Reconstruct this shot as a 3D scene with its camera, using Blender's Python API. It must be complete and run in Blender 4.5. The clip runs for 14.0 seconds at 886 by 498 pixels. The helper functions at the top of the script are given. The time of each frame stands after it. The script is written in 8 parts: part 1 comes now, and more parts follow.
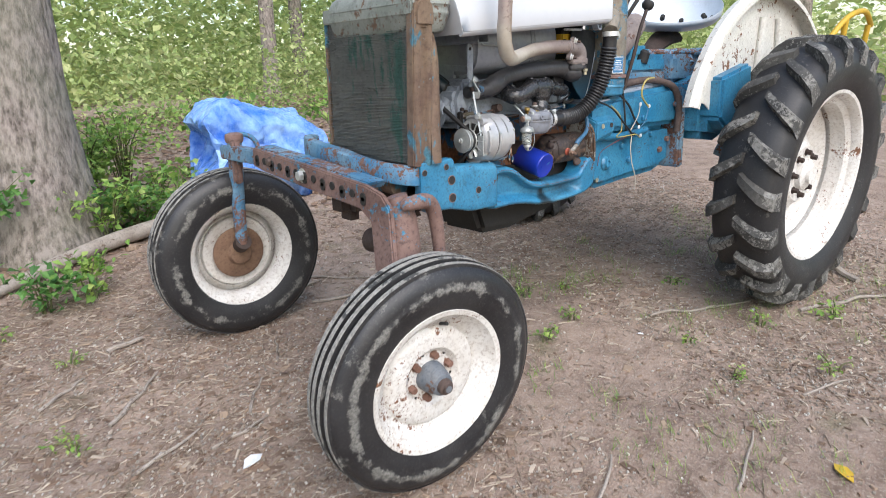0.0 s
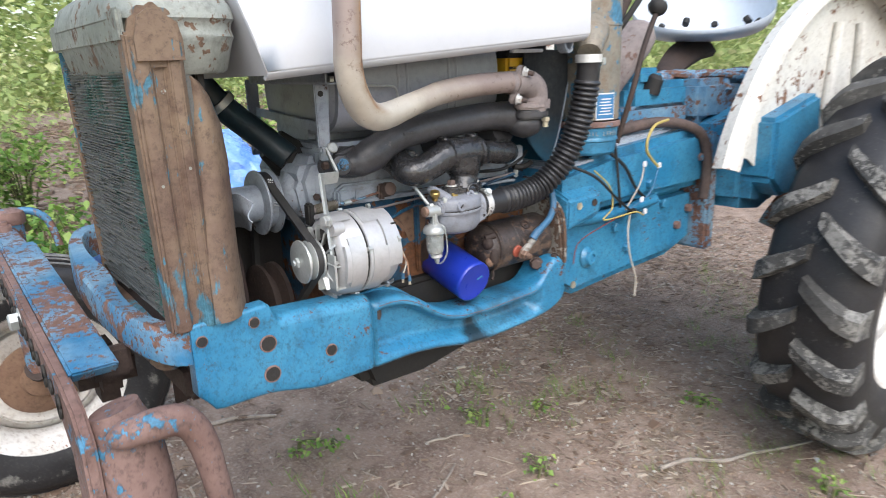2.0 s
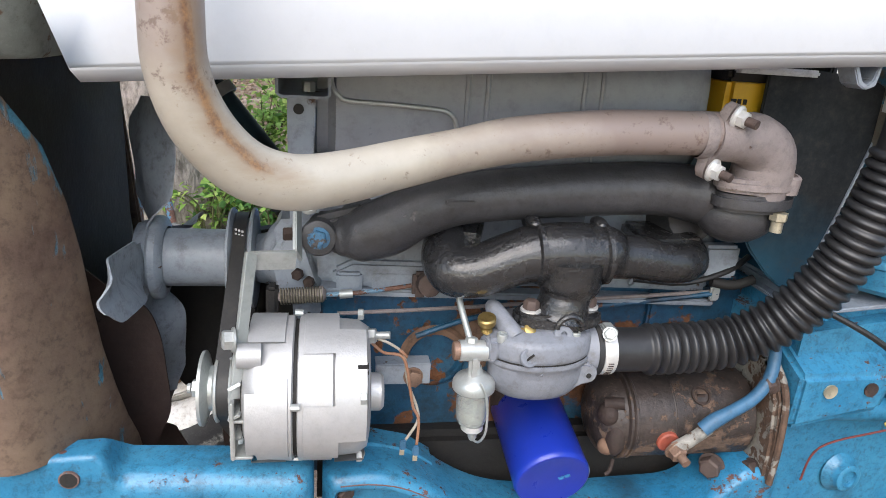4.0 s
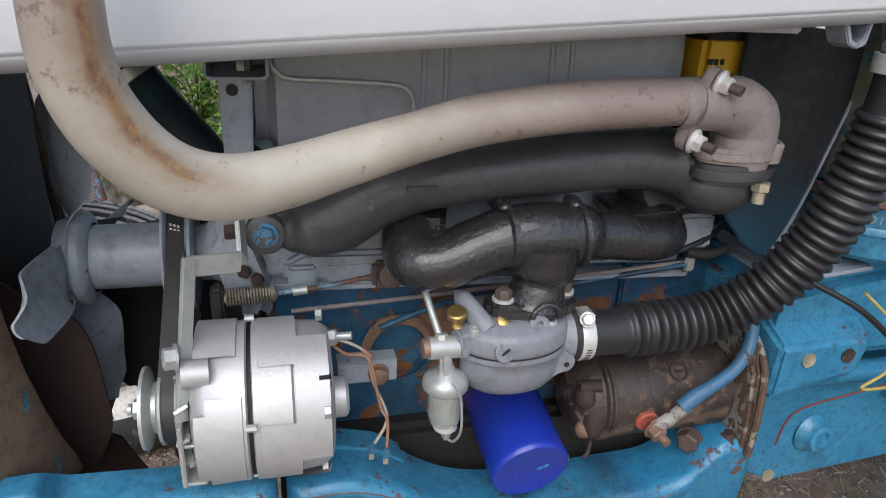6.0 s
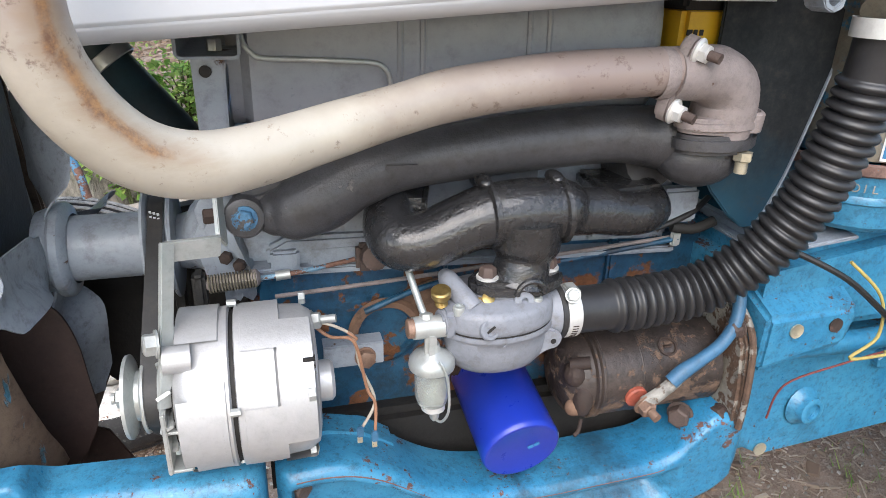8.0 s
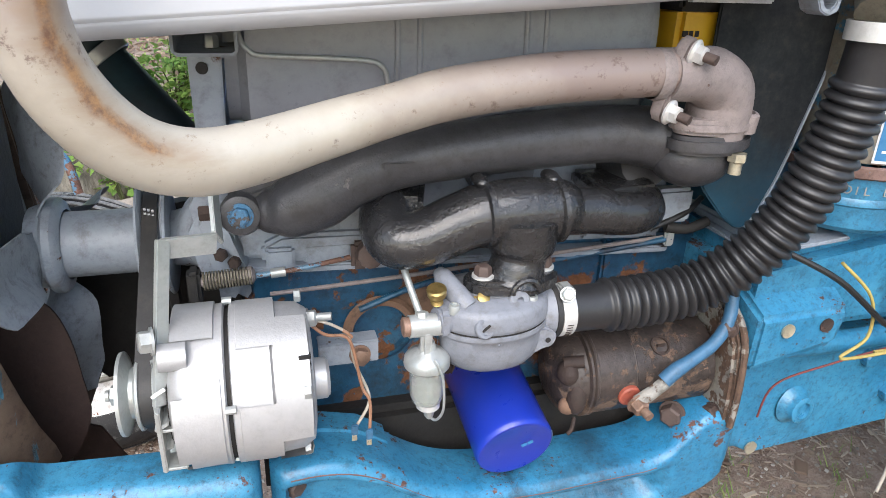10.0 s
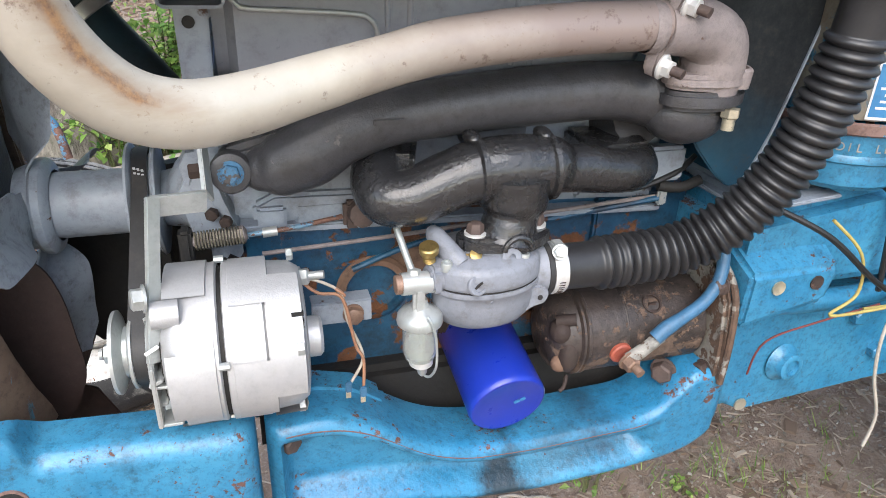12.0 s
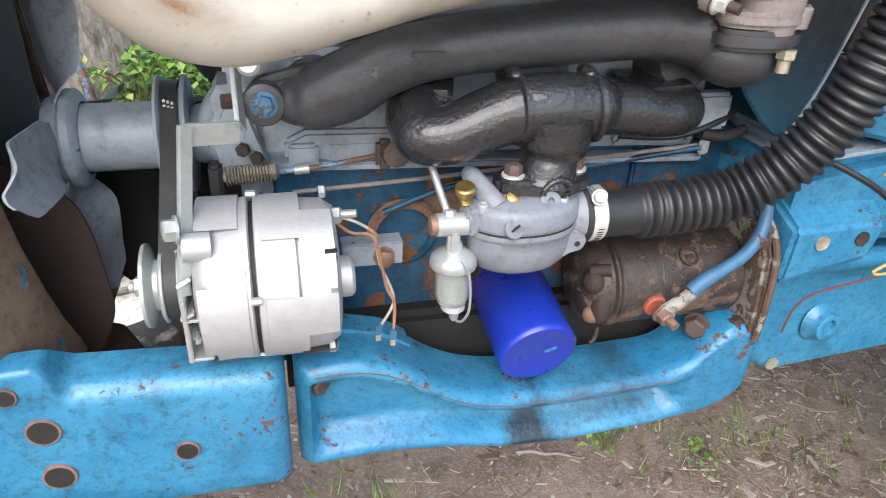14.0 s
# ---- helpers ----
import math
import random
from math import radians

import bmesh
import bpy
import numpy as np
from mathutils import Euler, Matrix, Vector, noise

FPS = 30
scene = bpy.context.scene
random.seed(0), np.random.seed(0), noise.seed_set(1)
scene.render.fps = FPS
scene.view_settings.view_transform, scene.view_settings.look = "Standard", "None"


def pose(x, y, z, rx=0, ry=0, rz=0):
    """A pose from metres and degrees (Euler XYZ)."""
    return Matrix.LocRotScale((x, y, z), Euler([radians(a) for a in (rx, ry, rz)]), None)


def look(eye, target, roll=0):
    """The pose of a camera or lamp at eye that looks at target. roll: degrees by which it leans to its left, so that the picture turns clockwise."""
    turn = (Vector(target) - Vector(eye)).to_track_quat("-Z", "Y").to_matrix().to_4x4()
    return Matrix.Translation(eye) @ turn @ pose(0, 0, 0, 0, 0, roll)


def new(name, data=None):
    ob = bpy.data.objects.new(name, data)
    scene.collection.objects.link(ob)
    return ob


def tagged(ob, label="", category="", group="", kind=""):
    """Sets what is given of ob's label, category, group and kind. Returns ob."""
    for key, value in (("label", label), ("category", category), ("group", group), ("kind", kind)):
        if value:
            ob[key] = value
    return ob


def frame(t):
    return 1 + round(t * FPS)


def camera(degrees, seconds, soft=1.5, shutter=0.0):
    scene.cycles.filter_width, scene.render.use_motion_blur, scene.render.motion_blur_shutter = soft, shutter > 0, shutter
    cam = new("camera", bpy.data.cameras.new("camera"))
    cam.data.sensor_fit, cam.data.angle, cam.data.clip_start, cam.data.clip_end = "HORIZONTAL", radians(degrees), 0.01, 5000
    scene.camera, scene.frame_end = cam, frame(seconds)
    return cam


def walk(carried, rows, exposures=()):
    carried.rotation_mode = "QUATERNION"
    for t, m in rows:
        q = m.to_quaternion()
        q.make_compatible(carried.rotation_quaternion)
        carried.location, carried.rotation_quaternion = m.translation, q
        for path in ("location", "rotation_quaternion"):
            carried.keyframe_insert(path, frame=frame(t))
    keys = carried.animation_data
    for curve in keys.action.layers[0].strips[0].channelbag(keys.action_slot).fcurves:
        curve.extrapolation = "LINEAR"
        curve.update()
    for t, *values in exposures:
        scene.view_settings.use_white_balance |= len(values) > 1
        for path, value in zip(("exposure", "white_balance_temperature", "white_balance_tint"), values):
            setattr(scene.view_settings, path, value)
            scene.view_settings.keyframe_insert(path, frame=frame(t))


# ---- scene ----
cam = camera(66.5, 14.0, soft=0.8, shutter=0.25)
PATH = [
    (0, (-1.386, -1.812, 1.092), (-0.028, -0.250, 0.545), -1.7),
    (0.5, (-1.170, -1.717, 1.117), (0.177, -0.122, 0.645), -1.5),
    (1, (-0.970, -1.617, 1.162), (0.290, 0.052, 0.706), -1.8),
    (1.5, (-0.712, -1.408, 1.187), (0.537, 0.255, 0.681), 0.2),
    (1.7, (-0.598, -1.354, 1.205), (0.750, 0.213, 0.651), -0.2),
    (2, (-0.414, -1.270, 1.202), (0.863, 0.350, 0.636), -1.9),
    (2.1, (-0.360, -1.237, 1.199), (0.813, 0.462, 0.639), -2.5),
    (2.5, (-0.134, -1.129, 1.251), (0.775, 0.708, 0.635), -0.2),
    (2.6, (-0.089, -1.103, 1.259), (0.773, 0.750, 0.624), 0.1),
    (3, (0.081, -0.967, 1.243), (0.891, 0.897, 0.574), 5.0),
    (3.1, (0.120, -0.930, 1.234), (0.891, 0.905, 0.449), 4.5),
    (3.4, (0.197, -0.877, 1.227), (0.918, 0.980, 0.447), 3.4),
    (3.5, (0.211, -0.865, 1.249), (0.796, 1.040, 0.465), 3.0),
    (3.7, (0.223, -0.869, 1.244), (0.574, 1.133, 0.576), 4.1),
    (5.8, (0.221, -0.788, 1.269), (0.761, 1.160, 0.564), 2.3),
    (6, (0.223, -0.788, 1.262), (0.736, 1.125, 0.447), 2.8),
    (6.5, (0.218, -0.788, 1.244), (0.767, 1.105, 0.412), 3.5),
    (7, (0.220, -0.786, 1.243), (0.754, 1.115, 0.418), 2.6),
    (7.5, (0.233, -0.792, 1.249), (0.792, 1.104, 0.429), 2.2),
    (8, (0.235, -0.792, 1.247), (0.762, 1.109, 0.415), 1.3),
    (10.3, (0.230, -0.791, 1.249), (0.794, 1.096, 0.412), 2.2),
    (10.5, (0.232, -0.789, 1.252), (0.806, 1.107, 0.443), 2.2),
    (11, (0.234, -0.791, 1.251), (0.828, 1.100, 0.443), 2.2),
    (11.5, (0.234, -0.791, 1.240), (0.802, 1.060, 0.328), 2.4),
    (12, (0.232, -0.796, 1.238), (0.793, 1.050, 0.311), 1.9),
    (12.5, (0.239, -0.798, 1.226), (0.813, 1.002, 0.223), 2.0),
    (13, (0.241, -0.800, 1.221), (0.798, 1.004, 0.213), 1.6),
    (13.5, (0.238, -0.793, 1.220), (0.800, 1.010, 0.215), 2.2),
    (14, (0.216, -0.785, 1.210), (0.720, 1.021, 0.180), 2.8),
]
walk(cam, [(t, look(eye, target, roll)) for t, eye, target, roll in PATH],
     exposures=[(0, 0.72), (1, 0.68), (1.5, 0.86), (2, 0.86), (2.5, 0.82), (3, 0.66), (3.5, 0.97), (4.4, 0.6), (5.8, 0.3), (6.05, 0.34), (6.4, 0.96), (7, 1.0), (11, 1.06), (14, 1.1)])

# ---- daylight under a bright overcast sky ----
world = bpy.data.worlds.new("world")
scene.world = world
world.use_nodes = True
wn = world.node_tree.nodes
sky = wn.new("ShaderNodeTexSky")
sky.sky_type = "NISHITA"
sky.sun_disc = False
sky.sun_elevation = radians(40)
sky.sun_rotation = radians(200)
sky.air_density = 1.2
sky.dust_density = 1.5
world.node_tree.links.new(sky.outputs[0], wn["Background"].inputs[0])
wn["Background"].inputs[1].default_value = 0.15
sun_data = bpy.data.lights.new("sun", "SUN")
sun_data.energy = 2.2
sun_data.angle = radians(60)
sun_data.color = (1.0, 0.975, 0.985)
sun = new("sun", sun_data)
sun.matrix_world = look((-1.1, -3.3, 4.8), (0.3, 0, 0.4))

# ---- small tools ----
K = 1.07  # plan units to metres


class Geo:
    """Points and faces gathered for one mesh, in plan units."""

    def __init__(self):
        self.v, self.f = [], []

    def add(self, verts, faces):
        n = len(self.v)
        self.v += [tuple(p) for p in verts]
        self.f += [tuple(i + n for i in q) for q in faces]
        return self

    def from_bm(self, bm, bev=0.0, seg=2):
        if bev > 0:
            edges = [e for e in bm.edges if len(e.link_faces) == 2 and e.calc_face_angle(0) > 0.5]
            bmesh.ops.bevel(bm, geom=edges, offset=bev, segments=seg, affect="EDGES", clamp_overlap=True)
        bm.verts.index_update()
        self.add([v.co for v in bm.verts], [[v.index for v in q.verts] for q in bm.faces])
        bm.free()
        return self

    def box(self, c, s, bev=0.002, rot=None):
        bm = bmesh.new()
        bmesh.ops.create_cube(bm, size=1.0)
        m = Matrix.Translation(c) @ (rot.to_4x4() if rot else Matrix.Identity(4)) @ Matrix.Diagonal((*s, 1))
        bmesh.ops.transform(bm, matrix=m, verts=bm.verts)
        return self.from_bm(bm, bev)

    def prism(self, pts, a0, a1, axis="y", bev=0.002, seg=2):
        """An outline pushed along an axis: (x, z) for y, (y, z) for x, (x, y) for z."""
        put = {"y": lambda p, a: (p[0], a, p[1]), "x": lambda p, a: (a, p[0], p[1]), "z": lambda p, a: (p[0], p[1], a)}[axis]
        bm = bmesh.new()
        lo = [bm.verts.new(put(p, a0)) for p in pts]
        hi = [bm.verts.new(put(p, a1)) for p in pts]
        bm.faces.new(lo[::-1])
        bm.faces.new(hi)
        for i in range(len(pts)):
            j = (i + 1) % len(pts)
            bm.faces.new((lo[i], lo[j], hi[j], hi[i]))
        bmesh.ops.recalc_face_normals(bm, faces=bm.faces)
        return self.from_bm(bm, bev, seg)

    def lathe(self, prof, origin, axis, seg=32, a0=0.0, a1=360.0, wob=0.0):
        """A profile of (along, radius) turned round an axis."""
        ax = Vector(axis).normalized()
        u = ax.orthogonal().normalized()
        w = ax.cross(u)
        o = Vector(origin)
        full = a1 - a0 >= 360
        n = seg if full else seg + 1
        vs, fs = [], []
        for i in range(n):
            th = radians(a0 + (a1 - a0) * i / seg)
            d = u * math.cos(th) + w * math.sin(th)
            for a, r in prof:
                vs.append(o + ax * a + d * (r * (1 + wob * math.sin(5 * th + 9 * a))))
        m = len(prof)
        for i in range(seg):
            j = (i + 1) % n
            for k in range(m - 1):
                fs.append((i * m + k, i * m + k + 1, j * m + k + 1, j * m + k))
        return self.add(vs, fs)

    def tube(self, path, r, seg=14, fine=6, caps=True, flat=1.0):
        """A round bar swept along a smooth line; r is one radius or one for each point."""
        P = [Vector(p) for p in path]
        R = list(r) if isinstance(r, (list, tuple)) else [r] * len(P)
        pts, rad = [], []
        for i in range(len(P) - 1):
            p0, p1, p2, p3 = P[max(i - 1, 0)], P[i], P[i + 1], P[min(i + 2, len(P) - 1)]
            for k in range(fine):
                t = k / fine
                pts.append(0.5 * (2 * p1 + (p2 - p0) * t + (2 * p0 - 5 * p1 + 4 * p2 - p3) * t * t + (3 * p1 - p0 - 3 * p2 + p3) * t**3))
                s = t * t * (3 - 2 * t)
                rad.append(R[i] * (1 - s) + R[i + 1] * s)
        pts.append(P[-1])
        rad.append(R[-1])
        vs, fs = [], []
        tan = [(pts[min(i + 1, len(pts) - 1)] - pts[max(i - 1, 0)]).normalized() for i in range(len(pts))]
        u = tan[0].orthogonal().normalized()
        for i, p in enumerate(pts):
            u = (u - tan[i] * u.dot(tan[i])).normalized()
            w = tan[i].cross(u)
            for k in range(seg):
                th = 2 * math.pi * k / seg
                vs.append(p + (u * math.cos(th) + w * math.sin(th) * flat) * rad[i])
        for i in range(len(pts) - 1):
            for k in range(seg):
                j = (k + 1) % seg
                fs.append((i * seg + k, i * seg + j, (i + 1) * seg + j, (i + 1) * seg + k))
        if caps:
            fs.append(tuple(range(seg))[::-1])
            fs.append(tuple((len(pts) - 1) * seg + k for k in range(seg)))
        return self.add(vs, fs)

    def bolt(self, p, d, r=0.009, h=0.007, washer=0.0):
        d = Vector(d).normalized()
        p = Vector(p)
        if washer:
            self.lathe([(0, 0), (0, washer), (0.002, washer), (0.002, 0)], p, d, 16)
            p = p + d * 0.002
        self.lathe([(0, 0), (0, r), (h * 0.85, r), (h, r * 0.8), (h, 0)], p, d, 6)
        return self

    def ball(self, c, s, seg=14, rings=8):
        vs, fs = [], []
        for i in range(rings + 1):
            th = math.pi * i / rings
            for k in range(seg):
                ph = 2 * math.pi * k / seg
                vs.append((c[0] + s[0] * math.sin(th) * math.cos(ph), c[1] + s[1] * math.sin(th) * math.sin(ph), c[2] + s[2] * math.cos(th)))
        for i in range(rings):
            for k in range(seg):
                j = (k + 1) % seg
                fs.append((i * seg + k, (i + 1) * seg + k, (i + 1) * seg + j, i * seg + j))
        return self.add(vs, fs)


def mesh_of(name, geo, mat, sharp=38):
    me = bpy.data.meshes.new(name)
    me.from_pydata([(x * K, y * K, z * K) for x, y, z in geo.v], [], geo.f)
    me.validate()
    me.materials.append(mat)
    me.polygons.foreach_set("use_smooth", [True] * len(me.polygons))
    bm = bmesh.new()
    bm.from_mesh(me)
    bmesh.ops.remove_doubles(bm, verts=bm.verts, dist=1e-5)
    bmesh.ops.recalc_face_normals(bm, faces=bm.faces)
    bm.to_mesh(me)
    bm.free()
    me.set_sharp_from_angle(angle=radians(sharp))
    return me


def thing(name, base, label, category, group="", kind=""):
    ob = new(name)
    ob.empty_display_size = 0.1
    ob.location = [c * K for c in base]
    return tagged(ob, label, category, group, kind)


def under(ob, parent):
    ob.parent = parent
    ob.matrix_parent_inverse = Matrix.Identity(4) if parent.parent else parent.matrix_basis.inverted()
    return ob


def part(name, geo, mat, parent, label="", sharp=38):
    ob = new(name, mesh_of(name, geo, mat, sharp))
    under(ob, parent)
    return tagged(ob, label) if label else ob


def solid(name, geo, mat, label, category, group="", kind="", sharp=38):
    return tagged(new(name, mesh_of(name, geo, mat, sharp)), label, category, group, kind)


def stack(outline, layers, centre):
    """One outline repeated in layers of (height, scale) about a centre."""
    m_ = len(outline)
    vs_, fs_ = [], []
    for z, s in layers:
        vs_ += [(centre[0] + (x - centre[0]) * s, centre[1] + (y - centre[1]) * s, z) for x, y in outline]
    for i in range(len(layers) - 1):
        for k in range(m_):
            fs_.append((i * m_ + k, i * m_ + (k + 1) % m_, (i + 1) * m_ + (k + 1) % m_, (i + 1) * m_ + k))
    fs_ += [tuple(range(m_)), tuple(len(vs_) - m_ + k for k in range(m_))]
    return Geo().add(vs_, fs_)


def rounded(pts_, n=5):
    """A closed smooth line through corner points."""
    P_ = [Vector((x, y, 0)) for x, y in pts_]
    out, m_ = [], len(P_)
    for i in range(m_):
        p0, p1, p2, p3 = P_[i - 1], P_[i], P_[(i + 1) % m_], P_[(i + 2) % m_]
        for k in range(n):
            t = k / n
            q = 0.5 * (2 * p1 + (p2 - p0) * t + (2 * p0 - 5 * p1 + 4 * p2 - p3) * t * t + (3 * p1 - p0 - 3 * p2 + p3) * t**3)
            out.append((q.x, q.y))
    return out


def ease(v):
    v = max(0.0, min(1.0, v))
    return v * v * (3 - 2 * v)


# ---- materials ----
def nodes_of(name):
    m = bpy.data.materials.new(name)
    m.use_nodes = True
    return m, m.node_tree.nodes, m.node_tree.links.new, m.node_tree.nodes["Principled BSDF"]


def noise_tex(n, l, coord, scale, detail=6.0, rough=0.6, stretch=None):
    t = n.new("ShaderNodeTexNoise")
    t.inputs["Scale"].default_value = scale
    t.inputs["Detail"].default_value = detail
    t.inputs["Roughness"].default_value = rough
    if stretch:
        mp = n.new("ShaderNodeMapping")
        mp.inputs["Scale"].default_value = stretch
        l(coord, mp.inputs["Vector"])
        coord = mp.outputs[0]
    l(coord, t.inputs["Vector"])
    return t.outputs["Fac"]


def ramp(n, l, fac, a, b, ca=(0, 0, 0, 1), cb=(1, 1, 1, 1)):
    r = n.new("ShaderNodeValToRGB")
    r.color_ramp.elements[0].position, r.color_ramp.elements[1].position = a, b
    r.color_ramp.elements[0].color, r.color_ramp.elements[1].color = ca, cb
    l(fac, r.inputs[0])
    return r.outputs[0]


def mix(n, l, fac, a, b):
    m = n.new("ShaderNodeMix")
    m.data_type = "RGBA"
    for v, k in ((fac, 0), (a, 6), (b, 7)):
        if isinstance(v, (int, float)):
            m.inputs[k].default_value = v
        elif isinstance(v, tuple):
            m.inputs[k].default_value = (*v[:3], 1)
        else:
            l(v, m.inputs[k])
    return m.outputs[2]


def math_node(n, l, op, a, b, c=0.0):
    m = n.new("ShaderNodeMath")
    m.operation = op
    for v, k in ((a, 0), (b, 1), (c, 2)):
        if isinstance(v, (int, float)):
            m.inputs[k].default_value = v
        else:
            l(v, m.inputs[k])
    return m.outputs[0]


def surface(name, base, second=None, wear=None, amount=0.0, scale=14.0, big=3.0, rough=0.5, wear_rough=0.85, metal=0.0,
            bump=0.15, grime=0.25, dark=(0.03, 0.025, 0.02), grain=160.0, stretch=None, coat=0.0, fleck=0.26, lumps=0.0, soot=0.0, level=0.0):
    """Paint, metal or rubber: tint drift, fine flecks, grime, and clustered chips that show what lies underneath."""
    m, n, l, p = nodes_of(name)
    co = n.new("ShaderNodeTexCoord").outputs["Object"]
    drift = noise_tex(n, l, co, big, 5, 0.65)
    col = mix(n, l, ramp(n, l, drift, 0.36, 0.64), base, second or tuple(c * 0.8 for c in base))
    fine = noise_tex(n, l, co, grain, 3)
    spots = noise_tex(n, l, co, scale * 2.2, 8, 0.72)
    speck = noise_tex(n, l, co, 75, 9, 0.8)
    col = mix(n, l, ramp(n, l, speck, 0.5, 0.72, (0, 0, 0, 1), (fleck * 2.2, fleck * 2.2, fleck * 2.2, 1)), col, tuple(c * 0.35 for c in base))
    col = mix(n, l, ramp(n, l, speck, 0.28, 0.45, (fleck, fleck, fleck, 1), (0, 0, 0, 1)), col, tuple(min(1.0, c * 1.6 + 0.04) for c in base))
    col = mix(n, l, ramp(n, l, spots, 0.52, 0.75, (0, 0, 0, 1), (grime, grime, grime, 1)), col, dark)
    if soot > 0:
        patch = noise_tex(n, l, co, 5.5, 8, 0.72)
        col = mix(n, l, ramp(n, l, patch, 0.53, 0.68, (0, 0, 0, 1), (soot, soot, soot, 1)), col, (0.018, 0.016, 0.015))
    rgh = n.new("ShaderNodeMapRange")
    rgh.inputs["To Min"].default_value = max(rough - 0.14, 0.02)
    rgh.inputs["To Max"].default_value = min(rough + 0.18, 1.0)
    l(spots, rgh.inputs["Value"])
    rough_out = rgh.outputs[0]
    height = fine
    if wear and amount > 0:
        w = noise_tex(n, l, co, scale, 9, 0.66, stretch)
        chips = noise_tex(n, l, co, scale * 3.6, 6, 0.6, stretch)
        clus = noise_tex(n, l, co, scale * 0.22, 3, 0.5)
        edge = 0.72 - 0.34 * amount
        a = math_node(n, l, "MULTIPLY_ADD", clus, 0.45, math_node(n, l, "ADD", w, -0.225))
        b = math_node(n, l, "MULTIPLY_ADD", clus, 0.6, math_node(n, l, "ADD", chips, -0.34))
        both = math_node(n, l, "MAXIMUM", a, b)
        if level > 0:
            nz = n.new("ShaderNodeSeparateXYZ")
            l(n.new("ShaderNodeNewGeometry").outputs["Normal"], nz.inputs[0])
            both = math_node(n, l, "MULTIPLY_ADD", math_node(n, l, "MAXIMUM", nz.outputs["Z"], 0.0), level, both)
        mask = ramp(n, l, both, edge - 0.01, edge + 0.02)
        wcol = mix(n, l, ramp(n, l, speck, 0.38, 0.62), tuple(min(1.0, c * 1.25) for c in wear), tuple(c * 0.5 for c in wear))
        col = mix(n, l, mask, col, wcol)
        mr = n.new("ShaderNodeMix")
        l(mask, mr.inputs[0])
        l(rough_out, mr.inputs[2])
        mr.inputs[3].default_value = wear_rough
        rough_out = mr.outputs[0]
        if metal > 0:
            mm = n.new("ShaderNodeMapRange")
            mm.inputs["To Min"].default_value = metal
            mm.inputs["To Max"].default_value = 0.1
            l(mask, mm.inputs["Value"])
            l(mm.outputs[0], p.inputs["Metallic"])
        height = math_node(n, l, "MULTIPLY_ADD", mask, -1.2, fine)
    if lumps > 0:
        lump = noise_tex(n, l, co, 22, 4, 0.6)
        height = math_node(n, l, "MULTIPLY_ADD", lump, lumps, height)
    if metal > 0 and not (wear and amount > 0):
        p.inputs["Metallic"].default_value = metal
    l(col, p.inputs["Base Color"])
    l(rough_out, p.inputs["Roughness"])
    p.inputs["Coat Weight"].default_value = coat
    b = n.new("ShaderNodeBump")
    b.inputs["Strength"].default_value = bump
    b.inputs["Distance"].default_value = 0.002
    l(height, b.inputs["Height"])
    l(b.outputs[0], p.inputs["Normal"])
    return m


RUST = (0.17, 0.075, 0.045)
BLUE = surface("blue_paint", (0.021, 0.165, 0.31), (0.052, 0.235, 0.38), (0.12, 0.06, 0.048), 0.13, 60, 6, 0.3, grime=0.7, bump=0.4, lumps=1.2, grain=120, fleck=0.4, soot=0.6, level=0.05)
BLUE_OLD = surface("blue_paint_worn", (0.025, 0.15, 0.29), (0.19, 0.31, 0.4), (0.17, 0.09, 0.065), 0.52, 38, 6, 0.45, grime=0.6, bump=0.35, fleck=0.25)
BLUE_CLEAN = surface("blue_bolt_paint", (0.03, 0.12, 0.24), (0.06, 0.18, 0.31), (0.1, 0.09, 0.085), 0.5, 60, 12, 0.5, grime=0.6, bump=0.4, fleck=0.4)
# Engine blue is darkened for shade under the hood as well as for oil.
BLUE_ENGINE = surface("shaded_blue_engine_paint", (0.01, 0.06, 0.125), (0.02, 0.105, 0.185), (0.16, 0.066, 0.028), 0.5, 7, 5, 0.4, grime=1.0, bump=0.4, fleck=0.4, dark=(0.012, 0.01, 0.009), soot=1.0)
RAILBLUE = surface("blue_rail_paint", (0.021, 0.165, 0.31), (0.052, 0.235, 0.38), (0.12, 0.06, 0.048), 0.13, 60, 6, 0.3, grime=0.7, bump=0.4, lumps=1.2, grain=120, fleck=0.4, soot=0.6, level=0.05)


def oil_run(m, x0, half):
    """A ragged black oil run across a painted part, where the filter has dripped."""
    n, l = m.node_tree.nodes, m.node_tree.links.new
    p = n["Principled BSDF"]
    co = n.new("ShaderNodeTexCoord").outputs["Object"]
    xyz = n.new("ShaderNodeSeparateXYZ")
    l(co, xyz.inputs[0])
    off = math_node(n, l, "ABSOLUTE", math_node(n, l, "ADD", xyz.outputs["X"], -x0), 0.0)
    rag = noise_tex(n, l, co, 26, 8, 0.7, (1.0, 1.0, 0.6))
    low_ = math_node(n, l, "MULTIPLY_ADD", xyz.outputs["Z"], -5.0, 3.3)
    both = math_node(n, l, "ADD", math_node(n, l, "MULTIPLY_ADD", off, -1.0 / half, 0.62), math_node(n, l, "MULTIPLY_ADD", rag, 0.9, low_))
    mask = ramp(n, l, both, 0.72, 1.0, (0, 0, 0, 1), (0.93, 0.93, 0.93, 1))
    l(mix(n, l, mask, p.inputs["Base Color"].links[0].from_socket, (0.01, 0.016, 0.02)), p.inputs["Base Color"])
    return m


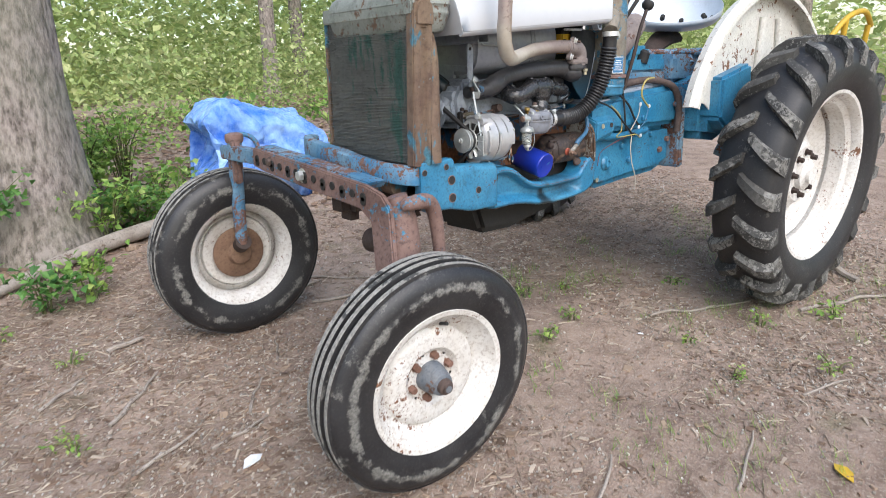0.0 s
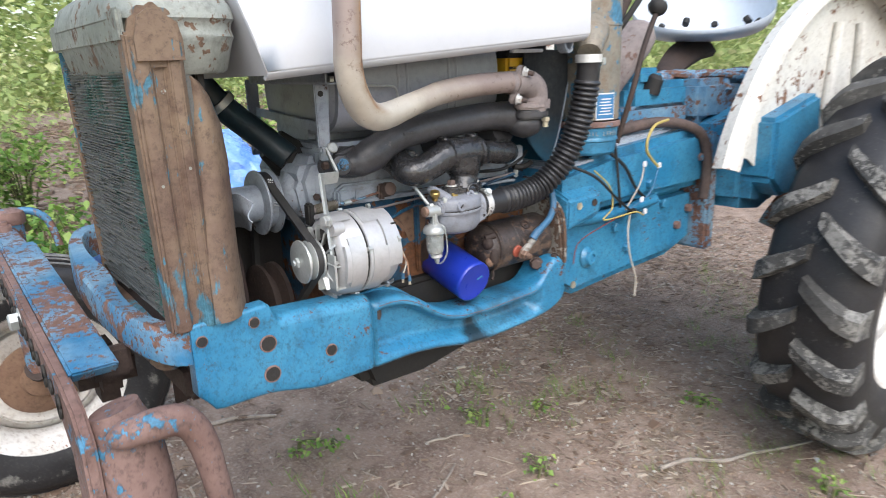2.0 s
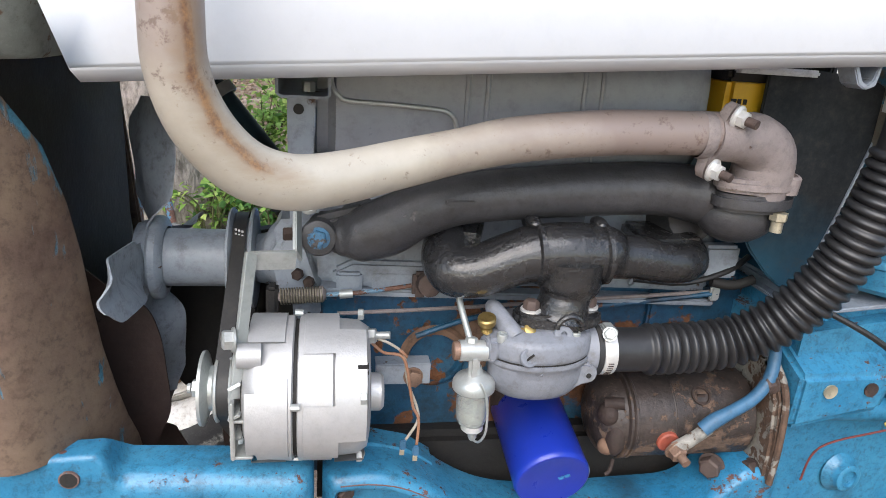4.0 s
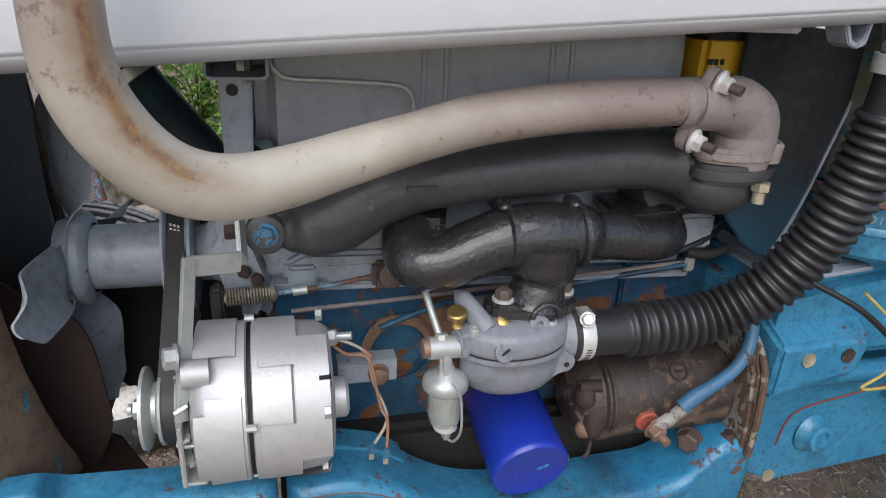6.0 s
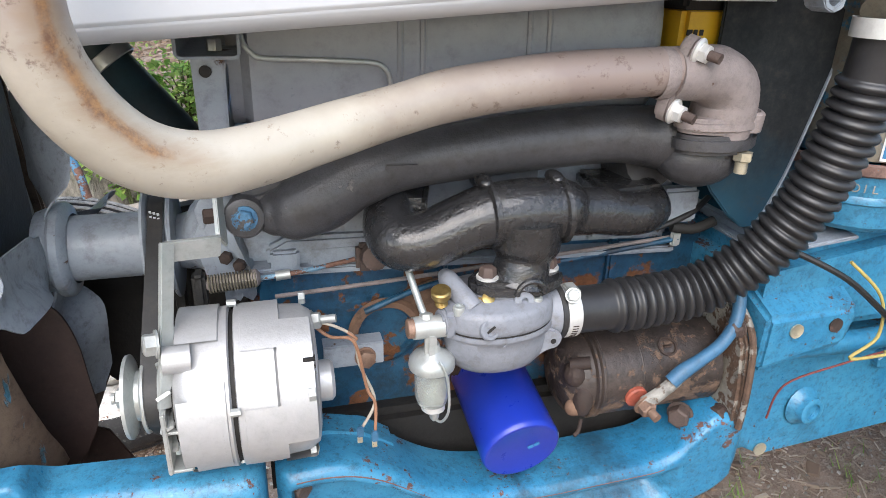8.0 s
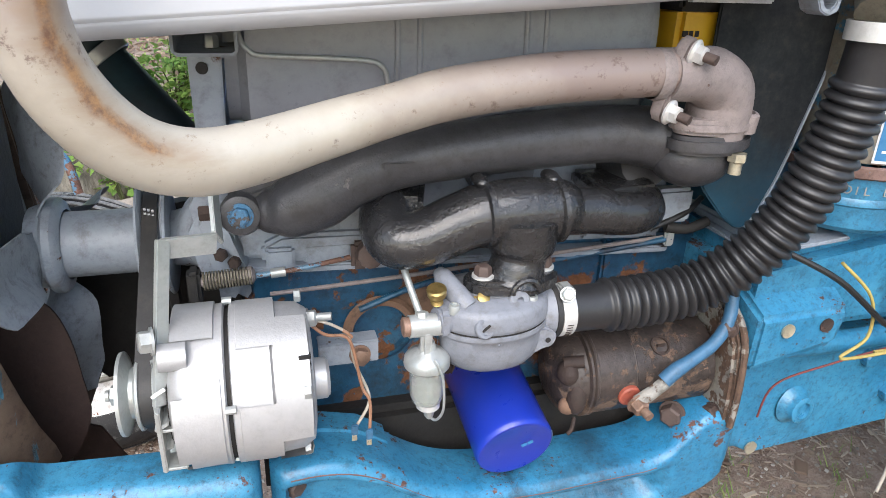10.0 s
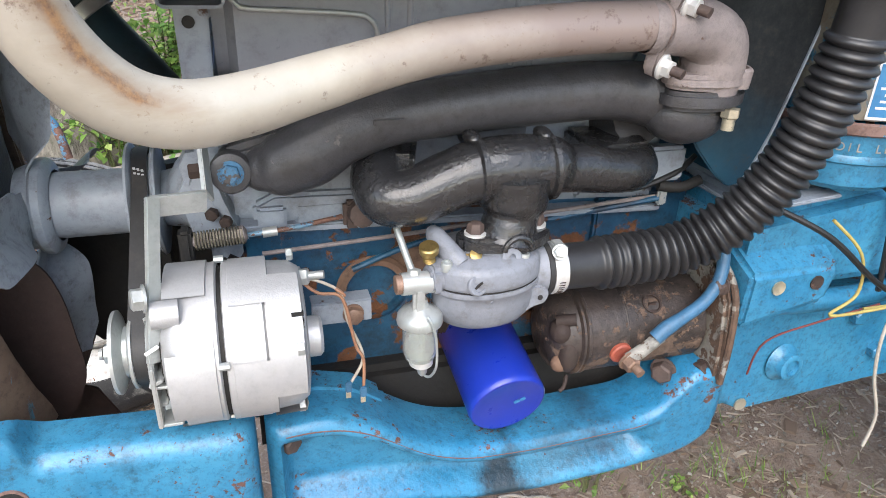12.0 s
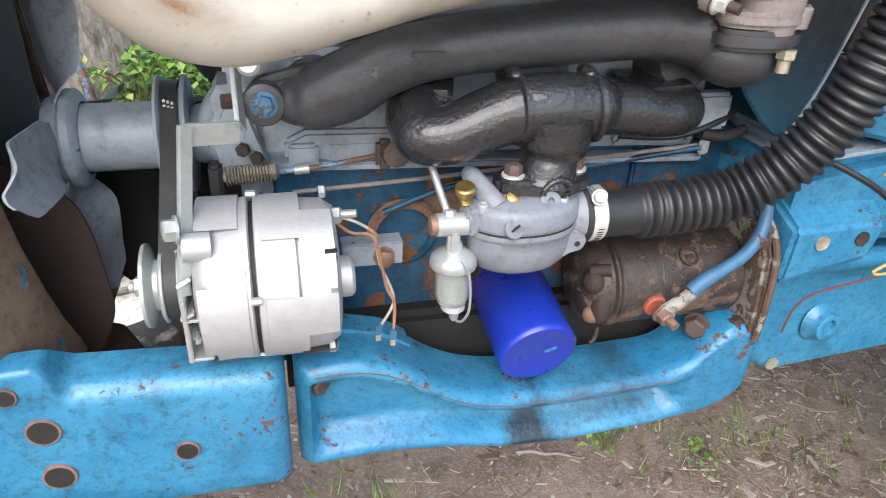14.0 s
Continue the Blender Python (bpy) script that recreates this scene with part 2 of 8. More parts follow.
oil_run(RAILBLUE, 0.49, 0.07)
RUSTY = surface("rusty_iron", (0.14, 0.08, 0.066), (0.22, 0.14, 0.12), (0.05, 0.19, 0.31), 0.3, 34, 6, 0.75, 0.6, grime=0.6, bump=0.6, grain=90, fleck=0.35)
BOLT_RUST = surface("plain_rust", (0.062, 0.043, 0.037), (0.1, 0.068, 0.057), None, 0, 40, 20, 0.7, grime=0.5, bump=0.5, fleck=0.3)
RUST_POST = surface("rusty_sheet", (0.12, 0.075, 0.056), (0.21, 0.15, 0.1), (0.06, 0.18, 0.25), 0.42, 12, 5, 0.65, 0.6, grime=0.7, bump=0.4, grain=110, stretch=(1, 1, 0.3), fleck=0.4, dark=(0.06, 0.03, 0.022))
RUST_DARK = surface("dark_rust", (0.03, 0.019, 0.016), (0.05, 0.031, 0.024), (0.07, 0.04, 0.03), 0.12, 18, 5, 0.75, grime=0.6, bump=0.6, fleck=0.35)
HOOD = surface("white_hood_paint", (0.6, 0.62, 0.655), (0.55, 0.575, 0.615), None, 0, 12, 2, 0.2, grime=0.06, bump=0.02, fleck=0.02)
WHITE = surface("worn_white_paint", (0.68, 0.67, 0.62), (0.58, 0.56, 0.51), (0.2, 0.1, 0.055), 0.28, 14, 4, 0.5, grime=0.4, bump=0.2, dark=(0.2, 0.13, 0.08))
RIMWHITE = surface("rim_white_paint", (0.7, 0.69, 0.67), (0.58, 0.55, 0.51), (0.2, 0.1, 0.06), 0.2, 34, 6, 0.5, grime=0.7, bump=0.2, dark=(0.26, 0.17, 0.11))
SEAT = surface("seat_paint", (0.55, 0.6, 0.66), (0.5, 0.55, 0.61), None, 0, 12, 3, 0.35, grime=0.15, bump=0.05, fleck=0.06)
ELBOW = surface("brown_cast_iron", (0.2, 0.17, 0.165), (0.26, 0.22, 0.21), (0.15, 0.09, 0.07), 0.25, 24, 8, 0.65, grime=0.4, bump=0.5, grain=300, fleck=0.25)
MANIFOLD = surface("black_manifold_paint", (0.04, 0.04, 0.044), (0.062, 0.062, 0.067), (0.14, 0.13, 0.125), 0.14, 14, 9, 0.36, 0.65, grime=0.6, bump=0.3, grain=320, fleck=0.35, lumps=0.6)
INTAKE = surface("gloss_black_casting", (0.015, 0.015, 0.016), (0.026, 0.026, 0.028), None, 0, 18, 6, 0.24, grime=0.3, bump=1.0, grain=240, fleck=0.2, coat=0.6)
GREY = surface("grey_engine_paint", (0.24, 0.275, 0.32), (0.32, 0.36, 0.41), (0.12, 0.07, 0.045), 0.14, 14, 5, 0.4, grime=0.7, bump=0.2, lumps=1.0, dark=(0.09, 0.07, 0.055), fleck=0.2)
TANK = surface("tank_grey", (0.26, 0.28, 0.315), (0.31, 0.33, 0.365), None, 0, 10, 7, 0.3, grime=0.4, bump=0.08, fleck=0.12)
CARB = surface("carburetor_grey", (0.18, 0.192, 0.22), (0.235, 0.248, 0.28), None, 0, 30, 9, 0.42, grime=0.6, bump=0.3, lumps=1.0, dark=(0.1, 0.085, 0.07), fleck=0.2)
ALU = surface("cast_aluminium", (0.53, 0.53, 0.535), (0.46, 0.46, 0.465), None, 0, 30, 12, 0.42, metal=0.45, grime=0.2, bump=0.15, grain=420, fleck=0.1, dark=(0.25, 0.25, 0.25))
ZINC = surface("zinc_plated_steel", (0.5, 0.51, 0.5), (0.4, 0.43, 0.42), None, 0, 30, 20, 0.36, metal=0.5, grime=0.4, bump=0.08, fleck=0.12, dark=(0.2, 0.2, 0.18))
NUTZINC = surface("bright_plated_nut", (0.68, 0.68, 0.67), (0.6, 0.6, 0.58), None, 0, 30, 25, 0.35, metal=0.4, grime=0.2, bump=0.1, fleck=0.05)
BRASS = surface("brass", (0.5, 0.36, 0.13), (0.42, 0.29, 0.11), None, 0, 40, 10, 0.35, metal=0.9, grime=0.4, bump=0.1)
PALE_BRASS = surface("pale_brass", (0.62, 0.57, 0.42), (0.55, 0.52, 0.42), None, 0, 40, 10, 0.3, metal=0.7, grime=0.3, bump=0.1)
COPPER = surface("copper_terminal", (0.3, 0.19, 0.14), (0.22, 0.14, 0.1), None, 0, 40, 10, 0.5, metal=0.3, grime=0.5, bump=0.2, fleck=0.4)
RED = surface("red_insulator", (0.36, 0.085, 0.05), (0.28, 0.07, 0.045), None, 0, 40, 10, 0.5, grime=0.5, bump=0.1)
FILTER = surface("blue_filter_enamel", (0.012, 0.035, 0.36), (0.01, 0.03, 0.3), None, 0, 24, 6, 0.3, grime=0.12, bump=0.03, coat=0.2, fleck=0.06)
HOSE = surface("black_corrugated_plastic", (0.017, 0.017, 0.0185), (0.026, 0.026, 0.028), None, 0, 26, 8, 0.36, grime=0.3, dark=(0.055, 0.055, 0.056), bump=0.08, fleck=0.2)
RUBBER = surface("black_rubber", (0.02, 0.02, 0.021), (0.03, 0.03, 0.03), None, 0, 18, 5, 0.55, grime=0.4, dark=(0.09, 0.075, 0.06), bump=0.15)
TYRE = surface("weathered_tyre_rubber", (0.014, 0.014, 0.016), (0.026, 0.026, 0.028), (0.11, 0.107, 0.1), 0.2, 34, 3, 0.5, 0.9, grime=0.6, dark=(0.05, 0.047, 0.043), bump=0.3, fleck=0.3)
LUGTOP = surface("dusty_lug_rubber", (0.035, 0.035, 0.034), (0.1, 0.097, 0.09), (0.2, 0.195, 0.18), 0.5, 24, 6, 0.9, grime=0.5, bump=0.7, fleck=0.35)
RIBTOP = surface("scuffed_rib_rubber", (0.035, 0.035, 0.036), (0.07, 0.07, 0.067), (0.27, 0.26, 0.24), 0.8, 12, 4, 0.7, grime=0.3, bump=0.5, fleck=0.35)
# Black for grime, and for shade painted into holes, slots and gaps.
BLACK = surface("black_grime_and_shade", (0.012, 0.012, 0.012), (0.02, 0.018, 0.016), None, 0, 14, 5, 0.7, grime=0.3, dark=(0.05, 0.04, 0.03), bump=0.4)
STARTER = surface("rusty_starter_case", (0.028, 0.022, 0.02), (0.06, 0.045, 0.039), (0.13, 0.085, 0.06), 0.45, 22, 6, 0.45, grime=0.95, bump=0.5, fleck=0.5, dark=(0.012, 0.011, 0.01), soot=0.7)
CLEANER = surface("worn_cleaner_can", (0.25, 0.215, 0.165), (0.17, 0.165, 0.14), (0.05, 0.17, 0.27), 0.5, 11, 5, 0.5, 0.45, grime=0.8, bump=0.25, fleck=0.35, dark=(0.14, 0.07, 0.035))
GALV = surface("weathered_galvanised_tank", (0.3, 0.32, 0.29), (0.19, 0.21, 0.185), (0.17, 0.11, 0.075), 0.4, 14, 4, 0.5, grime=0.7, metal=0.1, bump=0.1, fleck=0.3)
RADCORE = surface("radiator_fin_metal", (0.085, 0.092, 0.09), (0.15, 0.15, 0.14), (0.05, 0.12, 0.1), 0.4, 9, 5, 0.55, grime=0.7, bump=0.3, stretch=(1, 1, 0.2), fleck=0.35)
BAT_YELLOW = surface("battery_yellow_case", (0.65, 0.4, 0.02), (0.6, 0.36, 0.02), None, 0, 20, 5, 0.35, grime=0.15, bump=0.02, fleck=0.04)
LABEL_BLUE = surface("blue_label", (0.03, 0.16, 0.36), (0.04, 0.19, 0.38), None, 0, 20, 5, 0.4, grime=0.15, bump=0.02)
LABEL_WHITE = surface("white_label", (0.7, 0.71, 0.73), (0.62, 0.64, 0.67), None, 0, 20, 5, 0.4, grime=0.3, bump=0.02)
# The tarp's paler second blue paints in sky sheen.
TARP = surface("blue_tarp", (0.05, 0.17, 0.6), (0.3, 0.5, 0.85), None, 0, 10, 6, 0.25, grime=0.1, bump=0.25, grain=60, fleck=0.05)
YELLOW = surface("yellow_equipment_paint", (0.55, 0.36, 0.03), (0.48, 0.3, 0.03), RUST, 0.2, 8, 3, 0.5, grime=0.2, bump=0.1)
DEADWOOD = surface("weathered_deadwood", (0.26, 0.22, 0.185), (0.36, 0.32, 0.28), (0.14, 0.1, 0.075), 0.3, 24, 8, 0.9, grime=0.4, bump=0.6, grain=120, fleck=0.3)


def bark_mat():
    m, n, l, p = nodes_of("furrowed_grey_bark")
    co = n.new("ShaderNodeTexCoord").outputs["Object"]
    ridge_ = noise_tex(n, l, co, 15, 8, 0.66, (2.0, 2.0, 0.75))
    small = noise_tex(n, l, co, 45, 6, 0.7, (1.6, 1.6, 0.7))
    big = noise_tex(n, l, co, 1.5, 3)
    both = math_node(n, l, "MULTIPLY_ADD", small, 0.35, ridge_)
    col = mix(n, l, ramp(n, l, both, 0.52, 0.78), (0.075, 0.058, 0.05), (0.36, 0.305, 0.275))
    col = mix(n, l, ramp(n, l, big, 0.4, 0.65, (0, 0, 0, 1), (0.35, 0.35, 0.35, 1)), col, (0.24, 0.25, 0.18))
    l(col, p.inputs["Base Color"])
    p.inputs["Roughness"].default_value = 0.95
    b = n.new("ShaderNodeBump")
    b.inputs["Strength"].default_value = 0.9
    b.inputs["Distance"].default_value = 0.02
    l(both, b.inputs["Height"])
    l(b.outputs[0], p.inputs["Normal"])
    return m


def pipe_mat():
    """Cream heat-bleached steel, browner towards the hot end, with one long rust run."""
    m, n, l, p = nodes_of("heated_pipe")
    co = n.new("ShaderNodeTexCoord").outputs["Object"]
    heat = n.new("ShaderNodeAttribute")
    heat.attribute_name = "hot_end"
    run = n.new("ShaderNodeAttribute")
    run.attribute_name = "rust_run"
    drift = noise_tex(n, l, co, 7, 6, 0.65)
    mott = noise_tex(n, l, co, 48, 9, 0.75)
    speck = noise_tex(n, l, co, 110, 8, 0.75)
    col = mix(n, l, ramp(n, l, drift, 0.35, 0.65), (0.52, 0.48, 0.41), (0.39, 0.345, 0.28))
    hot = math_node(n, l, "MULTIPLY_ADD", drift, 0.7, math_node(n, l, "ADD", heat.outputs["Fac"], -0.35))
    col = mix(n, l, ramp(n, l, hot, 0.12, 0.62), col, (0.27, 0.215, 0.195))
    dirt = math_node(n, l, "MULTIPLY_ADD", heat.outputs["Fac"], 0.06, mott)
    col = mix(n, l, ramp(n, l, dirt, 0.6, 0.66, (0, 0, 0, 1), (0.7, 0.7, 0.7, 1)), col, (0.13, 0.085, 0.07))
    col = mix(n, l, ramp(n, l, speck, 0.6, 0.68, (0, 0, 0, 1), (0.6, 0.6, 0.6, 1)), col, (0.22, 0.14, 0.09))
    scratch = noise_tex(n, l, co, 30, 7, 0.7, (0.7, 0.7, 3.0))
    broad = math_node(n, l, "MULTIPLY_ADD", scratch, 0.9, math_node(n, l, "ADD", run.outputs["Fac"], -0.45))
    col = mix(n, l, ramp(n, l, broad, 0.25, 0.75, (0, 0, 0, 1), (0.55, 0.55, 0.55, 1)), col, (0.3, 0.2, 0.12))
    narrow = math_node(n, l, "MULTIPLY_ADD", mott, 0.5, math_node(n, l, "ADD", run.outputs["Fac"], -0.25))
    col = mix(n, l, ramp(n, l, narrow, 0.74, 0.92, (0, 0, 0, 1), (0.85, 0.85, 0.85, 1)), col, mix(n, l, ramp(n, l, speck, 0.4, 0.6), (0.36, 0.19, 0.08), (0.15, 0.07, 0.04)))
    l(col, p.inputs["Base Color"])
    p.inputs["Roughness"].default_value = 0.42
    p.inputs["Metallic"].default_value = 0.15
    b = n.new("ShaderNodeBump")
    b.inputs["Strength"].default_value = 0.15
    b.inputs["Distance"].default_value = 0.002
    l(mott, b.inputs["Height"])
    l(b.outputs[0], p.inputs["Normal"])
    return m


def firewall_mat():
    """Black panel with blue overspray that thickens towards its foot."""
    m, n, l, p = nodes_of("dark_blue_panel")
    co = n.new("ShaderNodeTexCoord").outputs["Object"]
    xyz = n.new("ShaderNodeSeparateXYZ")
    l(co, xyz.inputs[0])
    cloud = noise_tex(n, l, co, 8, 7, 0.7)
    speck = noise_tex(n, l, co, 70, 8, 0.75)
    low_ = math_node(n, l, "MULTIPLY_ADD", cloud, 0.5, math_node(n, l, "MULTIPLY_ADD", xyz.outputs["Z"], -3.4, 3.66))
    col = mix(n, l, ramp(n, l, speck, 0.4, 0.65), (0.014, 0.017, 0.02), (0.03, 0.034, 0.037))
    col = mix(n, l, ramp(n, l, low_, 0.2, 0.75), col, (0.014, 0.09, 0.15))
    col = mix(n, l, ramp(n, l, speck, 0.56, 0.66, (0, 0, 0, 1), (0.5, 0.5, 0.5, 1)), col, (0.05, 0.04, 0.035))
    l(col, p.inputs["Base Color"])
    p.inputs["Roughness"].default_value = 0.5
    p.inputs["Specular IOR Level"].default_value = 0.25
    return m


FIREWALL = firewall_mat()
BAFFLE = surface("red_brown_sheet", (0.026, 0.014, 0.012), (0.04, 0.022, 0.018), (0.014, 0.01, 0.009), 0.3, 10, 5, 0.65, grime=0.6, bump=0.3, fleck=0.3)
DRUM = surface("orange_brown_rust", (0.15, 0.085, 0.055), (0.22, 0.135, 0.085), None, 0, 20, 8, 0.8, grime=0.5, bump=0.4, fleck=0.35)
CABLE_END = surface("scuffed_pale_metal", (0.3, 0.3, 0.28), (0.2, 0.18, 0.15), (0.1, 0.06, 0.04), 0.4, 20, 8, 0.55, grime=0.7, bump=0.3, fleck=0.35)
SPRING = surface("dull_spring_steel", (0.13, 0.115, 0.085), (0.18, 0.16, 0.12), None, 0, 40, 20, 0.5, metal=0.3, grime=0.5, bump=0.2, fleck=0.3)
FANPAINT = surface("grey_fan_paint", (0.25, 0.285, 0.33), (0.3, 0.335, 0.38), None, 0, 30, 5, 0.45, grime=0.75, bump=0.2, dark=(0.07, 0.06, 0.05), fleck=0.25)
HUBGREY = surface("blue_grey_hub_iron", (0.1, 0.13, 0.17), (0.17, 0.18, 0.19), (0.14, 0.075, 0.05), 0.4, 26, 8, 0.55, grime=0.6, bump=0.4, fleck=0.35)
LUGRUST = surface("rusty_lug_nut", (0.15, 0.075, 0.05), (0.22, 0.12, 0.09), None, 0, 30, 10, 0.75, grime=0.5, bump=0.4, fleck=0.35)
STEM = surface("green_brown_stem", (0.09, 0.12, 0.04), (0.14, 0.11, 0.06), None, 0, 20, 8, 0.8, grime=0.3, bump=0.2)


def tyre_mat(name):
    """Black rubber worn to ragged grey where a ring of the tyre rubs."""
    m, n, l, p = nodes_of(name)
    co = n.new("ShaderNodeTexCoord").outputs["Object"]
    worn = n.new("ShaderNodeAttribute")
    worn.attribute_name = "scuff"
    rag = noise_tex(n, l, co, 17, 10, 0.74)
    drift = noise_tex(n, l, co, 5, 5, 0.6)
    speck = noise_tex(n, l, co, 120, 6, 0.75)
    col = mix(n, l, ramp(n, l, drift, 0.35, 0.65), (0.013, 0.013, 0.015), (0.028, 0.028, 0.03))
    col = mix(n, l, ramp(n, l, speck, 0.52, 0.7, (0, 0, 0, 1), (0.5, 0.5, 0.5, 1)), col, (0.07, 0.068, 0.064))
    both = math_node(n, l, "MULTIPLY_ADD", worn.outputs["Fac"], 0.27, rag)
    mask = ramp(n, l, both, 0.66, 0.74)
    col = mix(n, l, mask, col, mix(n, l, ramp(n, l, speck, 0.4, 0.6), (0.2, 0.195, 0.18), (0.1, 0.098, 0.09)))
    l(col, p.inputs["Base Color"])
    rg = n.new("ShaderNodeMapRange")
    rg.inputs["To Min"].default_value = 0.45
    rg.inputs["To Max"].default_value = 0.9
    l(mask, rg.inputs["Value"])
    l(rg.outputs[0], p.inputs["Roughness"])
    b = n.new("ShaderNodeBump")
    b.inputs["Strength"].default_value = 0.4
    b.inputs["Distance"].default_value = 0.003
    l(both, b.inputs["Height"])
    l(b.outputs[0], p.inputs["Normal"])
    return m


TYRE_FRONT = tyre_mat("front_tyre_rubber")
BARK, PIPE = bark_mat(), pipe_mat()
EDGE = surface("rubbed_edge", (0.13, 0.06, 0.05), (0.18, 0.09, 0.07), (0.035, 0.17, 0.29), 0.5, 16, 8, 0.6, 0.4, grime=0.4, bump=0.3)


def wire_mat(name, c):
    return surface(name, c, tuple(v * 0.85 for v in c), None, 0, 40, 10, 0.45, grime=0.3, bump=0.05)


W_YELLOW, W_RED, W_WHITE, W_BLACK, W_BLUE, W_TAN = (wire_mat(n, c) for n, c in (
    ("yellow_wire", (0.42, 0.33, 0.1)), ("red_wire", (0.2, 0.04, 0.035)), ("white_wire", (0.42, 0.38, 0.32)), ("black_wire", (0.015, 0.015, 0.015)),
    ("blue_cable", (0.045, 0.135, 0.24)), ("orange_wire", (0.33, 0.17, 0.1))))


def glass_mat(name, tint, ior, rough=0.02):
    m, n, l, p = nodes_of(name)
    p.inputs["Base Color"].default_value = (*tint, 1)
    p.inputs["Transmission Weight"].default_value = 0.8
    p.inputs["Roughness"].default_value = rough
    p.inputs["IOR"].default_value = ior
    return m


GLASS = glass_mat("bowl_glass", (0.8, 0.83, 0.81), 1.12)
FUEL = glass_mat("petrol", (0.7, 0.71, 0.6), 1.06)


def leaf_mat(name, a, b, c):
    m, n, l, p = nodes_of(name)
    g = n.new("ShaderNodeNewGeometry")
    r = n.new("ShaderNodeValToRGB")
    r.color_ramp.elements[0].color, r.color_ramp.elements[1].color = (*a, 1), (*b, 1)
    e = r.color_ramp.elements.new(0.6)
    e.color = (*c, 1)
    l(g.outputs["Random Per Island"], r.inputs[0])
    l(r.outputs[0], p.inputs["Base Color"])
    p.inputs["Roughness"].default_value = 0.5
    tr = n.new("ShaderNodeBsdfTranslucent")
    l(r.outputs[0], tr.inputs[0])
    ms = n.new("ShaderNodeMixShader")
    ms.inputs[0].default_value = 0.4
    l(p.outputs[0], ms.inputs[1])
    l(tr.outputs[0], ms.inputs[2])
    l(ms.outputs[0], n["Material Output"].inputs[0])
    return m


HOSE_TEAL = surface("dark_teal_rubber", (0.012, 0.022, 0.028), (0.016, 0.045, 0.06), None, 0, 12, 7, 0.45, grime=0.5, bump=0.2, dark=(0.02, 0.018, 0.016))
SCUFF = surface("scuffed_pale_blue", (0.42, 0.5, 0.72), (0.25, 0.33, 0.62), None, 0, 40, 30, 0.5, grime=0.2, bump=0.1)
LEAF = leaf_mat("green_leaves", (0.13, 0.26, 0.05), (0.46, 0.56, 0.17), (0.25, 0.4, 0.085))
LEAF_DEEP = leaf_mat("deep_green_leaves", (0.06, 0.16, 0.04), (0.2, 0.38, 0.1), (0.11, 0.26, 0.06))
# Far leaves are paler than near ones: sunlight is put into their colour.
LEAF_FAR = leaf_mat("far_leaves_coloured_sunlit", (0.28, 0.38, 0.13), (0.62, 0.64, 0.32), (0.44, 0.53, 0.2))
LITTER = leaf_mat("dry_leaf_litter", (0.2, 0.138, 0.1), (0.5, 0.38, 0.28), (0.31, 0.21, 0.15))
CHIPS = leaf_mat("wood_chip_litter", (0.26, 0.195, 0.152), (0.68, 0.59, 0.49), (0.43, 0.345, 0.275))
STONES = leaf_mat("pebbles", (0.3, 0.27, 0.24), (0.75, 0.72, 0.67), (0.42, 0.37, 0.32))


def ground_mat():
    m, n, l, p = nodes_of("forest_dirt")
    co = n.new("ShaderNodeTexCoord").outputs["Object"]
    big = noise_tex(n, l, co, 1.1, 5)
    mid = noise_tex(n, l, co, 9, 8, 0.7)
    fine = noise_tex(n, l, co, 90, 6, 0.75)
    col = mix(n, l, ramp(n, l, big, 0.35, 0.65), (0.32, 0.228, 0.176), (0.44, 0.332, 0.262))
    col = mix(n, l, ramp(n, l, mid, 0.42, 0.7), col, (0.15, 0.098, 0.073))
    col = mix(n, l, ramp(n, l, fine, 0.5, 0.66, (0, 0, 0, 1), (0.75, 0.75, 0.75, 1)), col, (0.52, 0.44, 0.37))
    moss = noise_tex(n, l, co, 2.3, 6, 0.7)
    col = mix(n, l, ramp(n, l, moss, 0.58, 0.75, (0, 0, 0, 1), (0.5, 0.5, 0.5, 1)), col, (0.13, 0.15, 0.05))
    l(col, p.inputs["Base Color"])
    p.inputs["Roughness"].default_value = 0.95
    ad = n.new("ShaderNodeMath")
    ad.operation = "ADD"
    l(mid, ad.inputs[0])
    l(fine, ad.inputs[1])
    b = n.new("ShaderNodeBump")
    b.inputs["Strength"].default_value = 0.8
    b.inputs["Distance"].default_value = 0.02
    l(ad.outputs[0], b.inputs["Height"])
    l(b.outputs[0], p.inputs["Normal"])
    return m


GROUND = ground_mat()


# ---- ground ----
def soft(u):
    return u if abs(u) < 2 else math.copysign(2 + 3 * math.tanh((abs(u) - 2) / 3), u)


def gz(x, y):
    """Height of the forest floor, in plan units."""
    rough = noise.fractal((x * 1.3, y * 1.3, 0.3), 1.0, 2.0, 4) * 0.012 + noise.noise((x * 0.35, y * 0.35, 4)) * 0.03 * min(1.0, max(0.0, abs(x - 0.7) - 1.8 + max(0, y - 1.5)))
    return -0.04 + 0.05 * soft(x) + 0.098 * soft(y) + rough


def spaced():
    near = [0.05 * i for i in range(0, 61)]
    far, s = [], 0.08
    while (near + far)[-1] < 260:
        far.append((near + far)[-1] + s)
        s *= 1.17
    half = near + far
    return [-v for v in half[:0:-1]] + half


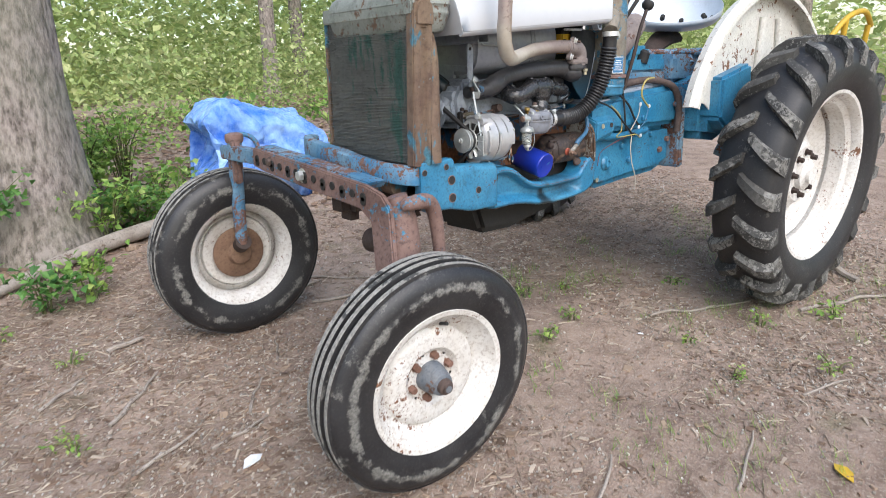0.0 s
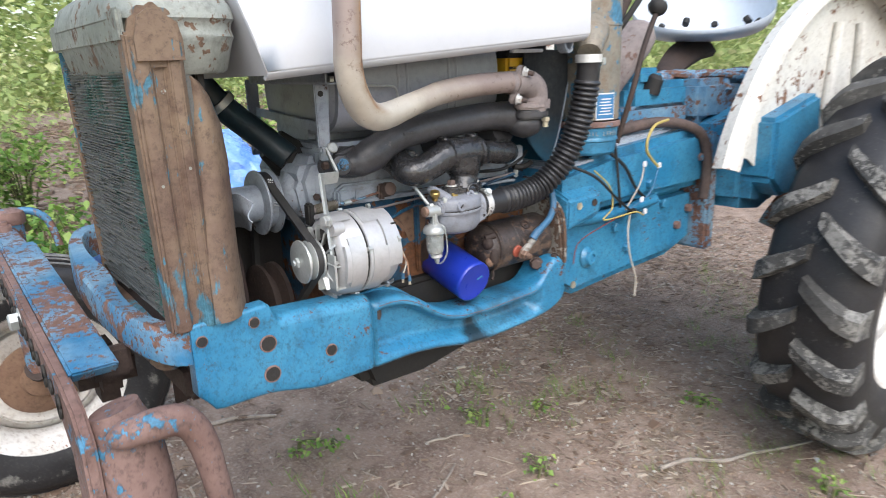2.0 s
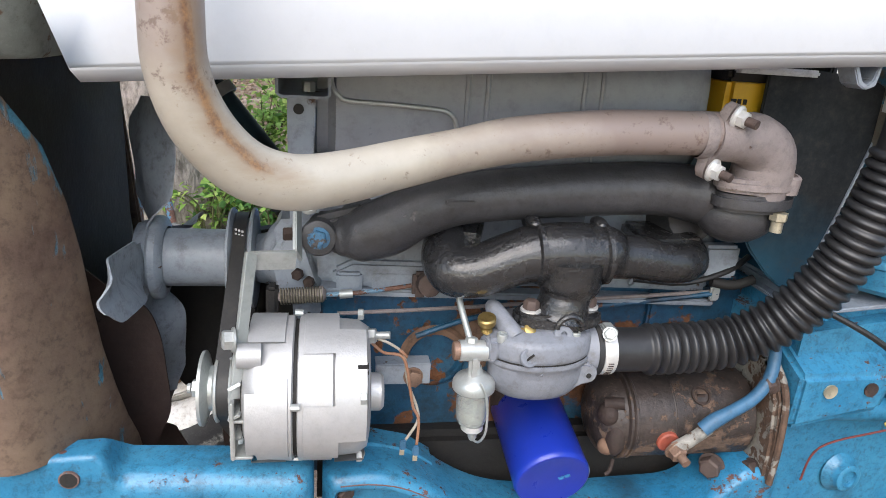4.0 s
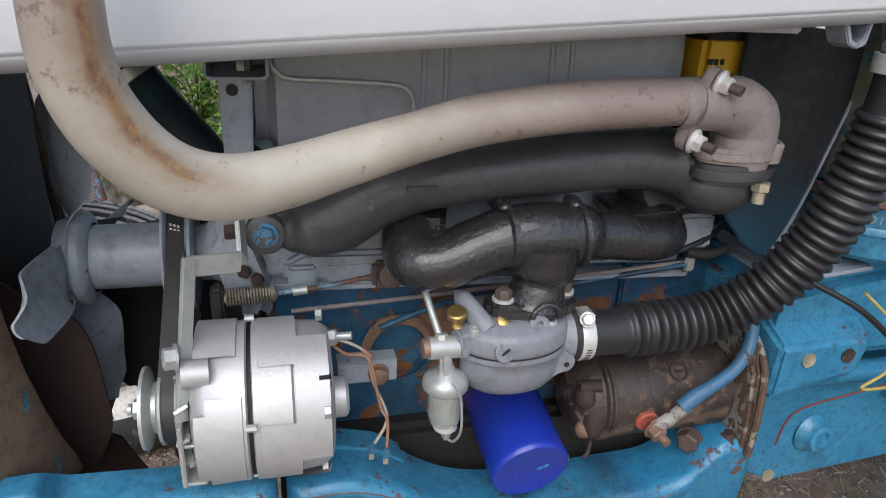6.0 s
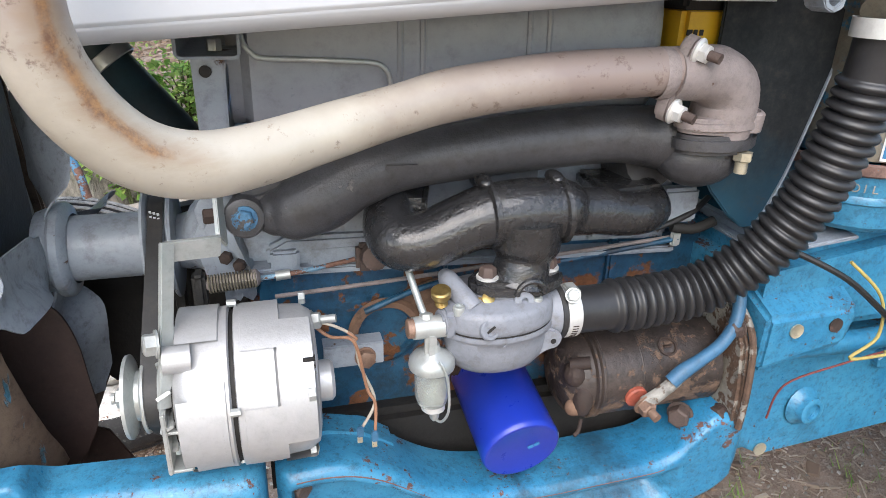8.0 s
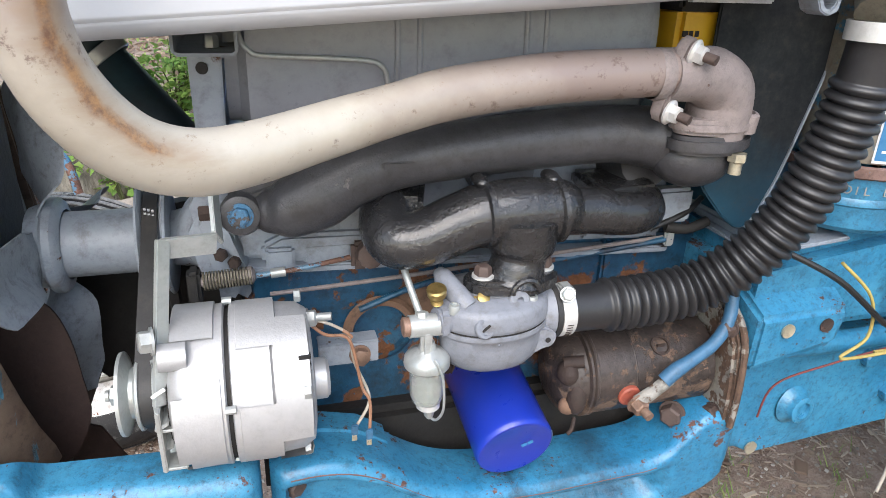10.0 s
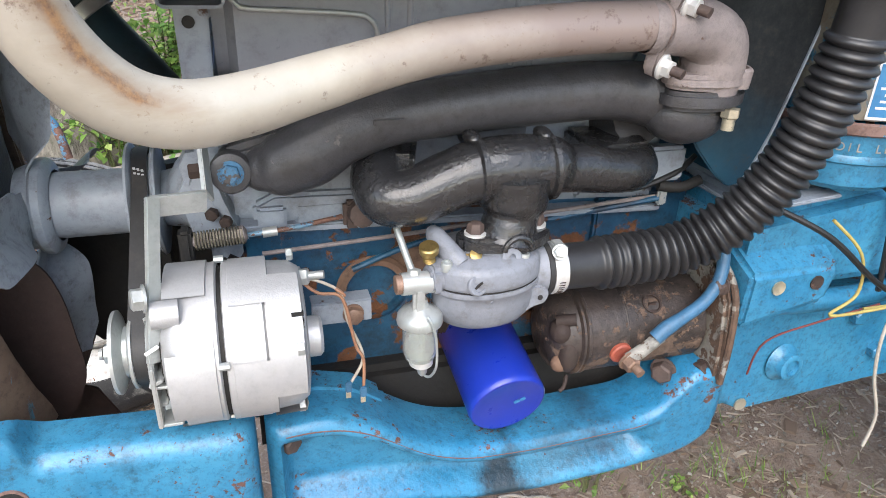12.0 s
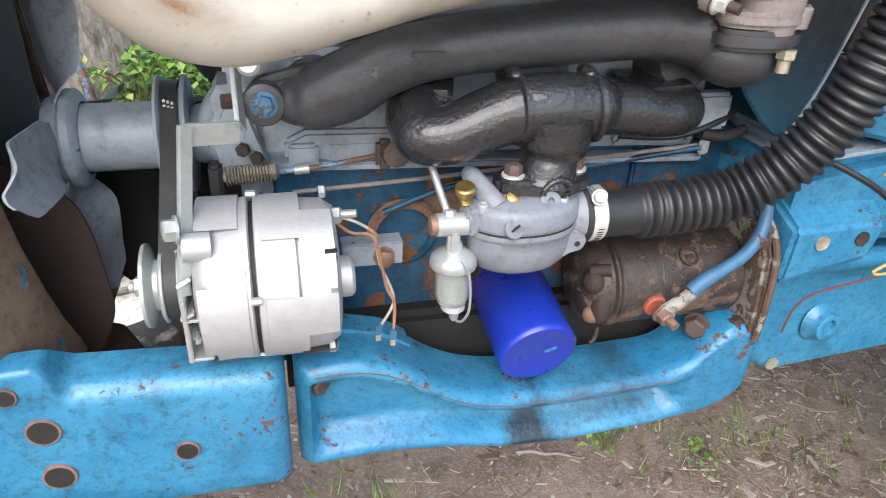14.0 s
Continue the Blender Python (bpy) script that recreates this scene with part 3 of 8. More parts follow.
def build_ground():
    xs = [0.6 + v for v in spaced()]
    ys = [0.6 + v for v in spaced()]
    vs = [(x * K, y * K, gz(x, y) * K) for y in ys for x in xs]
    w = len(xs)
    fs = [(j * w + i, j * w + i + 1, (j + 1) * w + i + 1, (j + 1) * w + i) for j in range(len(ys) - 1) for i in range(w - 1)]
    me = bpy.data.meshes.new("ground")
    me.from_pydata(vs, [], fs)
    me.materials.append(GROUND)
    me.polygons.foreach_set("use_smooth", [True] * len(me.polygons))
    return tagged(new("ground", me), "bare brown forest floor littered with leaves", "ground", kind="structure")


build_ground()


# ---- the tractor ----
tractor = thing("tractor", (0.8, 0.0, -0.02), "old blue and white farm tractor with its engine side bare", "tractor")


def wheel_frame(c, yaw, camber):
    """A turn whose x axis points outwards along the axle."""
    a, b = radians(yaw), radians(camber)
    out = Vector((math.sin(a) * math.cos(b), -math.cos(a) * math.cos(b), math.sin(b)))
    up = Vector((0, 0, 1))
    fwd = up.cross(out).normalized()
    up = out.cross(fwd)
    m = Matrix((out, fwd, up)).transposed().to_4x4()
    return Matrix.Translation(c) @ m


def placed(geo, m):
    geo.v = [tuple(m @ Vector(p)) for p in geo.v]
    return geo


X, O = (1, 0, 0), (0, 0, 0)


def scuffed(ob, m, how):
    """Marks how worn each ring of a tyre is, by its place along and off the axle."""
    ob.data.attributes.new("scuff", "FLOAT", "POINT")
    back = m.inverted()
    for k, v in enumerate(ob.data.vertices):
        p = back @ (v.co / K)
        ob.data.attributes["scuff"].data[k].value = how(p.x, math.hypot(p.y, p.z))


def front_wheel(c, yaw, camber, inner=False):
    m = wheel_frame(c, yaw, camber)
    R, h, rr = 0.33, 0.07, 0.196
    rim = Geo().lathe([(-h * 0.9, rr + 0.008), (-h * 0.85, rr + 0.01), (-h * 0.75, rr - 0.006), (-h * 0.3, rr - 0.03), (h * 0.3, rr - 0.03), (h * 0.72, rr - 0.008),
                       (h * 0.86, rr + 0.012), (h * 0.95, rr + 0.01), (h * 0.9, rr - 0.004), (h * 0.62, rr - 0.016), (h * 0.3, rr - 0.045), (h * 0.18, rr - 0.052)], O, X, 64)
    rim.lathe([(h * 0.18, rr - 0.052), (h * 0.32, rr - 0.058), (h * 0.42, rr - 0.075), (h * 0.4, rr - 0.11), (h * 0.2, 0.07), (h * 0.2, 0.03), (h * 0.08, 0.03), (h * 0.08, 0.07), (h * 0.25, rr - 0.11), (h * 0.1, rr - 0.06)], O, X, 64)
    wheel = part("front_wheel", placed(rim, m), RIMWHITE, tractor, "white painted steel disc wheel with rust spots")
    prof = [(-h * 0.88, rr + 0.006), (-h * 1.02, rr + 0.03), (-h * 1.1, rr + 0.07), (-h * 1.0, R - 0.035), (-h * 0.8, R - 0.014)]
    for a in (-0.62, -0.2, 0.2, 0.62):
        prof += [(h * (a - 0.13), R - 0.013), (h * (a - 0.11), R - 0.0005 - 0.012 * abs(a) ** 2), (h * (a + 0.11), R - 0.0005 - 0.012 * abs(a) ** 2), (h * (a + 0.13), R - 0.013)]
    prof += [(h * 0.8, R - 0.014), (h * 1.0, R - 0.035), (h * 1.035, R - 0.046), (h * 1.06, R - 0.055), (h * 1.09, R - 0.06), (h * 1.1, rr + 0.067), (h * 1.07, rr + 0.06), (h * 1.07, rr + 0.05), (h * 1.02, rr + 0.03), (h * 0.88, rr + 0.006)]
    tyre = part("tyre", placed(Geo().lathe(prof, O, X, 96), m), TYRE_FRONT, wheel, "black ribbed tyre with worn grey ribs", sharp=50)
    scuffed(tyre, m, lambda a, r: 0.85 * math.exp(-((r - 0.27) / 0.02) ** 2) if r < 0.295 else 0.35 * ease((r - 0.295) / 0.02))
    ribs = Geo()
    for a in (-0.62, -0.2, 0.2, 0.62):
        r = R - 0.012 * abs(a) ** 2
        ribs.lathe([(h * (a - 0.1), r - 0.002), (h * (a - 0.085), r + 0.0012), (h * (a + 0.085), r + 0.0012), (h * (a + 0.1), r - 0.002)], O, X, 96)
    part("tread_rib_face", placed(ribs, m), RIBTOP, wheel, "scuffed grey rib crowns")
    sg = -1 if inner else 1
    hub = Geo().lathe([(0.0, 0.0), (0.0, 0.045), (sg * 0.03, 0.042), (sg * 0.055, 0.036), (sg * 0.075, 0.03), (sg * 0.078, 0.014), (sg * 0.095, 0.013), (sg * 0.1, 0.009), (sg * 0.1, 0)], O, X, 28)
    part("brake_drum", placed(Geo().lathe([(-0.005, 0.0), (-0.005, 0.1), (-0.012, 0.102), (-0.02, 0.09), (-0.022, 0.05), (-0.04, 0.04), (-0.05, 0.0)], O, X, 36), m), DRUM, wheel, "rust brown inner hub plate")
    if inner:
        hub = Geo().lathe([(0, 0), (0, 0.1), (-0.012, 0.098), (-0.02, 0.06), (-0.06, 0.045), (-0.075, 0.03), (-0.075, 0)], O, X, 28)
    part("hub", placed(hub, m), HUBGREY, wheel, "blue-grey domed wheel hub")
    if not inner:
        part("hub_nut", placed(Geo().lathe([(0.074, 0.0), (0.074, 0.021), (0.08, 0.0225), (0.09, 0.021), (0.093, 0.014), (0.099, 0.013), (0.1, 0.0)], O, X, 14), m), BOLT_RUST, wheel, "rusty hub nut")
    if not inner:
        for k in range(6):
            th = 2 * math.pi * (k + 0.35) / 6
            p = (h * 0.2, 0.062 * math.cos(th), 0.062 * math.sin(th))
            part("lug_bolt", placed(Geo().bolt(p, X, 0.0105, 0.016, 0.012), m), LUGRUST, wheel)
        for k in range(6):
            th = 2 * math.pi * (k + 0.85) / 6
            part("slot_hole", placed(Geo().box((h * 0.21, 0.072 * math.cos(th), 0.072 * math.sin(th)), (0.004, 0.008, 0.008), 0.001), m), BLACK, wheel)
        part("valve_stem", placed(Geo().tube([(h * 0.35, 0.02, 0.152), (h * 0.7, 0.025, 0.16)], 0.005, 8, 2), m), RUBBER, wheel, "black rubber valve stem")
    return wheel


near_c, far_c = Vector((-0.243, -0.4, 0.238)), Vector((-0.211, 0.79, 0.354))
front_wheel(near_c, -4, -6.5)
front_wheel(far_c, 176, 3.5, inner=False)


def rear_wheel(c, side):
    m = wheel_frame(c, -1.5 if side > 0 else 181.5, -4.5 if side > 0 else 0)
    R, h, rr = 0.535, 0.125, 0.35
    rim = Geo().lathe([(-h * 0.8, rr + 0.01), (-h * 0.7, rr - 0.01), (-h * 0.3, rr - 0.035), (h * 0.35, rr - 0.035), (h * 0.5, rr - 0.012), (h * 0.62, rr - 0.012), (h * 0.74, rr + 0.004), (h * 0.82, rr + 0.012), (h * 0.8, rr - 0.004),
                       (h * 0.66, rr - 0.02), (h * 0.52, rr - 0.022), (h * 0.4, rr - 0.045), (-h * 0.1, rr - 0.046)], O, X, 72)
    wheel = part("rear_wheel", placed(rim, m), RIMWHITE, tractor, "large white rear rim with a deep dish")
    disc = Geo().lathe([(-h * 0.25, rr - 0.045), (-h * 0.2, rr - 0.06), (-h * 0.5, 0.2), (-h * 0.2, 0.15), (h * 0.05, 0.12), (h * 0.05, 0.0)], O, X, 48)
    part("wheel_disc", placed(disc, m), RIMWHITE, wheel)
    part("hub", placed(Geo().lathe([(0, 0), (0, 0.07), (0.02, 0.066), (0.03, 0.04), (0.045, 0.038), (0.045, 0)], (h * 0.05, 0, 0), X, 28), m), RIMWHITE, wheel)
    for k in range(8):
        th = 2 * math.pi * k / 8
        part("wheel_nut", placed(Geo().bolt((h * 0.06, 0.092 * math.cos(th), 0.092 * math.sin(th)), X, 0.012, 0.02, 0.016), m), RUST_DARK, wheel)
    prof = [(-h * 0.8, rr + 0.006), (-h * 0.98, rr + 0.04), (-h * 1.06, rr + 0.1), (-h * 0.98, R - 0.04), (-h * 0.8, R - 0.012), (-h * 0.4, R), (0, R + 0.004), (h * 0.4, R),
            (h * 0.8, R - 0.012), (h * 0.98, R - 0.04), (h * 1.06, rr + 0.1), (h * 0.98, rr + 0.04), (h * 0.8, rr + 0.006)]
    part("tyre", placed(Geo().lathe(prof, O, X, 96), m), TYRE, wheel, "black lugged tractor tyre with dusty bars", sharp=60)

    def lug(s, th0):
        """One chevron bar, from the middle of the tread out over the shoulder."""
        g = Geo()
        n, rows = 7, []
        for i in range(n):
            q = i / (n - 1)
            a = s * (0.02 + 1.03 * q) * h
            th = th0 - 0.16 * q ** 0.9 + 0.012 * math.sin(th0 * 7)
            drop = 0.0 if q < 0.6 else 0.045 * ((q - 0.6) / 0.4) ** 1.6
            top, low = R + 0.03 - drop * 0.9 + 0.003, R - 0.03 - drop
            wd = 0.034 + 0.014 * q
            rows.append([(a, r * math.sin(th + d / r), r * math.cos(th + d / r)) for r, d in ((low, -wd * 0.75), (top, -wd * 0.5), (top, wd * 0.5), (low, wd * 0.75))])
        vs = [p for row in rows for p in row]
        fs = [(i * 4 + k, i * 4 + k + 1, i * 4 + k + 5, i * 4 + k + 4) for i in range(n - 1) for k in range(3)]
        fs += [(0, 1, 2, 3), tuple((n - 1) * 4 + k for k in (3, 2, 1, 0))]
        return g.add(vs, fs)

    for k in range(21):
        for s, d in ((1, 0), (-1, 0.5)):
            part("tread_lug", placed(lug(s, 2 * math.pi * (k + d) / 21), m), LUGTOP, wheel)
    return wheel


rear_wheel(Vector((1.76, -0.535, 0.55)), 1)
rear_wheel(Vector((1.76, 0.98, 0.7)), -1)

# front axle
axle_x = -0.255
beam = Geo().prism([(0.42, 0.79), (0.35, 0.784), (0.05, 0.758), (-0.22, 0.732), (-0.29, 0.715), (-0.325, 0.68), (-0.335, 0.5), (-0.25, 0.5), (-0.24, 0.635), (-0.19, 0.665), (0.1, 0.692), (0.36, 0.718), (0.42, 0.73)], axle_x - 0.03, axle_x - 0.012, "x", 0.004)
beam_top = Geo().prism([(0.42, 0.794), (0.35, 0.788), (0.05, 0.762), (-0.22, 0.736), (-0.2, 0.716), (0.05, 0.742), (0.35, 0.768), (0.42, 0.774)], axle_x - 0.014, axle_x + 0.05, "x", 0.004)
axle = part("front_axle_beam", beam, RUSTY, tractor, "rusty perforated steel axle beam with blue paint scraps")
part("beam_top_flange", beam_top, BLUE_OLD, axle, "pale worn blue top of the beam")
for k in range(13):
    y = 0.385 - 0.05 * k
    z = 0.757 - 0.0047 * k
    for dz in (0.0,) if k % 2 else (0.0, -0.012):
        part("adjusting_hole", Geo().lathe([(0, 0), (0, 0.012), (-0.003, 0.0115), (-0.003, 0.0)], (axle_x - 0.031, y, z + dz), (1, 0, 0), 14), BLACK, axle)
part("axle_bolt", Geo().bolt((axle_x - 0.03, 0.1, 0.728), (-1, 0, 0), 0.016, 0.016, 0.022), ZINC, axle, "large steel clamp bolt")
part("axle_bolt", Geo().bolt((axle_x - 0.03, 0.3, 0.752), (-1, 0, 0), 0.013, 0.01, 0.017), BOLT_RUST, axle)
part("axle_extension", Geo().box((axle_x + 0.02, 0.45, 0.752), (0.05, 0.58, 0.05), 0.005), BLUE_OLD, axle, "inner axle arm in worn blue paint")
# far king pin
part("kingpin_tube", Geo().tube([(-0.215, 0.705, 0.79), (-0.222, 0.712, 0.55), (-0.222, 0.715, 0.4)], [0.027, 0.025, 0.022], 18, 3), BLUE_OLD, axle, "blue steel spindle tube")
part("kingpin_cap", Geo().lathe([(0, 0), (0, 0.03), (0.012, 0.034), (0.03, 0.032), (0.036, 0.02), (0.036, 0)], (-0.215, 0.705, 0.785), (0, 0, 1), 20), RUSTY, axle)
part("kingpin_arm", Geo().tube([(-0.215, 0.705, 0.81), (-0.175, 0.7, 0.812), (-0.14, 0.69, 0.785), (-0.125, 0.68, 0.72)], 0.009, 12, 5), BLUE_OLD, axle, "bent blue steering arm")
part("kingpin_bracket", Geo().box((-0.235, 0.66, 0.72), (0.03, 0.035, 0.16), 0.008), RUSTY, axle)
part("spindle", Geo().tube([(-0.222, 0.7, 0.41), (-0.214, 0.75, 0.385)], 0.03, 16, 2), RUST_DARK, axle)
# near leg and steering arm
part("axle_leg", Geo().tube([(axle_x + 0.02, -0.29, 0.705), (axle_x + 0.03, -0.3, 0.64), (axle_x + 0.032, -0.305, 0.55), (axle_x + 0.025, -0.305, 0.36), (axle_x + 0.012, -0.31, 0.24)], [0.035, 0.047, 0.05, 0.042, 0.035], 20, 4, flat=0.85), RUSTY, axle, "rusty cast spindle leg")
part("leg_patch", Geo().box((axle_x + 0.05, -0.305, 0.5), (0.02, 0.05, 0.16), 0.006), BLUE_OLD, axle)
part("near_spindle", Geo().tube([(axle_x + 0.012, -0.31, 0.245), (near_c[0], near_c[1], near_c[2])], 0.03, 14, 2), RUST_DARK, axle)
part("steering_arm", Geo().tube([(-0.25, -0.335, 0.682), (-0.235, -0.345, 0.69), (-0.195, -0.348, 0.692), (-0.165, -0.345, 0.682), (-0.145, -0.342, 0.645), (-0.132, -0.338, 0.57), (-0.12, -0.33, 0.47)], [0.012, 0.019, 0.021, 0.021, 0.02, 0.018, 0.016], 16, 5), RUSTY, axle, "bent rusty steering arm")
part("arm_joint", Geo().ball((-0.115, -0.33, 0.44), (0.025, 0.025, 0.028)), RUSTY, axle)
part("pivot_bracket", Geo().box((-0.19, 0.0, 0.645), (0.09, 0.11, 0.1), 0.03), RUST_DARK, axle, "dark rusty axle pivot casting")
part("pivot_pin", Geo().lathe([(0, 0), (0, 0.035), (0.05, 0.035), (0.06, 0.025), (0.06, 0)], (-0.22, -0.15, 0.56), (0, -1, 0.1), 20), RUST_DARK, axle)
part("clamp_piece", Geo().box((-0.2, -0.12, 0.7), (0.06, 0.02, 0.05), 0.006), RUST_DARK, axle)

# front bolster with its rounded nose band
def bolster_casting():
    """One casting: a tall front tab, then a block with a broad rounded shoulder and rear end."""
    xs_ = [-0.114 + 0.012 * k for k in range(10)] + [-0.002, 0.004, 0.009, 0.013, 0.017, 0.021, 0.026, 0.032, 0.04] + [0.05 + 0.012 * k for k in range(11)] + [0.178, 0.184, 0.189, 0.193, 0.196, 0.198]
    vs_, fs_ = [], []
    for x in xs_:
        f = ease((x - 0.004) / 0.02)
        zt = (0.772 + 0.04 * (x + 0.112)) * (1 - f) + (0.752 - 0.05 * (x - 0.02)) * f
        zl = 0.66 - 0.032 * ease((x + 0.115) / 0.03) - 0.02 * ease((x + 0.02) / 0.12)
        rad_ = 0.006 + 0.015 * f
        back = -0.222 + 0.024 * f
        end = max(0.0, (x - 0.18) / 0.018)
        tuck = 0.016 * (1 - math.sqrt(max(0.0, 1 - end * end)))
        zt -= tuck * 0.6
        row = [(x, back, zt - 0.02), (x, back, zt)]
        for k in range(9):
            th = radians(90 * k / 8)
            row.append((x, -0.25 + rad_ + tuck - rad_ * math.sin(th), zt - rad_ + rad_ * math.cos(th)))
        zs = zt - rad_
        for k in range(1, 8):
            row.append((x, -0.25 + tuck + 0.0008 * math.sin(9 * k + 40 * x), zs + (zl + 0.006 - zs) * k / 7))
        row += [(x, -0.248 + tuck, zl + 0.002), (x, -0.244 + tuck, zl), (x, back, zl)]
        vs_ += row
    w_ = len(row)
    for i in range(len(xs_) - 1):
        for k in range(w_):
            fs_.append((i * w_ + k, i * w_ + (k + 1) % w_, (i + 1) * w_ + (k + 1) % w_, (i + 1) * w_ + k))
    fs_ += [tuple(range(w_)), tuple((len(xs_) - 1) * w_ + k for k in range(w_))]
    return Geo().add(vs_, fs_)


bol = bolster_casting()
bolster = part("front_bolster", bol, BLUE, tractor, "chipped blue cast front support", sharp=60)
band = Geo()
arc = []
for k in range(25):
    th = math.pi * k / 24
    arc.append((-0.105 - 0.085 * math.sin(th) ** 0.8, 0.05 - 0.295 * math.cos(th)))
vs, fs = [], []
for i, (x, y) in enumerate(arc):
    cx, cy = -0.07, 0.05
    d = Vector((x - cx, y - cy, 0)).normalized()
    zt = 0.766 + 0.1 * max(0.0, y + 0.245)
    for r, z in ((0, zt - 0.055), (0, zt - 0.006), (0.005, zt), (0.042, zt), (0.047, zt - 0.006), (0.047, zt - 0.055)):
        vs.append((x - d.x * r, y - d.y * r, z))
for i in range(len(arc) - 1):
    for k in range(6):
        fs.append((i * 6 + k, i * 6 + (k + 1) % 6, (i + 1) * 6 + (k + 1) % 6, (i + 1) * 6 + k))
fs += [tuple(range(6)), tuple(len(vs) - 6 + k for k in range(6))]
part("nose_band", Geo().add(vs, fs), BLUE_OLD, bolster, "curved front band with scraped blue paint")
part("bolster_floor", Geo().box((-0.06, 0.06, 0.65), (0.1, 0.48, 0.06), 0.01), RUST_DARK, bolster)
part("far_bolster_plate", Geo().prism([(-0.1, 0.772), (0.2, 0.742), (0.2, 0.606), (-0.1, 0.64)], 0.32, 0.345, "y", 0.005), BLUE_OLD, bolster)
for (x, z, r) in ((-0.019, 0.753, 0.008), (0.0, 0.713, 0.0125), (0.002, 0.661, 0.0125), (0.108, 0.67, 0.0095), (-0.1, 0.745, 0.008)):
    part("bolt_hole", Geo().lathe([(-0.003, r * 1.15), (0.0012, r * 1.12), (0.0016, r * 0.95)], (x, -0.2505, z), (0, -1, 0), 20), RUSTY, bolster)
    part("bolt_hole", Geo().lathe([(0, 0), (0, r), (0.0015, r), (0.0015, 0)], (x, -0.2503, z), (0, -1, 0), 20), BLACK, bolster)
part("rocker_tube", Geo().tube([(-0.12, 0.2, 0.72), (-0.13, 0.05, 0.72), (-0.12, -0.16, 0.71)], 0.035, 16, 4), RUST_POST, bolster, "rust brown round casting behind the band")

# side rail
top = [(0.205, 0.718), (0.26, 0.722), (0.3, 0.712), (0.335, 0.688), (0.37, 0.664), (0.415, 0.65), (0.49, 0.647), (0.57, 0.65), (0.63, 0.652), (0.652, 0.662), (0.664, 0.682), (0.673, 0.7), (0.69, 0.706), (0.738, 0.702)]


def line_at(pts_, x):
    """Height of a broken line at x."""
    for (x0, z0), (x1, z1) in zip(pts_, pts_[1:]):
        if x0 <= x <= x1:
            return z0 + (z1 - z0) * (x - x0) / max(1e-6, x1 - x0)
    return pts_[0][1] if x < pts_[0][0] else pts_[-1][1]


def rail_casting():
    """One casting: a rounded rim round a hollowed web, with a level ledge along its top."""
    lowline = [(0.207, 0.59), (0.3, 0.592), (0.36, 0.586), (0.43, 0.572), (0.5, 0.568), (0.6, 0.572), (0.67, 0.58), (0.705, 0.592), (0.735, 0.62)]
    xs_ = [0.2065 + 0.0065 * k for k in range(5)] + [0.2385 + 0.01 * k for k in range(38)] + [0.612 + 0.0065 * k for k in range(20)]
    vs_, fs_ = [], []
    ns = 26
    for i, x in enumerate(xs_):
        zt = sum(line_at(top, x + d) for d in (-0.018, -0.009, 0, 0.009, 0.018)) / 5
        zl = sum(line_at(lowline, x + d) for d in (-0.01, 0, 0.01)) / 3
        hgt = zt - zl
        endr = 0.012 * (ease(1 - (x - 0.2065) / 0.012) + ease(1 - (xs_[-1] - x) / 0.016))
        vs_ += [(x, -0.145, zt - 0.002), (x, -0.205 + endr, zt), (x, -0.2135 + endr, zt - 0.0012)]
        for k in range(ns + 1):
            q = k / ns
            dt = hgt * q
            dl = hgt - dt
            hollow = ease((dt - 0.013) / 0.014) * ease((dl - 0.008) / 0.03) * ease((x - 0.2065 - 0.013) / 0.009) * ease((0.652 - x) / 0.03)
            rnd = 0.006 * (max(0.0, 1 - dt / 0.008) ** 2 + max(0.0, 1 - dl / 0.008) ** 2)
            y = -0.222 + 0.004 * q + 0.029 * hollow + rnd + endr
            vs_.append((x, y, zt - 0.003 - (hgt - 0.003) * q))
        vs_ += [(x, -0.2 + endr, zl - 0.001), (x, -0.15, zl)]
    w_ = ns + 6
    for i in range(len(xs_) - 1):
        for k in range(w_ - 1):
            fs_.append((i * w_ + k, i * w_ + k + 1, (i + 1) * w_ + k + 1, (i + 1) * w_ + k))
        fs_.append((i * w_ + w_ - 1, i * w_, (i + 1) * w_, (i + 1) * w_ + w_ - 1))
    fs_ += [tuple(range(w_)), tuple((len(xs_) - 1) * w_ + k for k in range(w_))]
    return Geo().add(vs_, fs_)


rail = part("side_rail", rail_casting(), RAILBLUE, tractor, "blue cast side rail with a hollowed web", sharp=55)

rub = []
for k in range(45):
    x = 0.225 + 0.0092 * k
    rub.append((x, -0.2205, sum(line_at(top, x + d) for d in (-0.018, -0.009, 0, 0.009, 0.018)) / 5 - 0.0105))
part("rubbed_edge", Geo().tube(rub, 0.0013, 6, 1), EDGE, rail, "red-brown rubbed flange edge")
for z in (0.688, 0.597):
    part("rail_bolt", Geo().bolt((0.226, -0.2, z), (0.8, -1, 0), 0.011, 0.012), BOLT_RUST, rail, "rusty bolt")
part("rail_bolt", Geo().bolt((0.664, -0.186, 0.69), (-0.7, -0.7, 0.05), 0.0125, 0.014, 0.015), BOLT_RUST, rail, "large rusty hexagon bolt")
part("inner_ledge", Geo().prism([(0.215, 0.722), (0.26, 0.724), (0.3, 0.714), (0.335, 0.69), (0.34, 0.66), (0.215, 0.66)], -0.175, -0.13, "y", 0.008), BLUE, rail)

# oil pan and block
block = part("engine_block", Geo().box((0.46, 0.03, 0.755), (0.53, 0.25, 0.27), 0.01), BLUE_ENGINE, tractor, "oily blue engine block, coloured darker for hood shade")
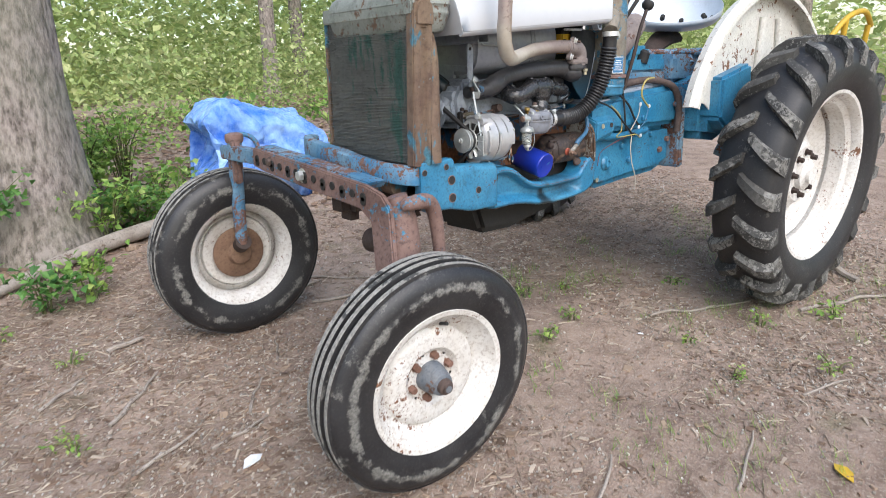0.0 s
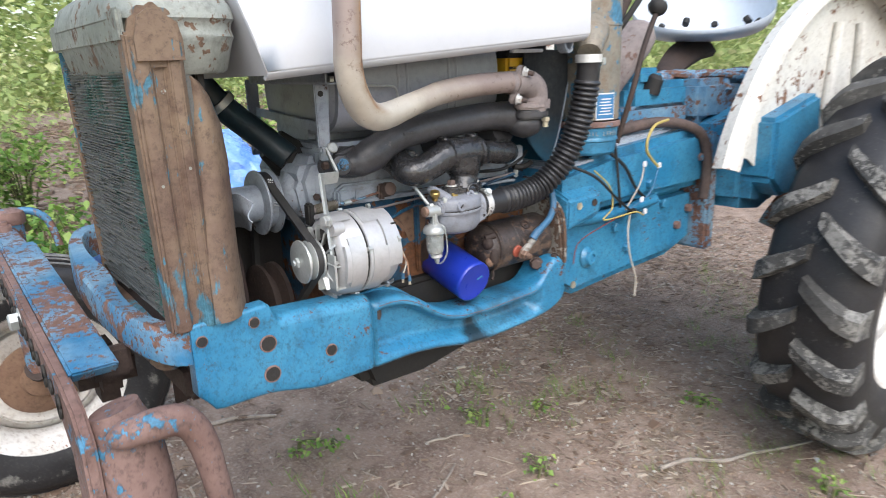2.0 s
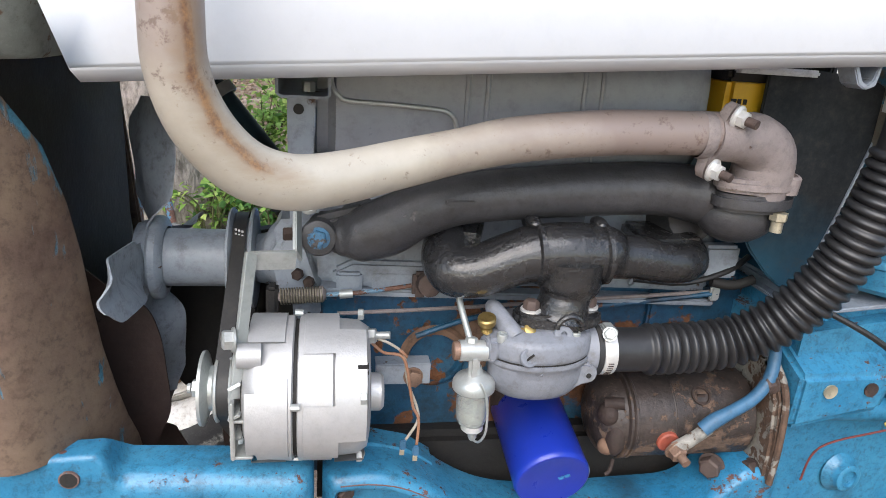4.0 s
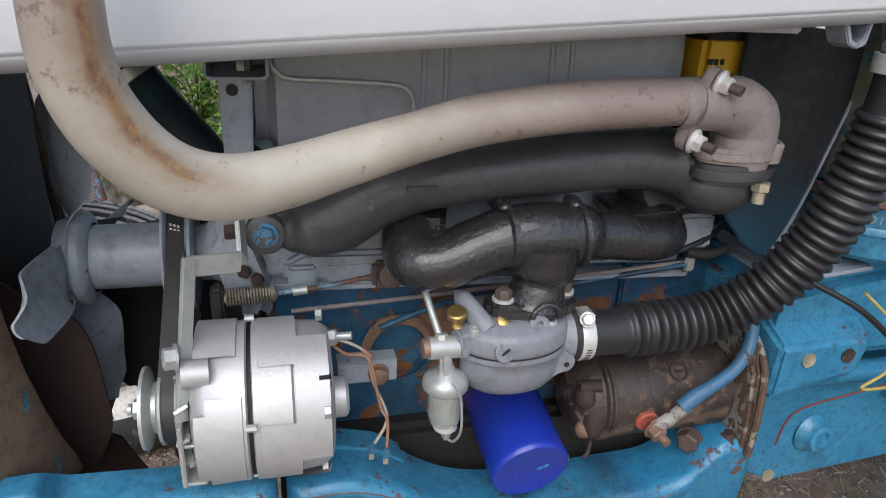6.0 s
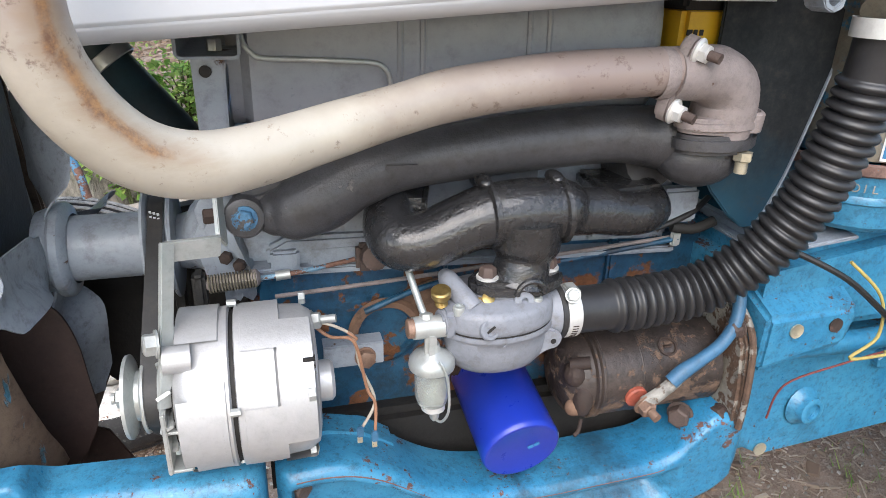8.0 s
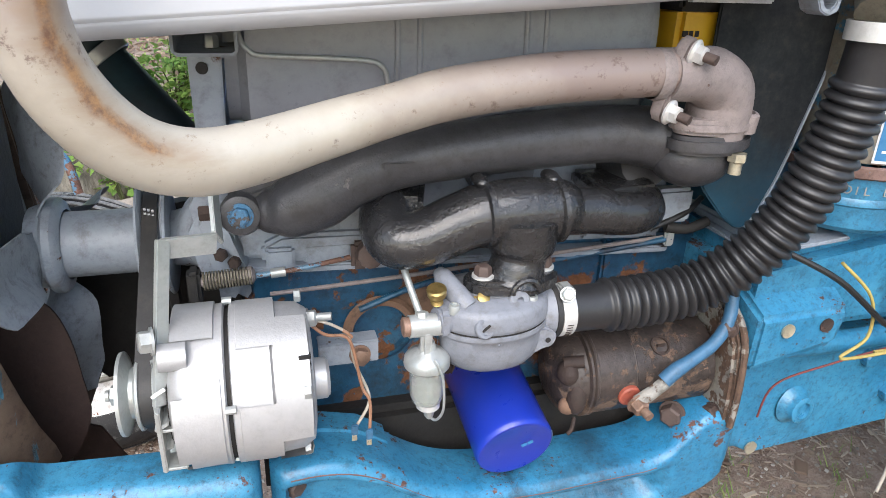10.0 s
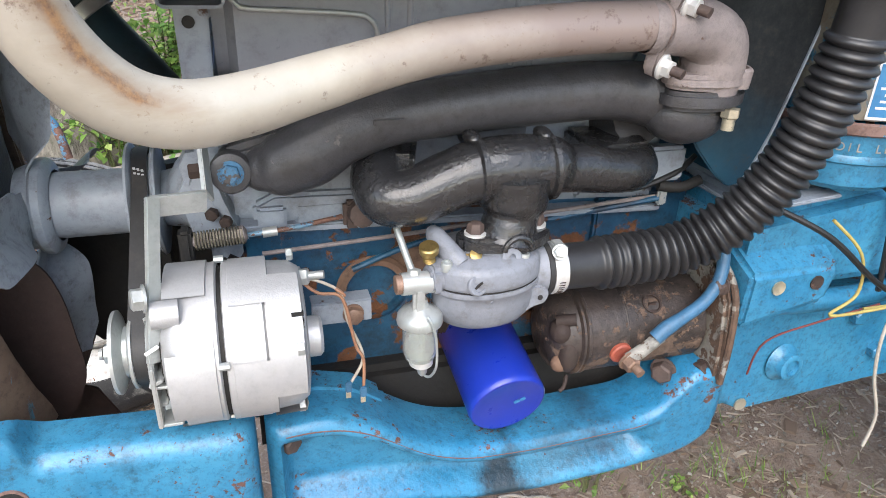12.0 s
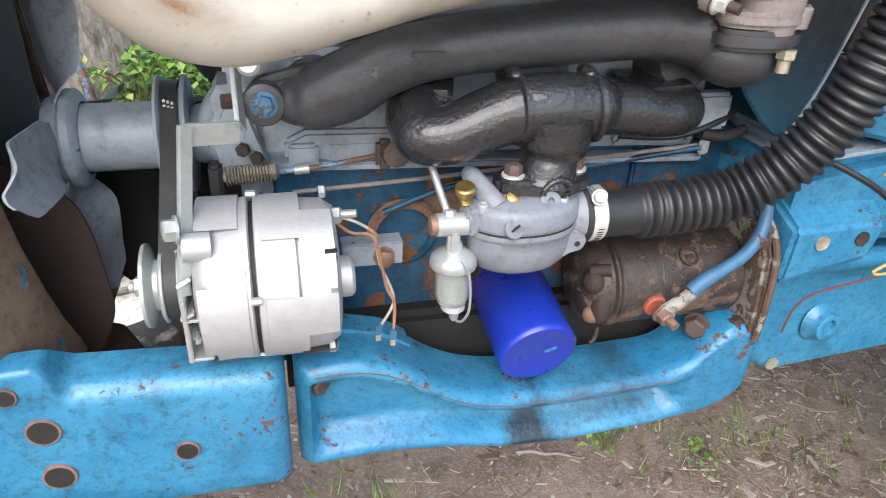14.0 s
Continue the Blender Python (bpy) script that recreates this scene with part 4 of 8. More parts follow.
# Black block added at the front cover to keep this gap dark.
part("front_cover_filler", Geo().prism([(-0.03, 0.86), (0.2, 0.9), (0.2, 0.635), (0.02, 0.64), (-0.03, 0.7)], 0.08, 0.13, "y", 0.015), BLACK, block, "black front cover block added to fill the gap with dark")
part("oil_pan", Geo().prism([(0.2, 0.63), (0.7, 0.63), (0.66, 0.52), (0.42, 0.475), (0.27, 0.478), (0.24, 0.56)], -0.1, 0.12, "y", 0.02), BLACK, tractor, "black grimy oil pan")
part("crankcase_skirt", Geo().prism([(0.2, 0.7), (0.7, 0.7), (0.7, 0.6), (0.2, 0.6)], -0.12, 0.14, "y", 0.01), BLACK, block, "black oily crankcase side")
for x in (0.334, 0.51):
    part("core_plug_boss", Geo().lathe([(0, 0.04), (0.005, 0.038), (0.0075, 0.034), (0.0075, 0.0305), (0.0015, 0.028), (0.0005, 0.022), (0.0, 0.0)], (x, -0.0955, 0.793), (0, -1, 0), 40), BLUE_ENGINE, block)
    ringg = Geo().lathe([(0.0052, 0.0415), (0.009, 0.0375), (0.0092, 0.031)], (x, -0.0955, 0.793), (0, -1, 0), 30, 150, 350)
    part("rust_ring", ringg, DRUM, block, "orange rust round the core plug")
part("rust_bloom", Geo().prism(rounded([(0.345, 0.82), (0.36, 0.84), (0.4, 0.85), (0.43, 0.84), (0.425, 0.8), (0.39, 0.775), (0.375, 0.8)], 4), -0.0968, -0.095, "y", 0.0), DRUM, block, "orange rust bloom on the block")
part("block_rib", Geo().box((0.405, -0.098, 0.79), (0.012, 0.012, 0.16), 0.003), BLUE_ENGINE, block)
part("block_rib", Geo().box((0.6, -0.098, 0.8), (0.012, 0.012, 0.16), 0.003), BLUE_ENGINE, block)
part("filter_boss", Geo().lathe([(0, 0.045), (0.03, 0.04), (0.03, 0)], (0.45, -0.095, 0.735), (0, -1, 0), 24), RUST_DARK, block)
head = part("cylinder_head", Geo().prism([(0.19, 0.885), (0.67, 0.87), (0.67, 0.985), (0.19, 0.99)], -0.1, 0.15, "y", 0.008), GREY, tractor, "grey painted cylinder head")
part("head_ledge", Geo().prism([(0.215, 0.885), (0.36, 0.885), (0.36, 0.912), (0.235, 0.915), (0.215, 0.905)], -0.11, -0.09, "y", 0.004), GREY, head)
part("head_ledge", Geo().prism([(0.56, 0.885), (0.64, 0.88), (0.66, 0.93), (0.58, 0.95)], -0.11, -0.09, "y", 0.004), GREY, head)
part("head_pad", Geo().box((0.2325, -0.111, 0.891), (0.028, 0.014, 0.026), 0.003), GREY, head)
part("head_pad", Geo().box((0.29, -0.106, 0.892), (0.07, 0.01, 0.024), 0.003), GREY, head)
part("head_flange", Geo().prism([(0.2, 0.878), (0.67, 0.864), (0.67, 0.872), (0.2, 0.886)], -0.116, -0.09, "y", 0.002), GREY, head)
part("rear_pad", Geo().box((0.66, -0.12, 0.925), (0.045, 0.02, 0.04), 0.004), GREY, head)
part("rear_lever", Geo().tube([(0.655, -0.125, 0.9), (0.68, -0.13, 0.897), (0.705, -0.13, 0.905)], 0.006, 10, 3), BLACK, head)
part("front_stud", Geo().bolt((0.19, -0.112, 0.893), (-0.2, -1, 0), 0.0062, 0.008), RUST_DARK, head)
part("valve_cover", Geo().box((0.43, 0.03, 1.01), (0.44, 0.16, 0.06), 0.015), GREY, head)
part("stud_nut", Geo().bolt((0.335, -0.1, 0.985), (0, -1, 0), 0.011, 0.012), BOLT_RUST, head)
part("rusty_stud", Geo().lathe([(0, 0), (0, 0.014), (0.02, 0.013), (0.025, 0)], (0.318, -0.12, 0.895), (0, -1, 0.2), 10), BOLT_RUST, head)

# exhaust manifold, elbow and pipe
man = part("exhaust_manifold", Geo().tube([(0.212, -0.15, 0.957), (0.226, -0.154, 0.958), (0.243, -0.158, 0.961), (0.268, -0.16, 0.971), (0.3, -0.16, 0.988), (0.34, -0.16, 1.0), (0.4, -0.16, 1.008), (0.48, -0.16, 1.0145), (0.55, -0.164, 1.018), (0.605, -0.176, 1.013), (0.638, -0.188, 0.999)],
           [0.014, 0.021, 0.0275, 0.03, 0.027, 0.0255, 0.0265, 0.0275, 0.0275, 0.031, 0.034], 28, 7), MANIFOLD, tractor, "satin black cast exhaust manifold")
part("port_runner", Geo().tube([(0.25, -0.158, 0.962), (0.247, -0.12, 0.955), (0.245, -0.085, 0.953)], [0.026, 0.029, 0.03], 20, 4), MANIFOLD, man)
part("mounting_ear", Geo().lathe([(-0.06, 0), (-0.06, 0.0195), (0.0, 0.0185), (0.004, 0.0168), (0.005, 0.014), (0.005, 0.0)], (0.2, -0.166, 0.9595), (-0.1, -1, 0.15), 28), MANIFOLD, man)
part("ear_web", Geo().prism([(0.192, 0.976), (0.245, 0.99), (0.262, 0.98), (0.258, 0.94), (0.225, 0.934), (0.208, 0.944)], -0.158, -0.136, "y", 0.006), MANIFOLD, man)
part("ear_bolt", Geo().bolt((0.2002, -0.1715, 0.9606), (-0.1, -1, 0.15), 0.0085, 0.008, 0.0112), BLUE_CLEAN, man, "blue painted hexagon bolt")
part("casting_pad", Geo().box((0.335, -0.1855, 1.003), (0.03, 0.003, 0.007), 0.0015), MANIFOLD, man)
for x in (0.45, 0.6):
    part("manifold_port", Geo().tube([(x, -0.15, 0.985), (x, -0.08, 0.965)], 0.028, 16, 2), MANIFOLD, man)


def lozenge(cx, cy, a, b, turn, n=28, pinch=0.12):
    """A rounded two-lobed flange outline."""
    out = []
    for k in range(n):
        th = 2 * math.pi * k / n
        r = 1 + pinch * math.cos(2 * th)
        u, w = a * math.cos(th) * r, b * math.sin(th) * (1 - 0.3 * pinch)
        out.append((cx + u * math.cos(turn) - w * math.sin(turn), cy + u * math.sin(turn) + w * math.cos(turn)))
    return out


part("outlet_bulb", Geo().ball((0.625, -0.188, 1.0), (0.042, 0.034, 0.03), 28, 16), MANIFOLD, man)
part("flange", Geo().prism(lozenge(0.632, -0.2, 0.0435, 0.0335, 0.25), 1.01, 1.0275, "z", 0.004, 2), MANIFOLD, man)
elb = part("exhaust_elbow", Geo().tube([(0.633, -0.2, 1.026), (0.634, -0.203, 1.045), (0.63, -0.207, 1.066), (0.612, -0.212, 1.079), (0.588, -0.216, 1.082), (0.562, -0.2185, 1.083)],
           [0.029, 0.0295, 0.0285, 0.0265, 0.0235, 0.0225], 28, 6), ELBOW, tractor, "brown weathered cast iron exhaust elbow")
part("elbow_flange", Geo().prism(lozenge(0.632, -0.2, 0.0435, 0.0335, 0.25), 1.0288, 1.043, "z", 0.004, 2), ELBOW, elb)
part("flange_lug", Geo().lathe([(-0.012, 0.0), (-0.012, 0.0165), (0.004, 0.016), (0.006, 0.0135), (0.006, 0.0115), (0.002, 0.0105), (0.0015, 0.0)], (0.656, -0.209, 1.042), (0.05, -0.1, 1), 22), ELBOW, elb)
part("flange_bolt", Geo().bolt((0.656, -0.209, 1.0435), (0.05, -0.1, 1), 0.0085, 0.006), BOLT_RUST, elb)
part("flange_nut", Geo().bolt((0.647, -0.226, 1.012), (0, 0, -1), 0.0088, 0.009).tube([(0.647, -0.226, 1.004), (0.647, -0.226, 0.992)], 0.006, 10, 2), PALE_BRASS, elb, "pale brass nut on a stud")
yd = Vector((0.5, -0.82, -0.22)).normalized()
yup = Vector((0.577 - 0.571, 0.0, 1.1037 - 1.051)).normalized()
yside = yd.cross(yup).normalized()
yup = yside.cross(yd)
yoke_m = Matrix.Translation((0.5715, -0.229, 1.0775)) @ Matrix((yside, yup, yd)).transposed().to_4x4()
outline_ = []
for k in range(36):
    th = 2 * math.pi * k / 36
    sw = math.sin(th)
    outline_.append(((0.0105 + 0.002 * abs(sw)) * math.cos(th), 0.0375 * math.copysign(abs(sw) ** 0.75, sw)))
part("pipe_yoke", placed(Geo().prism(outline_, -0.014, 0.0, "z", 0.003, 2), yoke_m), ELBOW, elb)
part("pipe_lip", Geo().lathe([(-0.006, 0.0212), (-0.003, 0.0222), (0.003, 0.0222), (0.006, 0.0212)], (0.554, -0.2195, 1.0835), X, 32), ELBOW, elb)
for o in (0.0262, -0.0262):
    c_ = Vector((0.5715, -0.229, 1.0775)) + yup * o
    part("yoke_nut", Geo().lathe([(0, 0), (0, 0.0112), (0.0018, 0.0115), (0.0035, 0.0095), (0.0035, 0)], c_, yd, 20).bolt(c_ + yd * 0.0035, yd, 0.0082, 0.007), NUTZINC, elb, "plated serrated nut")
    part("yoke_stud", Geo().tube([c_ + yd * 0.009, c_ + yd * 0.021], 0.0044, 12, 2), BOLT_RUST, elb)
pipe_path = [(0.565, -0.218, 1.085), (0.46, -0.228, 1.083), (0.37, -0.24, 1.075), (0.315, -0.257, 1.066), (0.26, -0.277, 1.056), (0.215, -0.298, 1.049), (0.18, -0.315, 1.049), (0.15, -0.33, 1.062), (0.127, -0.343, 1.09), (0.115, -0.353, 1.125), (0.114, -0.358, 1.17), (0.116, -0.36, 1.3), (0.118, -0.36, 1.62)]
pipe = part("exhaust_pipe", Geo().tube(pipe_path, [0.0205, 0.0205, 0.02, 0.0188, 0.0197, 0.0205, 0.021, 0.021, 0.0208, 0.02, 0.0195, 0.0195, 0.0195], 32, 8, flat=1.0), PIPE, tractor, "beige heat-stained exhaust pipe with a rust streak")
for word in ("hot_end", "rust_run"):
    pipe.data.attributes.new(word, "FLOAT", "POINT")
axis_pts = [Vector(p) * K for p in pipe_path]
runs = []
for a, b in zip(axis_pts, axis_pts[1:]):
    runs += [(a.lerp(b, k / 8), (b - a).normalized()) for k in range(8)]
ref = Vector((0.56, -0.8, 0.22)).normalized()
for k, v in enumerate(pipe.data.vertices):
    near, along = min(runs, key=lambda q: (q[0] - v.co).length_squared)
    off = (v.co - near).normalized()
    s_ = max(0.0, min(1.0, (near.x / K - 0.24) / 0.32))
    pipe.data.attributes["hot_end"].data[k].value = max(s_, 0.62 * ease((near.z / K - 1.07) / 0.12))
    turn = math.acos(max(-1.0, min(1.0, (off - along * off.dot(along)).normalized().dot((ref - along * ref.dot(along)).normalized()))))
    pipe.data.attributes["rust_run"].data[k].value = max(0.0, 1 - turn / 0.95) * (1 - ease((near.x / K - 0.14) / 0.09))

# intake manifold
intake = part("intake_manifold", Geo().tube([(0.342, -0.105, 0.955), (0.336, -0.14, 0.95), (0.329, -0.168, 0.941), (0.3325, -0.186, 0.9345), (0.347, -0.192, 0.9345), (0.362, -0.193, 0.938), (0.39, -0.193, 0.949), (0.414, -0.193, 0.9555), (0.45, -0.193, 0.9575), (0.484, -0.193, 0.9565), (0.502, -0.192, 0.953), (0.525, -0.19, 0.951), (0.55, -0.188, 0.946), (0.575, -0.184, 0.9435), (0.592, -0.172, 0.9435), (0.597, -0.14, 0.95), (0.597, -0.105, 0.955)],
              [0.028, 0.028, 0.027, 0.0262, 0.026, 0.0265, 0.0275, 0.0292, 0.0302, 0.0285, 0.0235, 0.023, 0.0222, 0.0218, 0.0215, 0.022, 0.023], 24, 6), INTAKE, tractor, "glossy black intake manifold")
for x in (0.4145, 0.4835):
    part("collar_ridge", Geo().lathe([(-0.005, 0.027), (-0.0022, 0.0322), (0.0022, 0.0322), (0.005, 0.027)], (x, -0.193, 0.9565), (1, 0, 0.06), 28), INTAKE, intake)
for x in (0.409, 0.478):
    part("collar_lug", Geo().ball((x, -0.187, 0.9865), (0.008, 0.014, 0.006)), INTAKE, intake)
part("runner_plate", Geo().prism([(0.535, -0.185), (0.605, -0.175), (0.607, -0.105), (0.54, -0.105)], 0.952, 0.9675, "z", 0.004), INTAKE, intake)
part("runner_plate", Geo().prism([(0.318, -0.165), (0.36, -0.175), (0.38, -0.105), (0.312, -0.105)], 0.95, 0.968, "z", 0.005), INTAKE, intake)
part("riser", Geo().tube([(0.45, -0.194, 0.95), (0.45, -0.196, 0.926), (0.4485, -0.198, 0.911), (0.446, -0.2, 0.9), (0.445, -0.2, 0.894)], [0.037, 0.0335, 0.026, 0.027, 0.031], 26, 5), INTAKE, intake)
part("riser_flange", Geo().prism([(0.393, -0.198), (0.396, -0.211), (0.41, -0.222), (0.43, -0.227), (0.458, -0.228), (0.484, -0.213), (0.489, -0.199), (0.482, -0.188), (0.455, -0.175), (0.41, -0.18)], 0.8825, 0.8995, "z", 0.004), INTAKE, intake)
for p_ in ((0.4105, -0.207, 0.8995), (0.474, -0.199, 0.8995)):
    part("bolt_washer", Geo().lathe([(0, 0.005), (0, 0.0105), (0.0022, 0.0105), (0.0026, 0.005)], p_, (0, 0, 1), 18), NUTZINC, intake, "bright washer")
    part("riser_bolt", Geo().lathe([(0.0024, 0.0), (0.0024, 0.0085), (0.0095, 0.008), (0.0115, 0.006), (0.0115, 0.0)], p_, (0, 0, 1), 6), BOLT_RUST, intake)
arch = [(0.4465 + 0.0135 * math.cos(radians(180 * k / 14)), -0.2275, 0.8885 + 0.013 * math.sin(radians(180 * k / 14))) for k in range(15)]
part("boss_arch", Geo().tube(arch, 0.003, 8, 1), INTAKE, intake)

# carburetor
lid_line = rounded([(0.377, -0.206), (0.382, -0.228), (0.402, -0.243), (0.43, -0.247), (0.458, -0.241), (0.48, -0.224), (0.488, -0.2), (0.484, -0.168), (0.45, -0.15), (0.4, -0.155)])
cc = (0.433, -0.2)
CARB_SHIFT = Matrix.Translation((-0.009, 0.0, 0.004))
cb = stack(lid_line, [(0.8535, 0.97), (0.855, 0.995), (0.858, 1.0), (0.8695, 0.99), (0.8735, 0.955), (0.876, 0.87), (0.879, 0.6), (0.8795, 0.2)], cc)
carb = part("carburetor", placed(cb, CARB_SHIFT), CARB, tractor, "grey painted cast carburetor", sharp=45)
part("bowl_gasket", placed(stack(lid_line, [(0.8515, 0.975), (0.8537, 0.975)], cc), CARB_SHIFT), BLACK, carb, "dark gasket line")
part("float_bowl", placed(stack(lid_line, [(0.852, 1.0), (0.849, 1.01), (0.8465, 1.0), (0.845, 0.965), (0.835, 0.955), (0.826, 0.93), (0.817, 0.87), (0.811, 0.78), (0.8075, 0.65), (0.8065, 0.4), (0.8065, 0.1)], (0.431, -0.203)), CARB_SHIFT), CARB, carb, sharp=45)
part("throat", placed(Geo().tube([(0.443, -0.197, 0.866), (0.444, -0.198, 0.886)], 0.027, 22, 2), CARB_SHIFT), CARB, carb)
part("throat_flange", placed(Geo().prism([(0.4, -0.2), (0.408, -0.217), (0.445, -0.229), (0.484, -0.212), (0.486, -0.194), (0.45, -0.172), (0.41, -0.18)], 0.874, 0.8815, "z", 0.0025), CARB_SHIFT), CARB, carb)
part("slanted_barrel", placed(Geo().tube([(0.384, -0.183, 0.893), (0.387, -0.193, 0.889), (0.397, -0.214, 0.878), (0.402, -0.222, 0.872)], [0.006, 0.0095, 0.0105, 0.01], 18, 4), CARB_SHIFT), CARB, carb)
part("barrel_screw", placed(Geo().lathe([(0, 0), (0, 0.0098), (0.003, 0.0098), (0.0042, 0.0088), (0.0042, 0.0062), (0.0028, 0.0058), (0.0028, 0)], (0.4108, -0.2425, 0.8615), (0.22, -1, 0.35), 22), CARB_SHIFT), CARB, carb)
part("screw_slot", placed(Geo().box((0.4118, -0.2462, 0.863), (0.009, 0.0016, 0.0018), 0.0, Matrix.Rotation(-0.7, 3, "Y")), CARB_SHIFT), BLACK, carb)
for p in ((0.387, -0.226, 0.8715), (0.463, -0.224, 0.8715), (0.457, -0.166, 0.873)):
    part("fillister_screw", placed(Geo().lathe([(0, 0), (0, 0.0052), (0.0075, 0.0052), (0.0085, 0.0046), (0.0085, 0.003), (0.007, 0.0028), (0.007, 0)], p, (0, -0.12, 1), 16), CARB_SHIFT), ZINC, carb, "plated screw")
for k in range(4):
    part("screw_spring", placed(Geo().lathe([(-0.0007, 0.0048), (0.0, 0.006), (0.0007, 0.0048)], (0.3745 - 0.0005 * k, -0.213 - 0.0006 * k, 0.8765 + 0.002 * k), (-0.15, -0.3, 1), 14), CARB_SHIFT), BRASS, carb)
part("idle_screw", placed(Geo().lathe([(0, 0), (0, 0.0035), (0.009, 0.0035), (0.0095, 0.0085), (0.011, 0.0092), (0.0165, 0.0092), (0.018, 0.0078), (0.0182, 0.0038), (0.0175, 0)], (0.375, -0.212, 0.876), (-0.15, -0.3, 1), 22), CARB_SHIFT), BRASS, carb, "knurled brass idle screw")
part("mixture_screw", placed(Geo().lathe([(0, 0), (0, 0.0085), (0.002, 0.0085), (0.003, 0.006), (0.007, 0.006), (0.0075, 0.005), (0.0075, 0)], (0.4165, -0.217, 0.876), (0, -0.6, 0.8), 18), CARB_SHIFT), BRASS, carb, "brass slotted screw")
part("choke_lug", placed(Geo().lathe([(-0.012, 0.0098), (0.003, 0.0098), (0.004, 0.0086), (0.004, 0.0034), (0.0, 0.003), (0.0, 0.0)], (0.449, -0.226, 0.878), (0.05, -1, 0.3), 20), CARB_SHIFT), CARB, carb)
part("bowl_ear", placed(Geo().prism(rounded([(0.455, 0.838), (0.474, 0.846), (0.486, 0.842), (0.491, 0.834), (0.487, 0.825), (0.476, 0.822), (0.462, 0.815), (0.45, 0.82)], 3), -0.229, -0.221, "y", 0.002), CARB_SHIFT), CARB, carb)
part("ear_hole", placed(Geo().lathe([(0, 0), (0, 0.0028), (0.0006, 0.0028), (0.0006, 0)], (0.4815, -0.2291, 0.8325), (0, -1, 0), 12), CARB_SHIFT), BLACK, carb)
part("casting_rib", placed(Geo().tube([(0.425, -0.2445, 0.8445), (0.44, -0.236, 0.832), (0.455, -0.2315, 0.8405)], 0.0022, 8, 3), CARB_SHIFT), CARB, carb)
part("air_horn", placed(Geo().tube([(0.47, -0.196, 0.848), (0.5, -0.199, 0.848)], 0.0265, 22, 2), CARB_SHIFT), CARB, carb)
part("horn_gasket", placed(Geo().lathe([(0.4925, 0.02), (0.4925, 0.0278), (0.4975, 0.0278), (0.4975, 0.02)], (0, -0.199, 0.848), X, 28), CARB_SHIFT), RUBBER, carb)
part("fuel_inlet", placed(Geo().tube([(0.397, -0.215, 0.86), (0.372, -0.2205, 0.861)], [0.014, 0.0125], 18, 2), CARB_SHIFT), CARB, carb)
part("inlet_block", placed(Geo().box((0.379, -0.219, 0.862), (0.014, 0.026, 0.026), 0.004), CARB_SHIFT), CARB, carb)

# sediment bowl
sb = Geo().tube([(0.3725, -0.2205, 0.862), (0.337, -0.222, 0.8635)], 0.0105, 20, 2)
sb.box((0.3525, -0.2265, 0.8465), (0.011, 0.01, 0.03), 0.003)
sb.lathe([(0.018, 0.0), (0.018, 0.0065), (0.011, 0.0085), (0.008, 0.013), (0.005, 0.0185), (0.001, 0.0212), (-0.004, 0.0218), (-0.0065, 0.0215), (-0.008, 0.0175), (-0.008, 0)], (0.355, -0.222, 0.8285), (0, 0, 1), 32)
sed = part("sediment_bowl", sb, ZINC, tractor, "plated fuel sediment bowl top with a glass cup")
gl = Geo().lathe([(0, 0.0168), (-0.03, 0.0162), (-0.038, 0.014), (-0.041, 0.009), (-0.0415, 0.0)], (0.3555, -0.222, 0.8205), (0, 0, 1), 32)
gl.lathe([(0, 0.0168), (0, 0.0152), (-0.029, 0.0147), (-0.036, 0.0125), (-0.039, 0.008), (-0.0395, 0.0)], (0.3555, -0.222, 0.8205), (0, 0, 1), 32)
cup = part("glass_cup", gl, GLASS, sed, "clear glass cup half full of fuel")
part("fuel_inside", Geo().lathe([(-0.022, 0), (-0.022, 0.0144), (-0.029, 0.0142), (-0.0355, 0.0118), (-0.0385, 0.0075), (-0.039, 0)], (0.3555, -0.222, 0.8205), (0, 0, 1), 28), FUEL, sed)
part("lower_cap", Geo().lathe([(0.003, 0), (0.003, 0.0112), (-0.003, 0.0115), (-0.006, 0.0085), (-0.006, 0)], (0.357, -0.222, 0.778), (0, 0, 1), 22), NUTZINC, sed)
part("bail_wire", Geo().tube([(0.357, -0.2415, 0.838), (0.3605, -0.244, 0.832), (0.365, -0.2445, 0.815), (0.3665, -0.243, 0.785), (0.364, -0.233, 0.766), (0.3605, -0.2245, 0.761), (0.358, -0.2215, 0.767)], 0.0013, 8, 5), ZINC, sed)
part("bail_wire", Geo().tube([(0.357, -0.2015, 0.838), (0.361, -0.2, 0.815), (0.361, -0.201, 0.785), (0.3605, -0.212, 0.766), (0.3605, -0.2215, 0.761)], 0.0013, 8, 5), ZINC, sed)
part("bail_nut", Geo().lathe([(0, 0), (0, 0.0052), (-0.008, 0.0045), (-0.0115, 0.0022), (-0.0115, 0)], (0.358, -0.223, 0.7725), (0, 0, 1), 12), ZINC, sed)
part("shutoff_tip", Geo().lathe([(0, 0), (0, 0.0092), (0.006, 0.0092), (0.0068, 0.008), (0.0068, 0)], (0.338, -0.222, 0.8635), (-1, 0, 0), 14), COPPER, sed)
part("fuel_rod", Geo().tube([(0.3495, -0.221, 0.869), (0.3415, -0.19, 0.9), (0.3365, -0.16, 0.93), (0.33, -0.125, 0.965), (0.325, -0.1, 0.99)], 0.0034, 10, 4).lathe([(0, 0.0), (0, 0.0062), (0.005, 0.0062), (0.006, 0.004), (0.006, 0.0)], (0.3495, -0.221, 0.871), (0, 0.3, 1), 6), ZINC, sed, "bright steel fuel line")

# oil filter
fd = Vector((0.04, -0.95, -0.27)).normalized()
